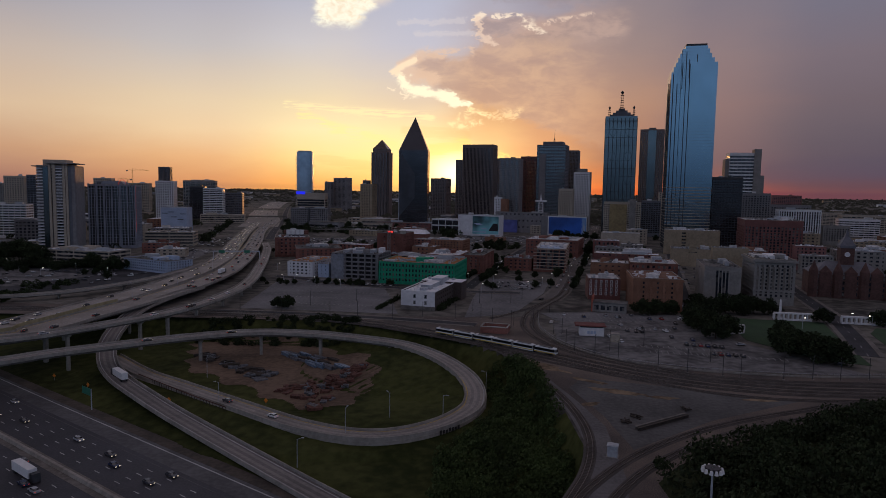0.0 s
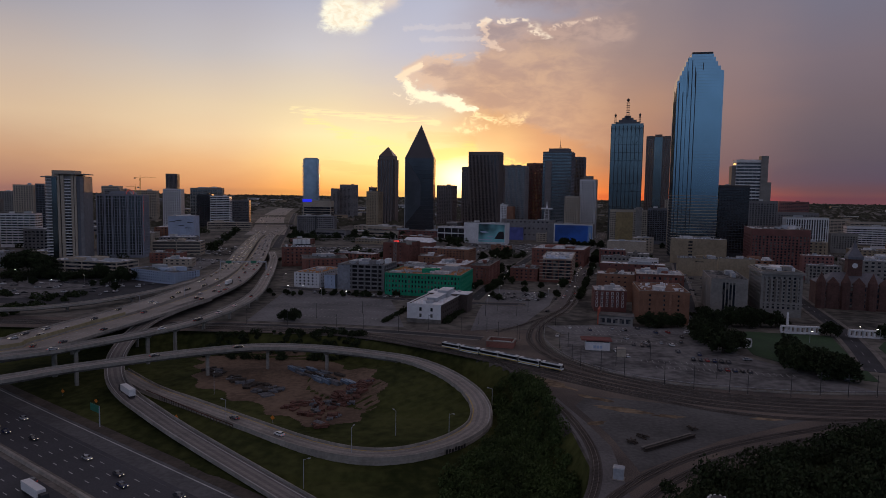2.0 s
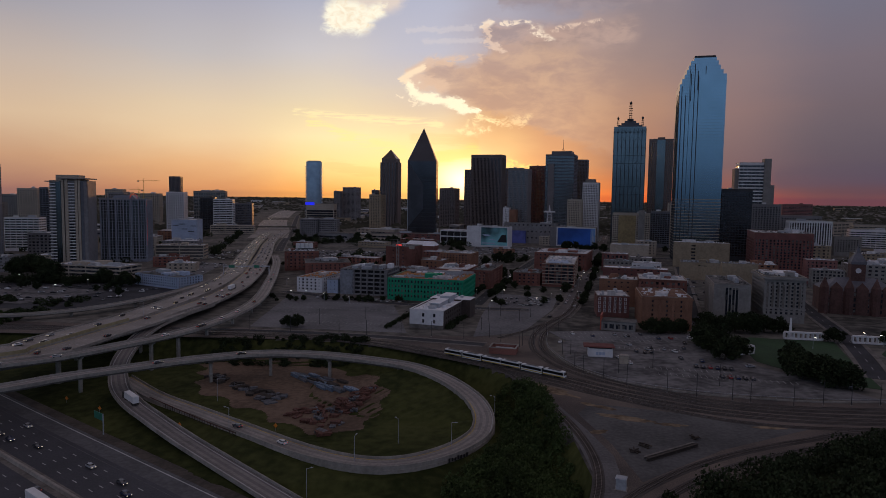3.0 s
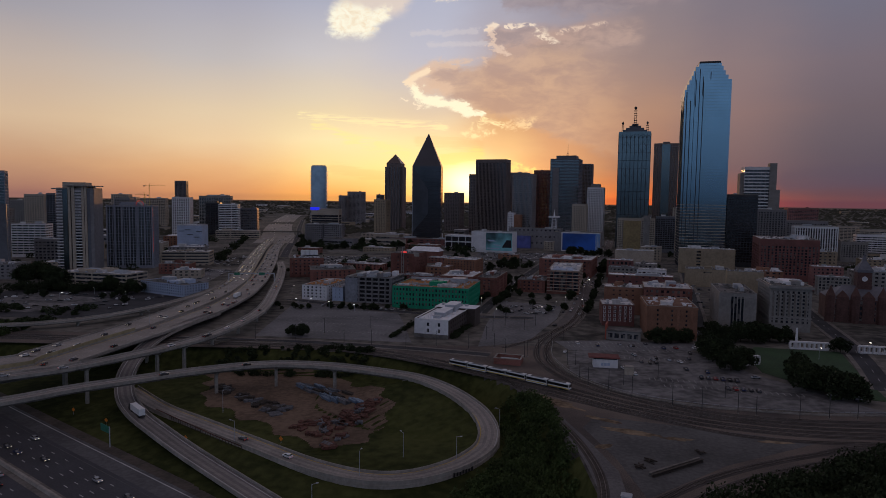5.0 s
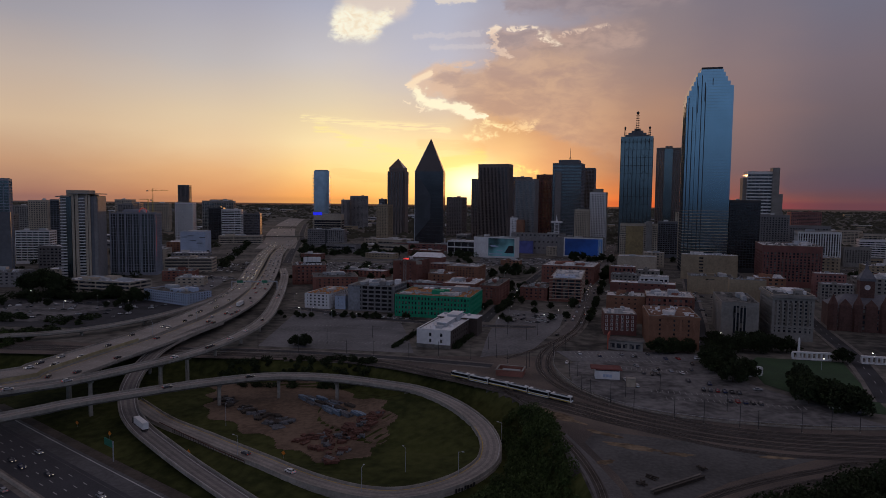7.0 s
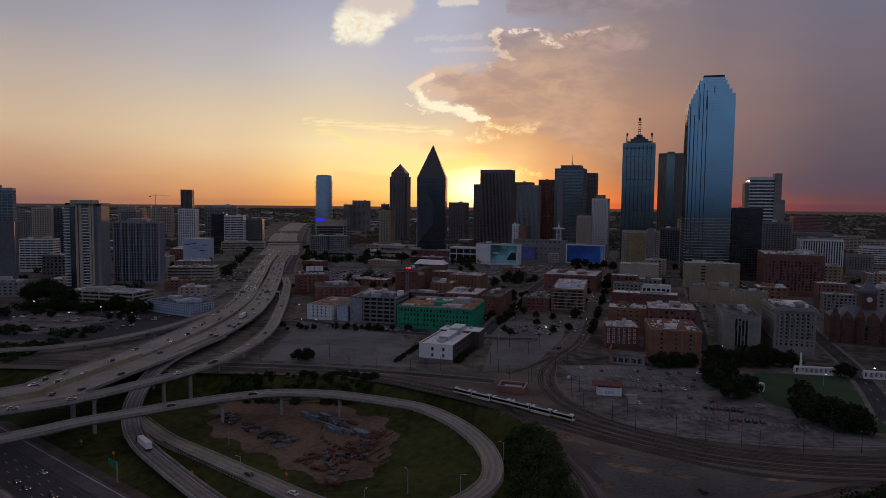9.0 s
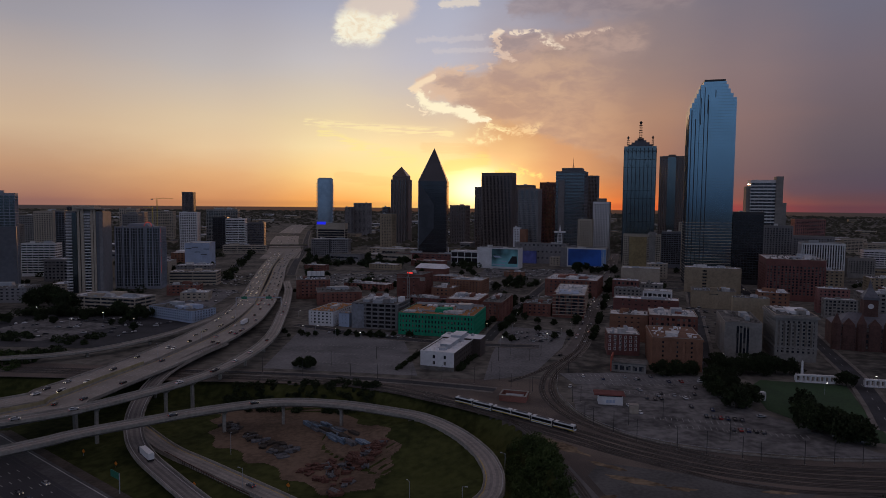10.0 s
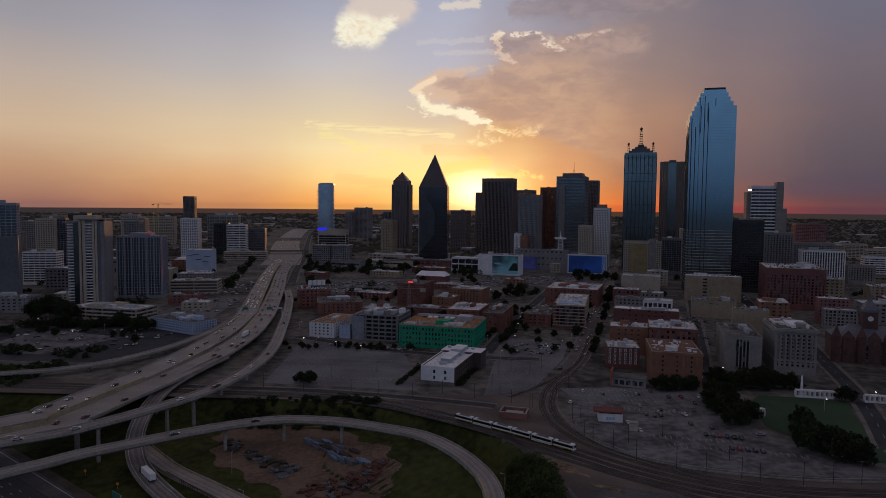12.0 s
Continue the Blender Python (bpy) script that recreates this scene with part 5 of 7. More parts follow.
part("wave_crest", M().prism([(-4, -16.2), (9, -16.2), (9, -16.12), (-4, -16.12)], 19, 22, None, [(-9, -16.2), (2, -16.2), (2, -16.12), (-9, -16.12)]).prism([(9, -16.2), (18, -16.2), (18, -16.12), (9, -16.12)], 12, 14, None, [(2, -16.2), (12, -16.2), (12, -16.12), (2, -16.12)]).prism([(-9, -16.2), (14, -16.2), (14, -16.12), (-9, -16.12)], 6, 8), BLUEWHITE, b, "pale foam of the printed wave")
part("dark_hill", M().prism([(18, -16.22), (35, -16.22), (35, -16.12), (18, -16.12)], 9, 22, None, [(26, -16.22), (34, -16.22), (34, -16.12), (26, -16.12)]), DARK_MATT, b)
bo = part("board", M().box(-10.5, -16.1, 3.5, 35.5, -15.91, 34), WAVE, b, "printed sea picture in teal and white")
b = block("billboard_hall", "low block that carries a bright blue picture board", 218, 1175, R, 80, 30, 35, GREY_CLAD, GLASS, 1, 0.96, 60, 0.5, ROOF_D, 0, 2, 2)
part("board_frame", M().box(-28, -15.9, 1, 40.3, -15.2, 35), WHITE, b)
part("board", M().box(-26, -16.1, 3, 32, -15.91, 33), mat("blue_print", (0.02, 0.10, 0.42), 0.5, grain=0.02, blotch=0.03, vary=0.45), b, "deep blue printed board")
part("board", M().box(32.2, -16.1, 3, 39.6, -15.91, 33), mat("pale_blue_print", (0.16, 0.30, 0.55), 0.5, vary=0.3), b)
part("bottle_shape", M().prism([(34, -16.3), (37.6, -16.3), (37.6, -16.12), (34, -16.12)], 5, 20).prism([(35.2, -16.3), (36.4, -16.3), (36.4, -16.12), (35.2, -16.12)], 20, 29), BLUEWHITE, b)
block("arena_hall", "white-edged hall with dark glass front", 7, 1190, R, 52, 26, 26, WHITE, GLASS_DARK, 2, 0.2, 12, 0.06, ROOF_W, 3, 2.5, 1)
b = block("blue_wall_block", "low block with a violet-blue painted wall", 118, 1250, R, 50, 24, 24, mat("violet_blue_paint", (0.10, 0.12, 0.36), 0.7, grain=0.1, vary=0.3), GLASS, 1, 0.96, 60, 0.5, ROOF_D, 0, 2, 1)
block("low_block", "grey low block under the towers", 150, 1245, R, 100, 22, 38, GREY_CLAD, GLASS, 3, 0.75, 8, 0.6, ROOF_D, 0, 2, 1)
t = tower("white-gridded flats with a brick flank", 108, 1300, R, 13, 15, 66, WHITE, GLASS, 17, 0.5, 3, 0.5)
part("brick_flank", M().box(6.6, -8, 0, 20, 8, 62), BRICK_O, t)
b = thing("steel_tower", 182, 1230, 0, R, "steel lattice tower with a pale ring on top", "tower")
m = M()
for a in range(4):
    dx, dy = 8 * math.cos(a * 1.5708 + 0.78), 8 * math.sin(a * 1.5708 + 0.78)
    m.tube((dx, dy, 0), (dx * 0.55, dy * 0.55, 60), 0.7, 0.5, 4)
for k in range(9):
    f = 5.6 - 0.3 * k
    m.box(-f, -f, 6.5 * k + 3, f, f, 6.5 * k + 3.6)
part("lattice", m, WHITE, b)
part("ring", M().prism([(11 * math.cos(i * 0.524), 11 * math.sin(i * 0.524)) for i in range(12)], 59, 61.5), WHITE, b)
part("mast", M().tube((0, 0, 61), (0, 0, 74), 2.0, 0.2, 6), WHITE, b)
block("store_block", "low store with a white roof", 198, 790, R, 30, 20, 21, BRICK_D, GLASS, 3, 0.5, 5, 0.5, ROOF_W, 1, 2, 1)
block("store_block", "grey stone store block", 232, 800, R, 26, 22, 16, GREYSTONE, GLASS, 3, 0.5, 5, 0.5, ROOF, 1, 2, 1)
block("store_block", "white store block with dark windows", 190, 742, R, 32, 18, 17, GREYSTONE, GLASS, 4, 0.5, 4.5, 0.5, ROOF_D, 1, 1.5, 3)
block("store_block", "white block with a column front", 219, 732, R, 31, 18, 16, WHITE, GLASS, 2, 0.1, 5, 0.3, ROOF, 1, 3, 1)
block("store_block", "dark red brick block with a white parapet", 182, 645, R, 61, 20, 19, BRICK_D, GLASS, 4, 0.7, 6, 0.7, ROOF_W, 1, 1, 2)
block("museum_block", "red brick block with a pale flat roof and skylights", 170.1, 527.5, -14, 36, 36, 24, BRICK, GLASS, 5, 0.5, 4, 0.5, ROOF, 2, 2, 5)
block("museum_block", "brown brick corner block with a pale roof", 137.9, 536.9, -14, 30, 24, 22, BRICK_O, GLASS, 5, 0.7, 5, 0.7, ROOF, 2, 2, 4)
b = block("book_warehouse", "orange-brown brick warehouse with tall arched bays", 147.7, 453.9, -10, 32, 45, 22, BRICK_O, GLASS, 6, 0.5, 4.6, 0.74, ROOF_BR, 1.5, 2.2, 1, depth=0.6)
for k in range(4):
    part("bay_pilaster", M().box(-13.6 + 8.4 * k, -23.0, 0, -12 + 8.4 * k, -22.58, 20.4), BRICK_O, b)
part("cornice", ring(M(), 33.2, 46.2, 20.4, 21.1, 0.8), BRICK_O, b)
b = block("brick_hotel", "dark red brick building with white-framed windows", 120.7, 488.3, -8, 23, 26, 15.7, BRICK_D, GLASS, 4, 0.55, 3.6, 0.6, ROOF, 3, 1.4, 4)
for fl in range(4):
    for k in range(6):
        x0, z0 = -10.6 + 3.7 * k, 3.6 + 2.95 * fl
        fr = M().box(x0, -13.36, z0, x0 + 0.3, -13.2, z0 + 2.2).box(x0 + 1.3, -13.36, z0, x0 + 1.6, -13.2, z0 + 2.2).box(x0 + 0.3, -13.36, z0, x0 + 1.3, -13.2, z0 + 0.3).box(x0 + 0.3, -13.36, z0 + 1.9, x0 + 1.3, -13.2, z0 + 2.2)
        part("window_frame", fr, WHITE_PAINT, b)
b = thing("canopy_building", 112, 431, 0, R, "low brick pavilion with a red end wall and dark roof terrace", "pavilion")
part("wall", M().box(-11, -6, 0, 11, 6, 5.6), GREYSTONE, b)
part("roof_slab", M().box(-11.4, -6.4, 5.6, 11.4, 6.4, 6.4), ROOF_D, b)
part("red_wall", M().box(-11.6, -6.6, 0, -10.8, 6.6, 10), mat("red_stucco", (0.42, 0.10, 0.06), 0.8, vary=0.2), b, "bright red end wall")
for k in range(5):
    part("window", M().box(-9.6 + 4.1 * k, -6.08, 1.4, -6.8 + 4.1 * k, -5.9, 4.4), GLASS, b)
block("garage", "blank beige parking block below the hotel", 262, 962, R, 54, 33, 20, BEIGE, GLASS, 1, 0.96, 60, 0.5, ROOF, 0, 2, 1)
b = block("brick_mill", "old red brick mill with white roof tanks", -176, 757, 14, 38, 42, 22, BRICK, GLASS, 5, 0.55, 4.5, 0.6, ROOF_D, 2, 2, 3)
for k in range(4):
    part("tank", M().tube((-4 + 5 * k, 6, 23.5), (-4 + 5 * k, 6, 29), 2.5, 2.5, 12), WHITE_PAINT, b)
part("tank_stand", M().box(-7, 3, 21.5, 14, 9, 23.5), METAL_D, b)
block("brick_mill", "low red brick works with a sawtooth roof edge", -138, 716, 14, 48, 46, 14, BRICK, GLASS, 3, 0.6, 5, 0.65, ROOF_D, 2, 2, 6)
block("low_block", "low dark brick shop row", -30, 700, R, 60, 20, 9, BRICK_D, GLASS, 2, 0.6, 5, 0.6, ROOF_D, 1, 1, 3)
b = block("reserve_building", "broad grey block with a fine window grid", -275, 1350, -2, 76, 30, 36, GREY_CLAD, GLASS, 8, 0.4, 4, 0.35, ROOF, 2, 2, 3)
part("dark_slot", M().box(-1.5, -15.5, 0, 2.5, -15.0, 36), METAL_D, b)
b = block("reserve_building", "dark banded block with a blue light strip on its roof edge", -292, 1450, -2, 62, 30, 66, BEIGE, GLASS_DARK, 9, 0.22, 70, 0.02, ROOF_D, 4, 14, 1)
part("light_strip", M().box(-32, -15.6, 63, -12, -15.2, 69), LAMP_BLUE, b, "glowing blue light strip")
block("convention_block", "long low beige hall", -150, 1420, R, 110, 40, 14, BEIGE, GLASS, 2, 0.6, 10, 0.4, ROOF, 1, 2, 4)
block("plaza_tower", "slim beige tower with rounded corner bays", -166, 1440, R, 28, 26, 88, TAN, GLASS, 24, 0.5, 4, 0.5, ROOF, 3, 4, 1)
block("convention_block", "long dark brick hall under the towers", -60, 1300, R, 150, 30, 12, BRICK_D, GLASS, 2, 0.6, 12, 0.4, ROOF_D, 1, 2, 3)

# ---------------------------------------------------------------- north-west blocks
b = block("residential_tower", "tall beige apartment tower with stacked balconies", -434, 742, 14, 38, 34, 98, GREY_CLAD, GLASS, 28, 0.42, 40, 0.04, ROOF, 4, 3, 1, depth=1.2)
part("glass_pilaster", M().box(-12.5, -18.6, 0, -7.5, -16.4, 97), GLASS_STEEL, b)
for x0, x1, h_ in ((-7.2, -4.8, 99), (-3.6, -0.4, 101), (6.6, 9.2, 101), (9.8, 12.0, 99)):
    part("shaft", M().box(x0, -18.4, 0, x1, -16.4, h_), BEIGE, b, "pale tan full-height shaft")
part("bay", M().box(12.2, -17.6, 0, 15.4, -16.9, 97), SLATE, b)
part("edge_shaft", M().box(15.6, -18.0, 0, 18.9, -16.9, 98), GREY_CLAD, b)
# Blank cover added over the glazed side to stop it mirroring the sun glow.
part("flank", M().box(19.02, -16.5, 0, 19.4, 17, 97), GREY_CLAD, b)
part("roof_canopy", M().box(-23, -20, 96.5, -9, 10, 97.6), GREYSTONE, b)
part("roof_canopy", M().box(-9, -20.5, 100.0, 22, 12, 101.0), GREYSTONE, b)
part("penthouse", M().box(-13.5, -14, 97.6, 10, 10, 104.5), BEIGE, b)
me = M().box(-3.2, -2.2, 0, 3.2, 0, 1.0).mesh("balcony", WHITE)
for k in range(27):
    part("balcony", me, WHITE, b).location = (-16.0, -16.6, 7 + 3.35 * k)
    part("balcony", me, WHITE, b).location = (3.1, -16.6, 7 + 3.35 * k)
b = block("residential_tower", "apartment tower with an arched roof crest and a red-lit corner", -408, 812, 10, 54, 26, 78, BLUE_GREY, GLASS_STEEL, 22, 0.22, 3.4, 0.22, ROOF, 3, 2, 0, depth=1.0)
for k in range(7):
    part("rib", M().box(-27.2 + 8.8 * k, -14.2, 0, -25.6 + 8.8 * k, -13.1, 79 + (k % 2)), BLUE_GREY, b)
arch = M()
for j in range(8):
    a0, a1 = math.pi * j / 8, math.pi * (j + 1) / 8
    arch.tube((12 + 4.5 * math.cos(a0), -12.6, 78 + 6 * math.sin(a0)), (12 + 4.5 * math.cos(a1), -12.6, 78 + 6 * math.sin(a1)), 0.35, 0.35, 5)
part("roof_arch", arch, LAMP_RED_DIM, b, "dim red-lit roof arch")
m = M()
m.prism([(-14, -12), (14, -12), (14, 12), (-14, 12)], 78, 82, None, [(-10, -12), (10, -12), (10, 12), (-10, 12)])
part("roof_crest", m, BLUE_GREY, b)
part("red_edge", M().box(27.05, -13.3, 20, 27.25, -12.9, 76), LAMP_RED_DIM, b, "red light strip up the corner")
b = block("glass_tower", "blue-grey glass residential tower with balcony bands", -571.7, 777.5, 30, 46, 40, 118, BLUE_GREY, GLASS_STEEL, 32, 0.22, 6, 0.12, ROOF, 4, 3, 1)
part("podium", M().box(-30, -28, 0, 24, -20.2, 78), SLATE, b)
block("podium_garage", "low garage with a red lit sign beside trees", -361, 655, -12, 80, 32, 13, BEIGE, GLASS, 3, 0.45, 20, 0.05, ROOF, 1, 1, 6)
b = thing("red_sign", -330, 634, 4, -12, "small lit red wall sign", "sign")
part("panel", M().box(-2.5, -0.4, 2, 2.5, -0.1, 4.5), LAMP_RED, b)
part("backing", M().box(-2.9, -0.1, 1.6, 2.9, 0.2, 4.9), METAL_D, b)
b = block("blue_apartments", "pale blue four-storey block with square windows and a cluttered roof", -264.5, 601.5, -30, 62, 27, 11, BLUEWHITE, GLASS, 4, 0.45, 3.1, 0.42, ROOF_D, 0.6, 0.8, 6)
# Dark core behind the deck bands stands in for shade in the openings.
block("garage", "beige parking garage with open decks", -357, 855, 10, 60, 30, 18, BEIGE, METAL_D, 4, 0.5, 30, 0.03, ROOF, 1, 1, 3)
b = block("museum_cube", "pale concrete cube with a few slit windows", -445, 1088, 8, 40, 40, 42, BLUEWHITE, GLASS, 1, 0.97, 60, 0.5, ROOF, 0, 3, 1)
for x0, z0 in ((-18, 32), (-4, 26), (6, 22), (-8, 34), (10, 31)):
    part("window_slit", M().box(x0, -20.2, z0, x0 + 9, -19.9, z0 + 1.2), METAL_D, b)
block("office_block", "white-banded glass office slab beside a tower", -615, 930, 10, 46, 23, 48, WHITE, GLASS_STEEL, 12, 0.45, 8, 0.08, ROOF, 3, 2, 2)
block("office_block", "pale gridded office block", -775, 1190, 10, 34, 28, 90, BEIGE, GLASS, 22, 0.45, 4, 0.4, ROOF, 3, 3, 1)
block("office_block", "narrow dark blue glass office slab", -717, 1142, 10, 15, 14, 92, SLATE, GLASS_DARK, 22, 0.2, 5, 0.1, ROOF, 3, 3, 0)
block("office_block", "dark glass block with a sunlit flank", -785, 1309, 10, 36, 27, 98, METAL_D, GLASS_DARK, 22, 0.2, 5, 0.1, ROOF, 3, 3, 0)
block("office_tower", "lone dark tower on the horizon", -1164, 2737, 10, 46, 41, 152, GRANITE_B, GLASS_DARK, 36, 0.3, 5, 0.3, ROOF_D, 4, 6, 0)
block("apartment_tower", "white gridded apartment tower", -621, 1464, 10, 38, 34, 87, WHITE, GLASS, 22, 0.4, 4.5, 0.35, ROOF, 3, 3, 1)
block("office_block", "striped white and dark office slab", -520, 1480, 10, 42, 36, 73, WHITE, GLASS_DARK, 17, 0.45, 14, 0.04, ROOF, 3, 3, 1)
block("office_block", "black glass wing of an office slab", -560, 1492, 10, 32, 30, 76, METAL_D, GLASS_DARK, 17, 0.15, 5, 0.08, ROOF_D, 3, 3, 1)
block("office_block", "dark gridded office block with a blue roof light", -504, 1570, 10, 42, 36, 62, SLATE, GLASS, 14, 0.4, 4.5, 0.3, ROOF_D, 3, 3, 1)
block("office_block", "pale curved-roof block behind the slabs", -640, 1720, 10, 80, 33, 91, GREYSTONE, GLASS_STEEL, 22, 0.3, 6, 0.2, ROOF, 3, 5, 2)
block("office_block", "long pale low wing of offices", -470, 1390, 10, 90, 20, 18, BEIGE, GLASS, 4, 0.5, 30, 0.04, ROOF, 1, 2, 2)
rnd = random.Random(5)
for x, y, w, h in ((-900, 1250, 60, 62), (-1000, 1500, 70, 76), (-830, 1600, 40, 92), (-760, 1500, 36, 85), (-700, 1900, 60, 94), (-900, 1900, 90, 82),
                   (-1150, 1800, 60, 84), (-1300, 2100, 80, 86), (-850, 2300, 60, 84), (-680, 1320, 30, 84), (-540, 880, 60, 30), (-640, 820, 60, 34)):
    block("office_block", rnd.choice(("pale mid-rise block among other offices", "brown mid-rise apartment block", "grey mid-rise office block")), x, y, 10, w, 30, h,
          rnd.choice((BEIGE, GREY_CLAD, GREYSTONE, TAN)), GLASS, max(3, int(h / 4.6)), 0.45, 5, 0.35, ROOF, 2, 3, 1)
# tower cranes on the skyline
for x, y, h, r, far_end in ((-880, 1850, 118, 20, 42), (-860, 1780, 92, 150, 42), (-52, 622, 39, 180, 72)):
    c = thing("tower_crane", x, y, 0, r, "thin yellow tower crane on the skyline" if y > 1000 else "pale tower crane with a long level jib", "crane")
    steel = YELLOW if y > 1000 else GREYSTONE
    m = M()
    for a in ((-1, -1), (1, -1), (1, 1), (-1, 1)):
        m.tube((a[0], a[1], 0), (a[0], a[1], h), 0.3, 0.3, 4)
    for k in range(int(h / 4)):
        m.tube((-1, -1, 4 * k), (1, -1, 4 * k + 4), 0.2, 0.2, 3)
    part("mast", m, steel, c)
    jib = M().tube((-16, 0, h), (far_end, 0, h), 0.2, 0.2, 4).tube((-12, 0, h + 1.4), (far_end, 0, h + 1.4), 0.16, 0.16, 4)
    for k in range(int(far_end / 3)):
        jib.tube((3 * k, 0, h), (3 * k + 1.5, 0, h + 1.4), 0.1, 0.1, 3).tube((3 * k + 1.5, 0, h + 1.4), (3 * k + 3, 0, h), 0.1, 0.1, 3)
    jib.tube((0, 0, h), (0, 0, h + 6), 0.5, 0.3, 4).tube((0, 0, h + 6), (far_end * 0.8, 0, h + 1.4), 0.1, 0.1, 3)
    part("jib", jib, steel, c)
    part("counterweight", M().box(-16, -1.6, h - 3, -11, 1.6, h), CONCRETE, c)
# low buildings that fill the blocks
rnd = random.Random(77)
LOW = ("low flat-roofed brick shop in a city block", "low pale commercial building with a flat roof", "low grey warehouse with roof units", "low tan office building on a side street")
for x, y, w, l, h in ((-400, 960, 50, 30, 16), (-470, 980, 50, 40, 20), (-520, 900, 40, 30, 24), (-500, 1180, 60, 40, 18), (-560, 1100, 50, 40, 30),
                      (-460, 760, 50, 26, 12), (-500, 690, 60, 34, 16), (-330, 760, 36, 24, 12), (-300, 720, 30, 22, 9), (-20, 930, 40, 24, 8), (20, 860, 36, 22, 9), (-120, 830, 60, 24, 8), (-90, 690, 30, 22, 10),
                      (-240, 1060, 34, 20, 9), (-130, 1090, 50, 24, 9), (80, 1000, 30, 14, 8), (300, 620, 30, 24, 14), (340, 720, 30, 30, 18), (440, 690, 46, 30, 22), (500, 740, 50, 34, 20), (460, 860, 60, 30, 30),
                      (560, 860, 60, 34, 20), (640, 900, 60, 40, 24), (700, 820, 60, 40, 18), (620, 760, 50, 34, 16), (440, 600, 40, 26, 12), (760, 1040, 80, 40, 28), (860, 1150, 90, 40, 30), (480, 1180, 60, 34, 60),
                      (620, 1260, 70, 34, 48), (760, 1420, 90, 40, 44), (300, 1010, 30, 24, 22), (430, 1250, 40, 34, 80), (180, 1190, 40, 20, 16), (-60, 1160, 60, 24, 10)):
    block("low_building", rnd.choice(LOW), x, y, R if x > -250 else 10, w, l, h, rnd.choice((BRICK, BEIGE, GREY_CLAD, TAN, BRICK_O, GREYSTONE)), GLASS, max(1, int(h / 4)), 0.55, 5.5, 0.5, rnd.choice((ROOF, ROOF, ROOF_D, ROOF_W)), 1, 1, 3)
# ---------------------------------------------------------------- trees and scrub
def leaf_clump(m, c, r, n, rnd, size, flat=0.8):
    """Scatters n small leaf sprays in an uneven shell about c."""
    for _ in range(n):
        d = Vector((rnd.gauss(0, 1), rnd.gauss(0, 1), rnd.gauss(0, 1))).normalized()
        q = c + Vector((d.x * r, d.y * r, d.z * r * flat)) * rnd.uniform(0.55, 1.08)
        s = size * rnd.uniform(0.6, 1.3)
        u = Vector((rnd.gauss(0, 1), rnd.gauss(0, 1), rnd.gauss(0, 1))).normalized()
        v = u.orthogonal().normalized() * s
        w = u.cross(v) * rnd.uniform(0.5, 0.9)
        k = len(m.v)
        m.v += [tuple(q - v), tuple(q + w * 0.8), tuple(q + v), tuple(q - w + u * s * 0.4)]
        m.f.append((k, k + 1, k + 2, k + 3))


def make_tree(name, label, seed, h, spread, leaves, trunk=0.35, material=None):
    rnd = random.Random(seed)
    t = thing(name, 0, 0, -500, 0, label, "tree")
    tm = M().tube((0, 0, -0.3), (0.1, 0, h * 0.35), trunk, trunk * 0.7, 7)
    cm = M()
    tips = []
    for k in range(9):
        a, e = k * 2.4 + rnd.uniform(-0.4, 0.4), (k + 0.5) / 9 + rnd.uniform(-0.06, 0.06)
        rr = spread * (0.62 + 0.5 * e - 0.95 * e * e) * rnd.uniform(0.85, 1.15)
        tip = Vector((math.cos(a) * rr, math.sin(a) * rr, h * (0.27 + 0.58 * e)))
        tm.tube((0.1, 0, h * rnd.uniform(0.22, 0.34)), tuple(tip * 0.9), trunk * 0.4, trunk * 0.1, 5)
        tips.append(tip)
    for tip in tips:
        leaf_clump(cm, tip, spread * rnd.uniform(0.42, 0.6), leaves // len(tips), rnd, 0.34 + spread * 0.045, 0.85)
        for _ in range(3):
            sub = tip + Vector((rnd.gauss(0, 0.3), rnd.gauss(0, 0.3), rnd.gauss(0, 0.18))) * spread
            leaf_clump(cm, sub, spread * 0.22, leaves // 40, rnd, 0.42 + spread * 0.03)
    part("trunk", tm, BARK, t)
    part("crown", cm, material or LEAF, t)
    return t


OAKS = [make_tree("oak_tree", "broad dark green live oak beside the lots", s, 11, 6.5, 1500) for s in (1, 2, 3)]
SMALL = [make_tree("street_tree", "small dark green street tree on the pavement", s, 7, 3.2, 620, 0.2) for s in (4, 5)]


def plant(protos, x, y, scale=1.0, seed=0):
    p = protos[seed % len(protos)]
    return copy_thing(p, pose(x, y, ground_z(x, y), 0, 0, (seed * 77) % 360) @ Matrix.Diagonal((scale, scale, scale, 1)))


rnd = random.Random(11)
for i, (x, y, s) in enumerate(((130, 419, .9), (140, 420, .85), (150, 422, .8), (152, 388, 1.0), (148, 372, .9), (150, 352, 1.1), (160, 360, 1.0), (165, 400, .9), (173, 437, 1.0),
                               (176, 424, 1.0), (188, 428, 1.1), (198, 425, 1.1), (208, 430, 1.0), (216, 427, .9), (178, 334, 1.1), (176, 326, 1.1), (184, 318, 1.0), (181, 304, 1.1),
                               (188, 302, .9), (172, 316, 1.0), (190, 312, .9), (238, 402, .8), (268, 396, .8), (278, 400, .8), (-108, 423, .62), (-101, 422, .7), (160, 410, .9), (204, 442, 1.0),
                               (186, 352, .9), (158, 380, .9))):
    plant(OAKS, x, y, s, i)
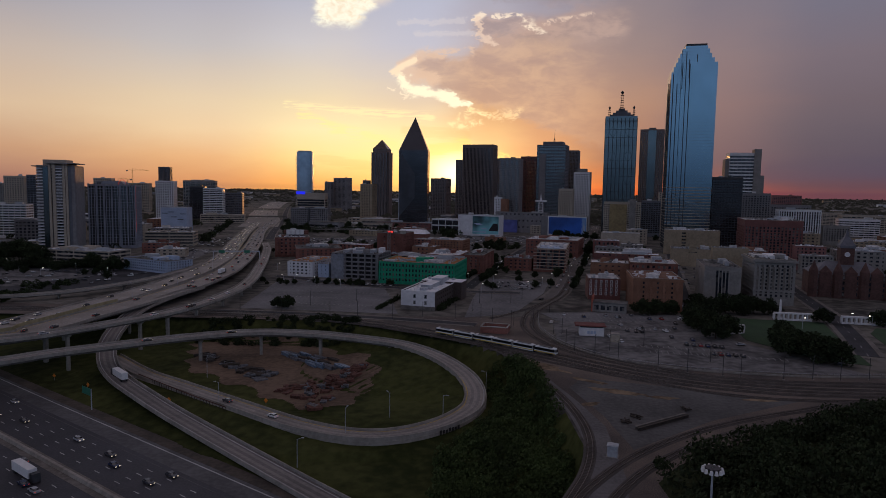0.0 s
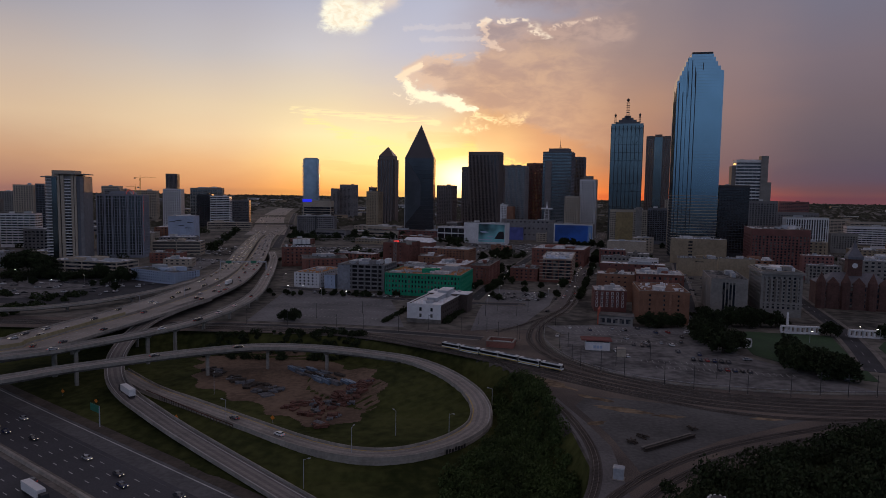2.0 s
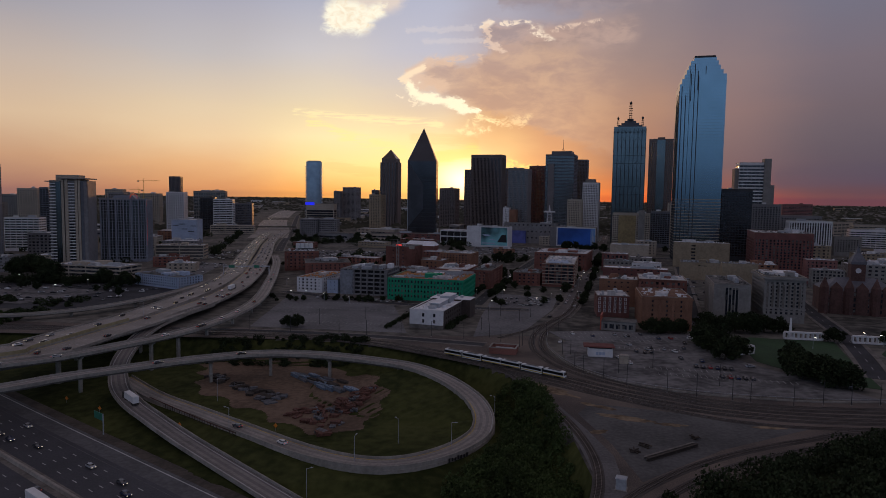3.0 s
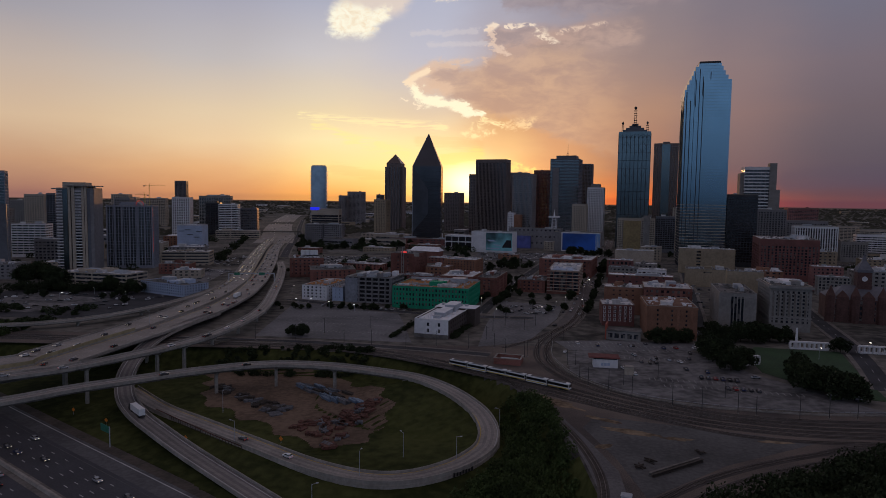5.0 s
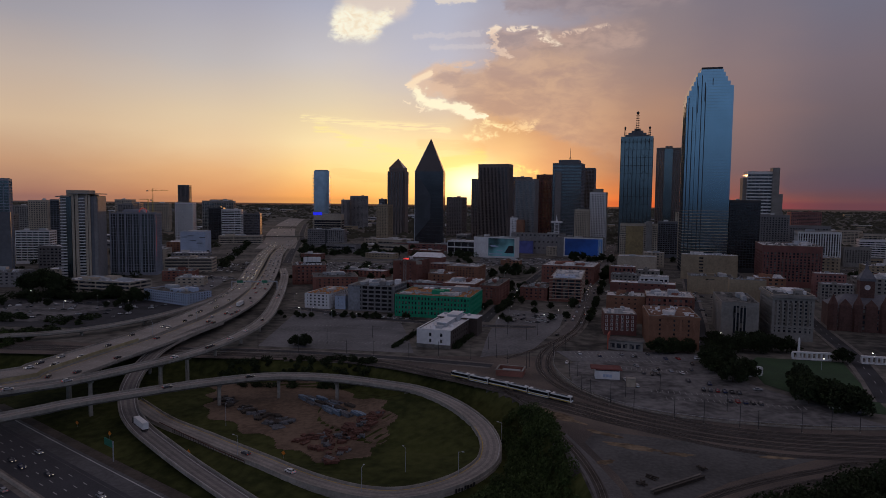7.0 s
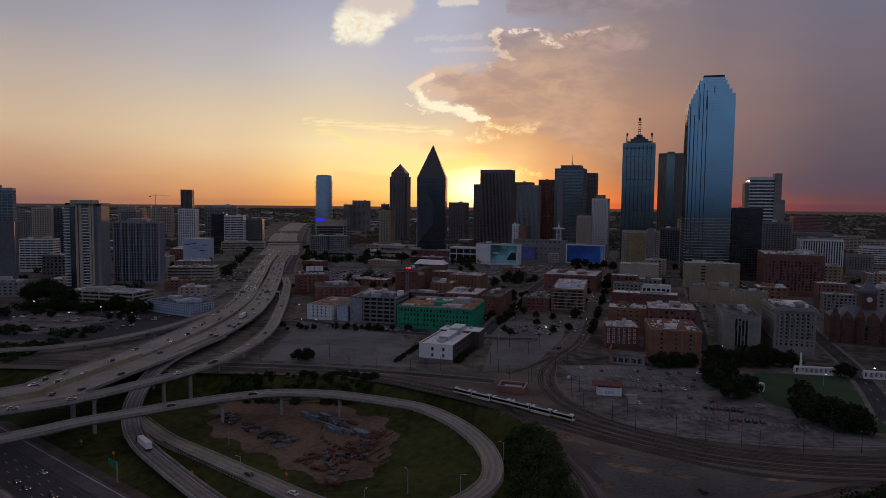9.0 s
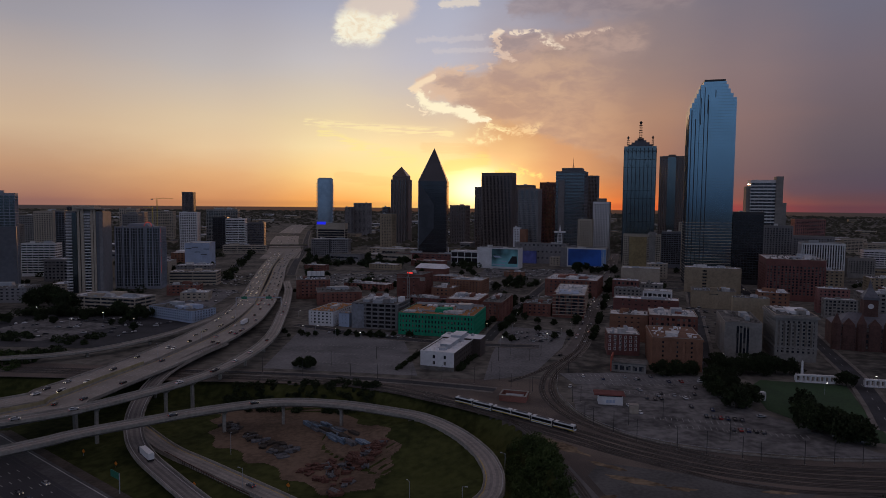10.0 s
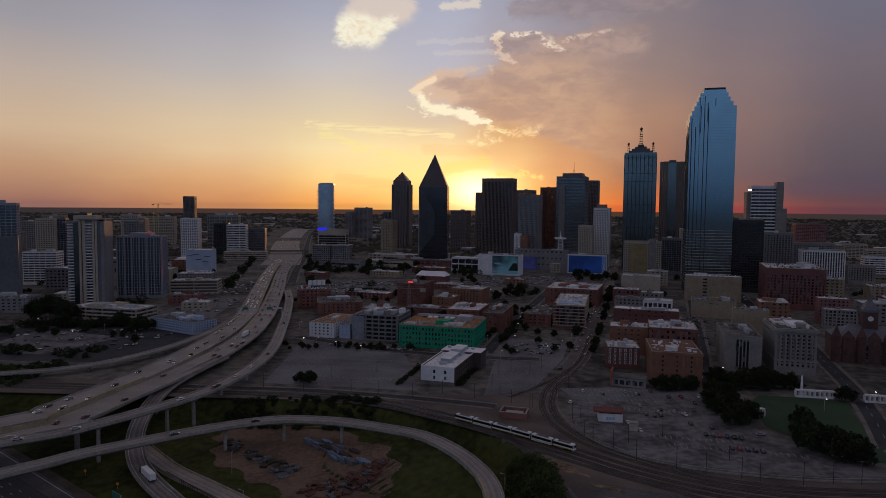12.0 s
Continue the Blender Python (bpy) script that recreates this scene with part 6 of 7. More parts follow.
for i in range(260):
    # pavements and yards of the brick district, and the blocks beyond the viaduct
    zone = rnd.random() if i < 150 else 2.0
    if zone > 1:
        x0, y0, x1, y1 = rnd.choice(((-240, 1100, 40, 1180), (-120, 1000, 60, 1060), (-480, 900, -400, 1100), (60, 880, 120, 960), (-520, 640, -430, 800), (420, 560, 560, 760), (560, 1020, 760, 1060),
                                     (330, 900, 380, 1100), (-210, 780, -190, 1000), (-340, 600, -270, 660), (180, 1050, 290, 1140), (280, 560, 420, 640), (-60, 640, 0, 700), (-110, 600, -20, 660), (60, 690, 130, 780), (-40, 820, 80, 900), (150, 570, 220, 640), (220, 600, 300, 690), (-170, 780, -60, 850)))
        x, y = rnd.uniform(x0, x1), rnd.uniform(y0, y1)
    elif zone < 0.3:
        k = rnd.uniform(0, 1)
        x, y = 95 + k * 105 + rnd.choice((-10, 10)), 520 + k * 400
    elif zone < 0.45:
        k = rnd.uniform(0, 1)
        x, y = 26 + k * 40 + rnd.choice((-8, 9)), 560 + k * 160
    elif zone < 0.6:
        x, y = rnd.uniform(-150, -40), rnd.uniform(520, 535)
    elif zone < 0.8:
        x, y = rnd.uniform(-300, -90), rnd.uniform(1120, 1290)
    else:
        x, y = rnd.uniform(-420, -290), rnd.uniform(560, 630)
    plant(SMALL, x, y, rnd.uniform(0.7, 1.3) * (0.6 if 0.45 < zone < 0.6 else 1.0) * (1.5 if y > 800 else 1.0), i)
for i, (x, y, s) in enumerate(((36, 530, 0.8), (40, 515, 0.9), (34, 560, 0.8), (48, 600, 0.9), (60, 620, 1.0), (70, 600, 0.9), (84, 590, 0.9), (52, 640, 1.0), (56, 700, 1.1), (60, 740, 1.1), (50, 770, 1.1),
                               (-400, 640, 1.5), (-420, 660, 1.6), (-440, 650, 1.6), (-450, 690, 1.6), (-380, 600, 1.2), (-330, 610, 1.2), (-300, 590, 1.2), (-280, 540, 1.0), (66, 560, .9), (76, 530, .9))):
    plant(OAKS if s > 1.15 else SMALL, x, y, s, i)


def scrub(name, label, inside, box, n, size, seed, height, material):
    """A thicket: leaf sprays massed in overlapping mounds that follow the land."""
    rnd = random.Random(seed)
    m = M()
    made = 0
    while made < n:
        x, y = rnd.uniform(box[0], box[2]), rnd.uniform(box[1], box[3])
        if not inside(x, y):
            continue
        hh = height * rnd.uniform(0.35, 1.0)
        c = Vector((x, y, ground_z(x, y) + hh * 0.5))
        leaf_clump(m, c, hh * 0.8, 110, rnd, size, 0.8)
        made += 1
    return tagged(new(name, m.mesh(name, material)), label, "shrubs", "", "stuff")


scrub("thicket", "dense dark green thicket on the bank beside the loop ramp",
      lambda x, y: y > 150 and (x > 22.5 if y > 252 else x > -1 + max(0, (y - 212)) * 0.6) and x < 20 + 22 * smooth(318, 285, y) - 10 * smooth(200, 160, y) and y < 322,
      (-10, 150, 46, 322), 900, 0.48, 3, 4.6, LEAF2)
scrub("thicket", "dark woodland edge beside the rail curve",
      lambda x, y: y < 186 + (x - 66) * 0.56 - max(0, x - 140) * 0.2 and x > 62 and y > 100 + (x - 60) * 0.1, (62, 110, 300, 236), 1500, 0.62, 4, 7.0, LEAF)
scrub("thicket", "dark bushes under the flyover beside the tracks", lambda x, y: y > 362 - max(0, x + 60) * 0.3 and y < 388, (-140, 355, -50, 392), 150, 0.5, 6, 3.5, LEAF)
scrub("thicket", "dark scrub under the viaduct", lambda x, y: True, (-360, 400, -290, 450), 130, 0.6, 7, 4.0, LEAF2)


scrub("grove", "dark tree belt between the garage and the lots", lambda x, y: x < -300 and abs(y - 612 - (x + 350) * 0.1) < 10, (-430, 590, -275, 640), 90, 0.8, 12, 7.5, LEAF)
scrub("grove", "dark grove of plaza trees below the towers", lambda x, y: math.sin(x * 0.07) + math.sin(y * 0.11) > 0.2, (-250, 1110, 30, 1180), 90, 1.3, 13, 10.0, LEAF)
scrub("grove", "dark trees beside the far freeway", lambda x, y: abs(x + 236 + (y - 1000) * 0.25) < 5 or abs(x + 358 + (y - 1000) * 0.25) < 6, (-500, 900, -205, 1500), 80, 1.2, 14, 9.0, LEAF)
scrub("grove", "dark trees between brick blocks", lambda x, y: math.sin(x * 0.09 + 1) + math.sin(y * 0.08) > 0.7, (-160, 830, 280, 960), 90, 1.1, 15, 8.0, LEAF)
scrub("grove", "dark trees around the office blocks", lambda x, y: math.sin(x * 0.06) + math.sin(y * 0.09) > 0.9, (400, 560, 760, 1000), 110, 1.1, 16, 8.5, LEAF)
scrub("grove", "dark trees among the apartment blocks", lambda x, y: x < -345 - max(0, y - 800) * 0.27 and math.sin(x * 0.06) + math.sin(y * 0.07) > 0.8, (-620, 640, -300, 1300), 130, 1.2, 17, 9.0, LEAF)
scrub("thicket", "dark brush between the viaduct and the lots", lambda x, y: x < -285 and math.sin(x * 0.1) + math.sin(y * 0.13) > 0.3, (-420, 440, -262, 520), 130, 0.7, 18, 4.5, LEAF)
hedge = lambda x, y: abs((x + 42.4) * 53.2 - (y - 421.8) * 12.9) / 54.7 < 1.6
scrub("hedge", "clipped dark hedge beside the white office", hedge, (-43, 421, -29, 476), 60, 0.35, 8, 2.6, LEAF)
scrub("bushes", "dark bushes along the brick side of the office", lambda x, y: abs((x + 2.2) * 48 - (y - 422) * 13.6) / 49.9 < 1.6, (-4, 421, 16, 470), 40, 0.4, 9, 3.4, LEAF)


def far_woods():
    rnd = random.Random(21)
    m = M()
    for _ in range(14000):
        r = 1500 + 3300 * rnd.random() ** 0.8
        a = rnd.uniform(-0.75, 0.75)
        x, y = r * math.sin(a), r * math.cos(a)
        if abs(x + 362 + (y - 1270) * 0.25) < 85 and y < 3000:
            continue
        s = rnd.uniform(6, 13)
        z = ground_z(x, y)
        k = len(m.v)
        n = 6
        for j in range(n):
            t = 2 * math.pi * j / n
            q = s * rnd.uniform(0.7, 1.2)
            m.v.append((x + q * math.cos(t), y + q * math.sin(t), z + rnd.uniform(0.0, 3.0)))
        m.v.append((x + rnd.uniform(-2, 2), y + rnd.uniform(-2, 2), z + s * rnd.uniform(0.5, 1.0)))
        m.f += [(k + j, k + (j + 1) % n, k + n) for j in range(n)]
    return tagged(new("far_woods", m.mesh("far_woods", FAR_LEAF)), "distant tree cover in a haze-paled colour, out to the horizon", "woods", "", "stuff")


far_woods()
rnd = random.Random(31)
for i in range(190):
    a = rnd.uniform(-0.62, 0.66)
    r = rnd.uniform(1250, 4200)
    x, y = r * math.sin(a), r * math.cos(a)
    if abs(x + 362 + (y - 1270) * 0.25) < 110 and y < 3000:
        continue
    w, l, h = rnd.uniform(20, 70), rnd.uniform(15, 40), rnd.uniform(5, 16)
    b = thing("far_building", x, y, ground_z(x, y), -18, "small pale low building far across the town", "building", "far low buildings")
    part("wall", M().box(-w / 2, -l / 2, -3, w / 2, l / 2, h), rnd.choice((BEIGE, GREY_CLAD, TAN, WHITE)), b)
    part("roof", M().box(-w / 2 - 0.5, -l / 2 - 0.5, h, w / 2 + 0.5, l / 2 + 0.5, h + 0.8), rnd.choice((ROOF, ROOF_W, ROOF_D)), b)
    part("window_strip", M().box(-w / 2 + 2, -l / 2 - 0.15, h * 0.4, w / 2 - 2, -l / 2 + 0.1, h * 0.65), GLASS, b)

# ---------------------------------------------------------------- vehicles
def make_car(label, paint, lights=True):
    c = thing("car", 0, 0, -500, 0, label, "car")
    Wd = 1.85
    prof = [(-2.3, 0.35), (2.3, 0.35), (2.3, 0.75), (2.1, 0.95), (1.0, 1.02), (-1.7, 1.05), (-2.25, 0.95)]
    m = M()
    n = len(prof)
    m.v = [(x, -Wd / 2, z) for x, z in prof] + [(x, Wd / 2, z) for x, z in prof]
    m.f = [tuple(range(n)), tuple(reversed(range(n, 2 * n)))] + [(i, n + i, n + (i + 1) % n, (i + 1) % n) for i in range(n)]
    m.box(-1.35, -0.68, 1.46, 0.45, 0.68, 1.52)
    part("body", m, paint, c)
    part("cabin", M().prism(rect(3.0, 1.7, -0.35), 1.0, 1.48, None, rect(1.9, 1.4, -0.45)), GLASS, c)
    for x in (-1.45, 1.45):
        for y in (-0.86, 0.86):
            part("wheel", M().tube((x, y - 0.1, 0.33), (x, y + 0.1, 0.33), 0.33, 0.33, 8), BLACK, c)
    if lights:
        for y in (-0.65, 0.65):
            part("headlamp", M().box(2.28, y - 0.2, 0.6, 2.36, y + 0.2, 0.8), LAMP_WARM, c)
            part("tail_lamp", M().box(-2.34, y - 0.2, 0.7, -2.26, y + 0.2, 0.86), LAMP_RED_DIM, c)
    return c


def paint(name, c):
    return mat("car_paint_" + name, c, 0.25, vary=0.06, spec=0.6)


PAINTS = [("white", (0.7, 0.7, 0.7)), ("silver grey", (0.35, 0.36, 0.38)), ("black", (0.012, 0.012, 0.014)), ("dark grey", (0.06, 0.06, 0.07)), ("dark red", (0.25, 0.02, 0.02)), ("dark blue", (0.02, 0.03, 0.08))]
PAINTS = [(n, paint(n.replace(" ", "_"), c)) for n, c in PAINTS]
CARS = [make_car(n + " car driving on the road", p) for n, p in PAINTS]
PARKED = [make_car(n + " car parked on the asphalt", p, False) for n, p in PAINTS]
rnd = random.Random(9)
far_cars, far_lamps = M(), M()
count = [0]


def park(x, y, z, rot, i, driving=False):
    """A car near the camera is a thing of its own; far ones are massed."""
    if y < 720 and count[0] < 260 and (driving or y < 430):
        count[0] += 1
        return copy_thing((CARS if driving else PARKED)[i % 6], pose(x, y, z, 0, 0, rot))
    m = pose(x, y, z, 0, 0, rot)
    far_cars.prism(rect(4.5, 1.85), 0.3, 1.0, m)
    far_cars.prism(rect(2.8, 1.7, -0.3), 1.0, 1.5, m, rect(1.9, 1.4, -0.4))
    if driving:
        for s in (-0.65, 0.65):
            far_lamps.box(2.26, s - 0.22, 0.55, 2.4, s + 0.22, 0.85, m)


def traffic(line, offset, n, a, b, way=1, spread=0.0):
    """Cars along a road, offset to the right of its line, between two shares of its length."""
    for _ in range(n):
        k = int((a + (b - a) * rnd.random()) * (len(line) - 2)) + 1
        d = line[k + 1] - line[k - 1]
        r = Vector((d.y, -d.x, 0)).normalized()
        q = line[k] + r * (offset + rnd.choice((-1, 0, 1)) * spread)
        park(q.x, q.y, q.z + 0.03, math.degrees(math.atan2(d.y, d.x)) + (0 if way > 0 else 180), rnd.choice((0, 1, 1, 2, 2, 3, 3, 5)), True)


traffic(vw, 0, 44, 0.08, 0.5, -1, 5.4)
traffic(vw, 0, 150, 0.42, 1.0, -1, 5.4)
traffic(ve, 0, 38, 0.08, 0.5, 1, 5.4)
traffic(ve, 0, 110, 0.42, 1.0, 1, 5.4)
traffic(cr, 0, 14, 0.15, 0.95, 1)
traffic(loop_line, 0, 2, 0.25, 0.4, 1)
traffic(loop_line, 0, 2, 0.7, 0.9, 1)
traffic(far_line, -18, 60, 0.0, 0.8, -1, 9)
traffic(far_line, 18, 60, 0.0, 0.8, 1, 9)
for o, n, w_ in ((-18.4, 2, 1), (-14.8, 2, 1), (-11.2, 3, 1), (-7.6, 2, 1), (-4, 2, 1), (5.4, 2, -1), (9, 3, -1), (12.6, 2, -1)):
    traffic(fw_line, o, n, 0.25, 0.7, w_)
for i, (x, y, r) in enumerate(((128, 368, 95), (152, 409, 20), (150, 404, 20), (136, 376, 80), (106, 383, 100), (95, 340, 95), (180, 308, 10), (157, 337, 0), (188, 300, -30), (66, 388, 75), (72, 470, 60),
                               (126, 352, 85), (92, 352, 90), (114, 372, 90))):
    park(x, y, 0.1, r, (0, 1, 0, 3, 1, 0, 0, 1, 3, 0, 2, 3, 0, 1)[i])
for row, (x0, y0, n) in enumerate(((128, 335, 6), (134, 316, 5))):
    for k in range(n):
        park(x0 + k * 3.3, y0 - k * 0.9, 0.1, 78, 2 + (k + row) % 4)
for k in range(16):
    park(-112 + k * 5.0, 540 - k * 1.0 + rnd.uniform(-0.5, 0.5), 0.12, 80, rnd.randrange(6))


def fill(n, x0, y0, x1, y1, rots=(72, -18)):
    for k in range(n):
        park(rnd.uniform(x0, x1), rnd.uniform(y0, y1), 0.1, rnd.choice(rots), rnd.randrange(6))


fill(34, 40, 515, 88, 556)
fill(46, -120, 640, -30, 690)
fill(40, 60, 700, 110, 780)
fill(50, 150, 680, 260, 720)
fill(60, -30, 830, 60, 900)
fill(40, 205, 560, 300, 680)
fill(60, -340, 840, -270, 980)
fill(50, 380, 560, 520, 660)
fill(60, -400, 500, -265, 590, (20, 110))
fill(8, 72, 402, 148, 416, (92, 88))
fill(7, 90, 330, 150, 392, (80, 260))
for k in range(90):
    s = rnd.random()
    park(95 + s * 254 + rnd.choice((-4, 4)), 520 + s * 978, 0.12, 75 + rnd.choice((0, 180)), rnd.randrange(6), rnd.random() < 0.3)
fill(170, -200, 865, -50, 1000)
fill(130, 35, 980, 185, 1115)
fill(40, -325, 690, -270, 800)
fill(60, -200, 1190, 0, 1300)
fill(60, 300, 660, 360, 760)
fill(80, 560, 900, 760, 1000)
for k in range(60):
    s = rnd.random()
    park(300 + s * 200 + rnd.choice((-4, 4)), 640 + s * 660, 0.12, 73 + rnd.choice((0, 180)), rnd.randrange(6), True)
cm = mat("far_car_paint", (0.5, 0.5, 0.5), 0.4, vary=0.05)
ct = cm.node_tree
cg = ct.nodes.new("ShaderNodeNewGeometry")
crp = ramp(ct, V(ct, cg.outputs["Random Per Island"]), [(0, (20, 20, 24)), (0.5, (60, 60, 66)), (0.7, (150, 150, 152)), (1.0, (215, 215, 215))], 1.0)
ct.links.new(crp, ct.nodes["Principled BSDF"].inputs["Base Color"])
tagged(new("far_cars", far_cars.mesh("far_cars", cm)), "many small cars far off in lots and lanes", "cars", "", "stuff")
tagged(new("far_headlamps", far_lamps.mesh("far_headlamps", LAMP_WARM)), "small lit headlamps of far cars", "car lights", "", "stuff")


def lorry(x, y, z, rot, label):
    c = thing("box_truck", x, y, z, rot, label, "truck")
    part("trailer", M().box(-7, -1.3, 1.1, 5.2, 1.3, 4.0), WHITE_PAINT, c, "white box trailer")
    part("cab", M().prism(rect(2.6, 2.4, 7.0), 0.7, 3.2, None, rect(2.0, 2.3, 6.8)), METAL_D, c)
    part("chassis", M().box(-6.8, -1.0, 0.7, 8.2, 1.0, 1.1), METAL_D, c)
    for wx in (-6, -4.8, 4.2, 7.2):
        for wy in (-1.1, 1.1):
            part("wheel", M().tube((wx, wy - 0.15, 0.5), (wx, wy + 0.15, 0.5), 0.5, 0.5, 10), BLACK, c)


lorry(-144, 285.5, -7.75, 134, "white box lorry on the slip ramp")
lorry(-131, 199, -13.85, -36, "white box lorry on the freeway")
lorry(-187, 548, 5.1, 92, "pale box lorry on the viaduct")

# light-rail train of two articulated cars
TRAIN_GLASS = mat("black_train_glass", (0.008, 0.008, 0.010), 0.35, vary=0.1, spec=0.25)


def train_car(x, y, rot):
    c = thing("light_rail_car", x, y, 0.45, rot, "white and yellow articulated light-rail car on the tracks", "train", "light-rail train")
    segs = ((-18.3, -6.6), (-6.0, 6.0), (6.6, 18.3))
    for i, (a, b) in enumerate(segs):
        zb = 0.35 if i == 1 else 0.75
        part("body", M().prism(rect(b - a, 2.7, (a + b) / 2), zb, 3.3, None, rect(b - a - (0.9 if i != 1 else 0.1), 2.5, (a + b) / 2)), WHITE_PAINT, c)
        part("window_band", M().box(a + 0.35, -1.41, 1.65, b - 0.35, 1.41, 2.85), TRAIN_GLASS, c, "black glass window band")
        part("stripe", M().box(a + 0.1, -1.38, 0.75, b - 0.1, 1.38, 1.15), YELLOW, c, "yellow lower body stripe")
        part("roof_unit", M().box(a + 2.5, -0.8, 3.3, b - 2.5, 0.8, 3.65), METAL_D, c)
        part("roof_edge", M().box(a + 0.6, -1.2, 3.28, b - 0.6, -0.95, 3.5).box(a + 0.6, 0.95, 3.28, b - 0.6, 1.2, 3.5), WHITE_PAINT, c)
        part("roof_walk", M().box(a + 0.6, -0.95, 3.28, b - 0.6, 0.95, 3.4), WHITE_PAINT, c)
    for a in (-6.3, 6.3):
        part("bellows", M().box(a - 0.35, -1.2, 0.6, a + 0.35, 1.2, 3.2), BLACK, c)
    for a in (-14, -5, 5, 14):
        part("bogie", M().box(a - 1.2, -1.1, -0.15, a + 1.2, 1.1, 0.6), BLACK, c)
    for a in (-18.35, 18.35):
        part("end_window", M().box(a - 0.1, -1.1, 1.7, a + 0.1, 1.1, 2.9), GLASS, c)


train_car(12.0, 341.5, -37)
train_car(41.0, 318.8, -39)

# ---------------------------------------------------------------- small structures by the tracks
b = thing("brick_pit", 30, 361, 0, -14, "low roofless brick enclosure with a metal hatch", "enclosure")
part("wall", ring(M(), 15, 11, 0, 3.4, 0.6), BRICK, b)
part("coping", ring(M(), 15.4, 11.4, 3.4, 3.7, 0.9), CONCRETE, b)
part("hatch", M().box(-5, -3.6, 1.4, 5, 3.6, 2.2), METAL, b)
b = thing("switch_house", 83, 357, 0, -8, "small white hut with a dark red overhanging roof", "hut")
part("wall", M().box(-6.6, -3.6, 0, 6.6, 3.6, 4.6), WHITE, b)
part("roof", M().prism(rect(17, 10, -0.6, 0.8), 5.4, 5.9, None, rect(16, 9, -0.6, 0.8)), ROOF_RED, b, "dark red flat roof")
part("clerestory", M().box(-6.2, -3.3, 4.6, 6.2, 3.3, 5.4), METAL_D, b)
for k in range(3):
    part("mural_bar", M().box(-2.4 + 1.7 * k, -3.68, 1.2, -1.1 + 1.7 * k, -3.6, 2.8), BLUEWHITE, b)
b = thing("utility_cabinet", 92, 341, 0, -8, "pale concrete utility cabinet", "cabinet")
part("body", M().box(-2.2, -2, 0, 2.2, 2, 4.2), BEIGE, b)
part("lid", M().box(-2.4, -2.2, 4.2, 2.4, 2.2, 4.5), CONCRETE, b)
b = thing("signal_shed", 52, 190, 0, -20, "small grey metal signal shed on gravel", "shed")
part("body", M().box(-1.5, -1.3, 0.2, 1.5, 1.3, 3.5), METAL, b)
part("roof", M().prism(rect(3.4, 3.0), 3.5, 3.8, None, rect(2.6, 2.2)), METAL, b)
part("plinth", M().box(-1.8, -1.6, -0.1, 1.8, 1.6, 0.2), CONCRETE, b)
b = thing("steel_beam", 77, 218, 0.1, 33, "long rusty steel girders lying on the gravel", "girder")
for o in (0, 1.5):
    part("flange", M().box(-13, o - 0.45, 0, 13, o + 0.45, 0.12).box(-13, o - 0.08, 0.12, 13, o + 0.08, 1.0).box(-13, o - 0.45, 1.0, 13, o + 0.45, 1.12), CONCRETE_DARK if o else SLEEPER, b)
for x, y, r in ((64, 219, 20), (69, 224, 40), (90, 233, 60)):
    b = thing("scrap_pile", x, y, 0, r, "dark heap of scrap sleepers", "scrap")
    m = M()
    for k in range(7):
        m.box(-1.8, -0.2, 0, 1.8, 0.2, 0.35, pose(rnd.uniform(-.8, .8), rnd.uniform(-.8, .8), 0.05 + 0.12 * k, 0, 0, rnd.uniform(0, 180)))
    tagged(part("sleeper_heap", m, SLEEPER, b), kind="stuff")
b = thing("light_mast", 55.5, 128, -2, 0, "tall steel mast with a ring of floodlights", "light mast")
part("pole", M().tube((0, 0, 0), (0, 0, 25.8), 0.35, 0.2, 8), METAL, b)
part("ring_frame", M().prism([(1.5 * math.cos(i * 0.524), 1.5 * math.sin(i * 0.524)) for i in range(12)], 25.4, 25.8), METAL_D, b)
for k in range(12):
    a = k * 0.5236
    part("floodlight", M().tube((1.9 * math.cos(a), 1.9 * math.sin(a), 24.9), (1.9 * math.cos(a), 1.9 * math.sin(a), 25.7), 0.42, 0.24, 8), WHITE_PAINT, b)

# overhead-line masts, lamp posts and the fence along the curve
def pole(x, y, h, label="slim dark overhead-line mast", arm=0.0, rot=0):
    b = thing("line_mast", x, y, ground_z(x, y), rot, label, "mast", "line masts")
    part("post", M().tube((0, 0, -0.3), (0, 0, h), 0.16, 0.11, 6), METAL_D, b)
    part("foot", M().box(-0.35, -0.35, -0.2, 0.35, 0.35, 0.35), CONCRETE, b)
    if arm:
        part("arm", M().tube((0, 0, h - 0.8), (arm, 0, h - 0.5), 0.06, 0.05, 5), METAL_D, b)


for x, y in ((40, 372), (42, 376), (49, 380), (52, 366), (62, 356), (67, 358), (66, 318), (74, 309), (82, 297), (98, 289), (109, 283), (123, 279), (130, 277), (147, 274), (160, 275), (172, 275), (185, 276),
             (200, 277), (60, 404), (70, 420), (30, 384), (24, 398), (8, 392), (-12, 398), (-30, 388), (-52, 396), (-70, 402), (-88, 430), (-60, 450), (-100, 400), (-128, 408), (20, 420), (26, 450), (36, 470), (48, 452), (58, 470), (64, 330), (84, 320), (104, 330), (126, 300)):
    pole(x, y, rnd.uniform(8.5, 11), arm=2.5, rot=rnd.uniform(-50, 200))
f = thing("fence", 0, 0, 0, 0, "low pale concrete fence with posts along the track", "fence")
fl = spline([(62, 412, 0), (57, 380, 0), (58, 356, 0), (65, 328, 0), (82, 304, 0), (107, 289, 0), (152, 279.5, 0), (193, 280, 0), (320, 288, 0)], 3.0)
part("base_wall", sweep(M(), fl, [(-0.15, 0.7), (0.15, 0.7), (0.15, -0.2), (-0.15, -0.2)]), CONCRETE, f)
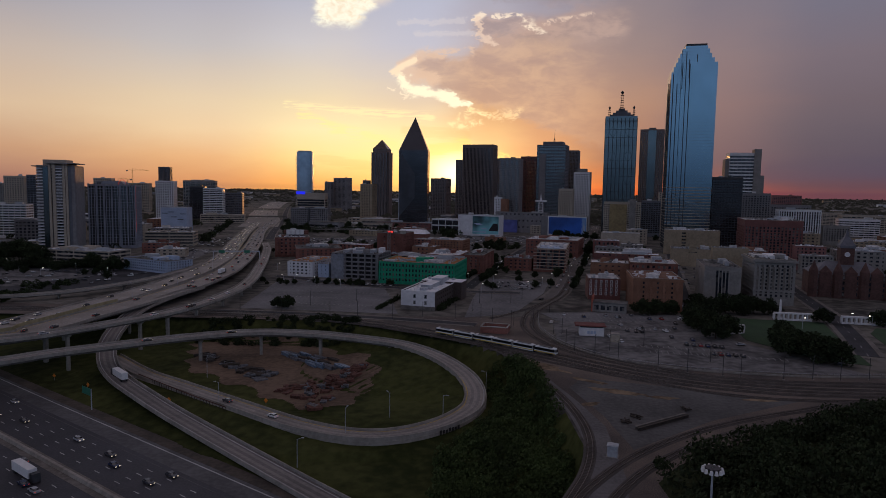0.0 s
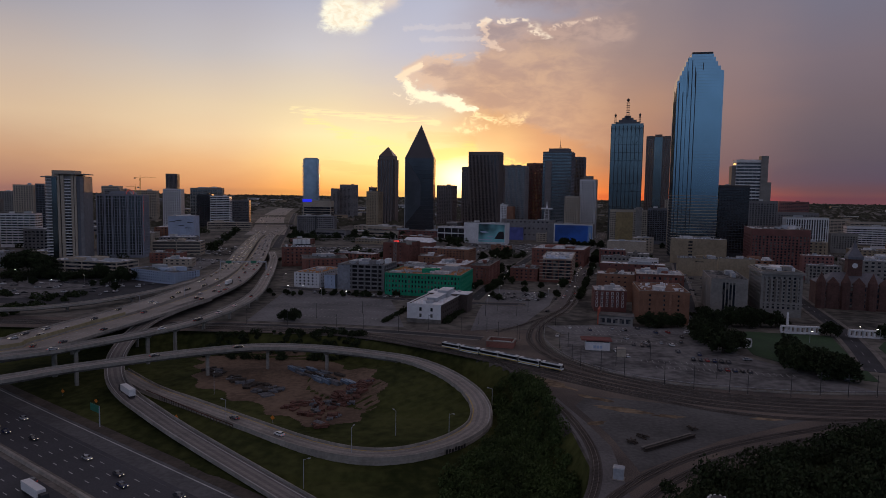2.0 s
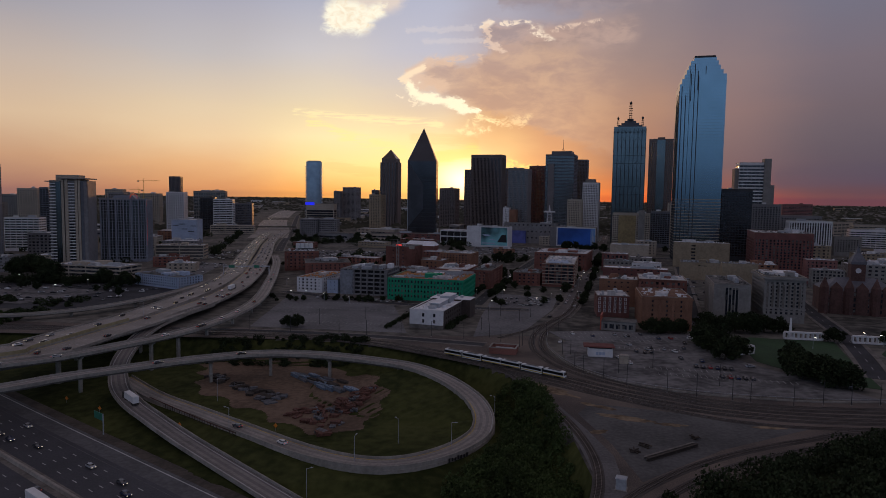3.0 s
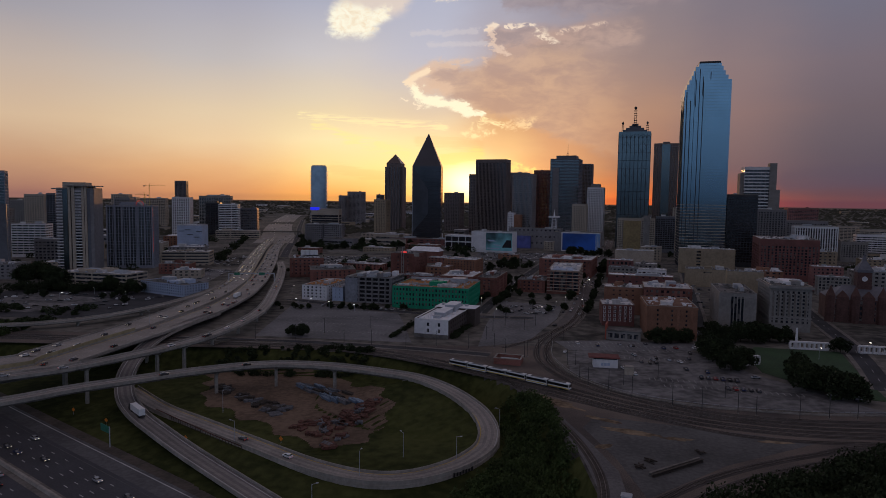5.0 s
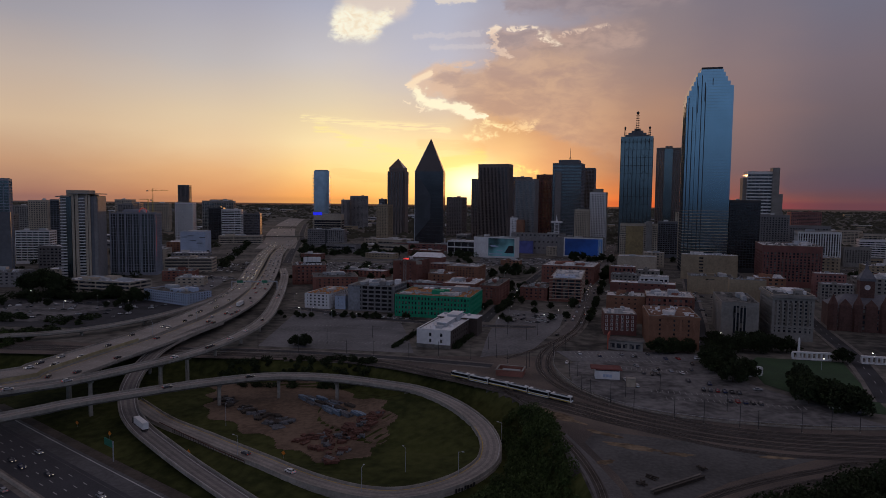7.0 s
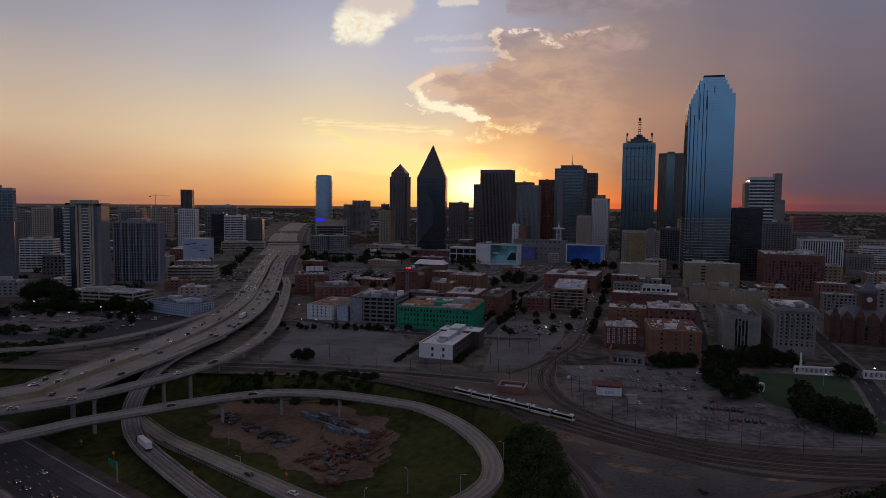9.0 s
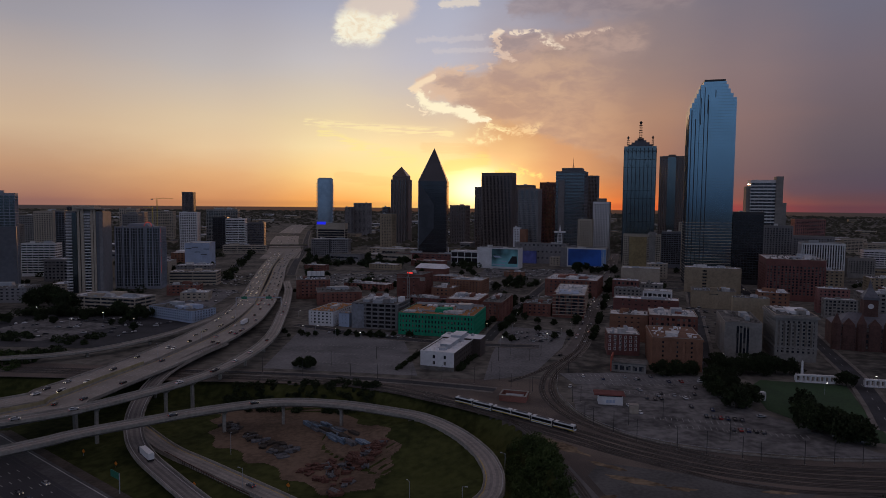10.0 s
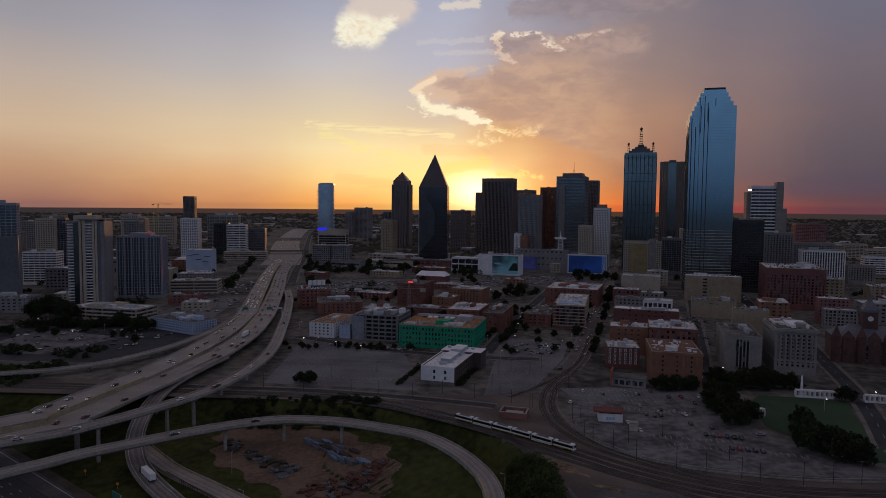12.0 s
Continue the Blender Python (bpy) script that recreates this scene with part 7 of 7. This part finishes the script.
part("top_rail", sweep(M(), fl, [(-0.05, 1.75), (0.05, 1.75), (0.05, 1.65), (-0.05, 1.65)]), METAL, f)
me = M().box(-0.09, -0.09, 0, 0.09, 0.09, 1.8).mesh("post", CONCRETE)
for q in fl:
    part("post", me, CONCRETE, f).location = q


def street_lamp(x, y, h=8.0, lit=True, z=None):
    b = thing("street_lamp", x, y, ground_z(x, y) if z is None else z, rnd.uniform(0, 360), "slim street lamp with a lit head" if lit else "slim grey unlit street lamp", "street lamp", "street lamps")
    part("post", M().tube((0, 0, -0.3), (0, 0, h), 0.13, 0.09, 6), METAL, b)
    part("arm", M().tube((0, 0, h - 0.2), (1.6, 0, h + 0.2), 0.07, 0.06, 5), METAL, b)
    part("head", M().prism(rect(0.9, 0.4, 1.8), h + 0.1, h + 0.3), LAMP_ON if lit else METAL, b)


for x, y in ((-40, 543), (107, 905), (-125, 894), (96, 568), (59, 841), (-157, 615), (-132, 536), (-123, 537), (-104, 527), (-81, 513), (-332, 586), (-410, 610), (-342, 550), (160, 719), (132, 716),
             (214, 382), (186, 457), (30, 500), (44, 560), (52, 620), (58, 660), (22, 560), (70, 520), (84, 545), (110, 560), (125, 640), (141, 700), (255, 398), (262, 392), (-250, 610), (-290, 560)):
    street_lamp(x, y, 6.5)
for x, y in ((-34, 227), (-47, 208), (20, 282), (1, 243), (-90, 258), (-20, 250), (-110, 300), (-197, 480), (-202, 420), (-199, 560), (-208, 640)):
    street_lamp(x, y, 10, False, z=5 if x < -190 else None)
# white pergolas of the park
for x, y, r, n in ((222, 408, -8, 8), (262, 398, -10, 10), (166, 366, 20, 5)):
    b = thing("pergola", x, y, 0.1, r, "white concrete colonnade with open bays", "pergola")
    part("lintel", M().box(-n * 1.4, -1.2, 4.0, n * 1.4, 1.2, 4.9), WHITE, b)
    part("plinth", M().box(-n * 1.4, -1.2, 0, n * 1.4, 1.2, 0.9), WHITE, b)
    for k in range(n + 1):
        part("column", M().box(-n * 1.4 + k * 2.8 - 0.45, -1.1, 0.9, -n * 1.4 + k * 2.8 + 0.45, 1.1, 4.0), WHITE, b)
b = thing("obelisk", 217, 414, 0.1, 0, "slim white stone obelisk", "obelisk")
part("shaft", M().prism(rect(1.4, 1.4), 0, 12, None, rect(0.8, 0.8)).pyramid(rect(0.8, 0.8), 12, (0, 0, 13)), WHITE, b)
part("base", M().box(-1.3, -1.3, 0, 1.3, 1.3, 1.0), WHITE, b)

# yard clutter: stacked beams, pipes and scrap
STACK = [mat("rusty_scrap", (0.12, 0.05, 0.035), 0.9, grain=1.0, vary=0.5), mat("grey_scrap", (0.12, 0.12, 0.13), 0.8, grain=1.0, vary=0.5), SLEEPER, mat("blue_steel", (0.16, 0.22, 0.30), 0.5, 0.4, vary=0.3)]
def stack(x, y, rot, n, L, material, label):
    b = thing("material_stack", x, y, ground_z(x, y) + 0.1, rot, label, "stack", "yard stacks")
    for lay in range((n + 3) // 4):
        m = M()
        for k in range(min(4, n - 4 * lay)):
            o = rnd.uniform(-.6, .6)
            m.box(o - L / 2, (k - 1.5) * 0.9 - 0.35, 0.62 * lay, o + L / 2, (k - 1.5) * 0.9 + 0.35, 0.62 * lay + 0.6)
        part("layer", m, material, b)


for i in range(150):
    k, u = rnd.random(), rnd.random()
    if i % 3:
        # rust-red corner of the yard
        x, y = -75 + 39 * k + 24 * u * (1 - k), 284 + 23 * k - 26 * u * (1 - k)
        j = 0 if rnd.random() < 0.75 else 1
    else:
        x, y = -130 + 46 * k + 6 * u, 338 - 42 * k + 7 * u
        j = rnd.choice((1, 2, 2))
    stack(x, y, rnd.uniform(0, 180), rnd.randint(3, 8), rnd.uniform(2, 6), STACK[j], ("heap of rust-red scrap beams", "heap of grey scrap metal", "stack of dark timber")[j])
for i in range(26):
    k = rnd.random()
    stack(-82 + 34 * k + rnd.uniform(-4, 4), 346 - 40 * k + rnd.uniform(-5, 5), rnd.choice((-40, -50, -44)), rnd.randint(5, 11), rnd.uniform(6, 9), STACK[rnd.choice((1, 3, 3, 2))], "stack of long grey-blue steel beams")
b = thing("sign_gantry", -146, 263, -14, -36, "green road sign on a steel post beside the freeway", "road sign")
part("post", M().tube((3, 0, 0), (3, 0, 9), 0.25, 0.2, 6), METAL, b)
part("panel", M().box(-4.5, -0.15, 6, 2.6, 0.1, 9), GREEN_SIGN, b)
for x, y, z_ in ((-182, 300, -10), (-158, 285, -10), (-112, 262, -10.5), (-72, 262, -9.6)):
    s = thing("warning_sign", x, y, ground_z(x, y), -20, "orange diamond road-work sign", "road sign")
    part("post", M().tube((0, 0, 0), (0, 0, 1.6), 0.06, 0.06, 5), METAL, s)
    part("panel", M().box(-0.75, -0.05, -0.75, 0.75, 0.0, 0.75, pose(0, 0, 2.4, 0, 45, 0)), ORANGE_SIGN, s)
gan = thing("sign_bridge", -212, 640, 7, 8, "green sign boards on a gantry over the viaduct", "road sign")
part("beam", M().box(-14, -0.4, 7, 30, 0.4, 8.2), METAL, gan)
for x in (-14, 30):
    part("post", M().box(x - 0.4, -0.4, -1, x + 0.4, 0.4, 8.2), METAL, gan)
for x in (-6, 18):
    part("panel", M().box(x - 2.8, -0.7, 6.2, x + 2.8, -0.42, 8.8), GREEN_SIGN, gan)
gb = thing("graffiti", 0, 0, 0, 0, "dark spray-painted marks on the retaining wall", "graffiti")
i2 = min(range(len(loop_line)), key=lambda k: (loop_line[k] - Vector((-3, 234.8, -8.5))).length)
for k in range(7):
    q = loop_line[i2] + (loop_line[i2 - 1] - loop_line[i2]).normalized() * (k * 1.5 - 1)
    d = loop_line[i2 - 1] - loop_line[i2]
    m = pose(q.x, q.y, q.z, 0, 0, math.degrees(math.atan2(d.y, d.x)))
    part("stroke", M().box(-0.45, -4.95, -1.75 + 0.2 * (k % 2), 0.45, -4.8, -0.1 - 0.2 * (k % 3), m), BLACK, gb)
# guard rail along the lower ramp
gr = thing("guard_rail", 0, 0, 0, 0, "rusty steel guard rail on short posts", "guard rail")
gl = spline([(-140, 295.3, -9.2), (-119, 278.3, -9.2), (-101.3, 264.3, -9.3), (-85.3, 252.3, -9.3)], 2.0)
part("rail", sweep(M(), gl, [(-0.06, 0.9), (0.06, 0.9), (0.06, 0.5), (-0.06, 0.5)]), STACK[0], gr)
me = M().box(-0.1, -0.1, -1.2, 0.1, 0.1, 0.9).mesh("post", SLEEPER)
for q in gl:
    part("post", me, SLEEPER, gr).location = q
for t in (*OAKS, *SMALL, *CARS, *PARKED):
    for o in (*t.children_recursive, t):
        bpy.data.objects.remove(o)
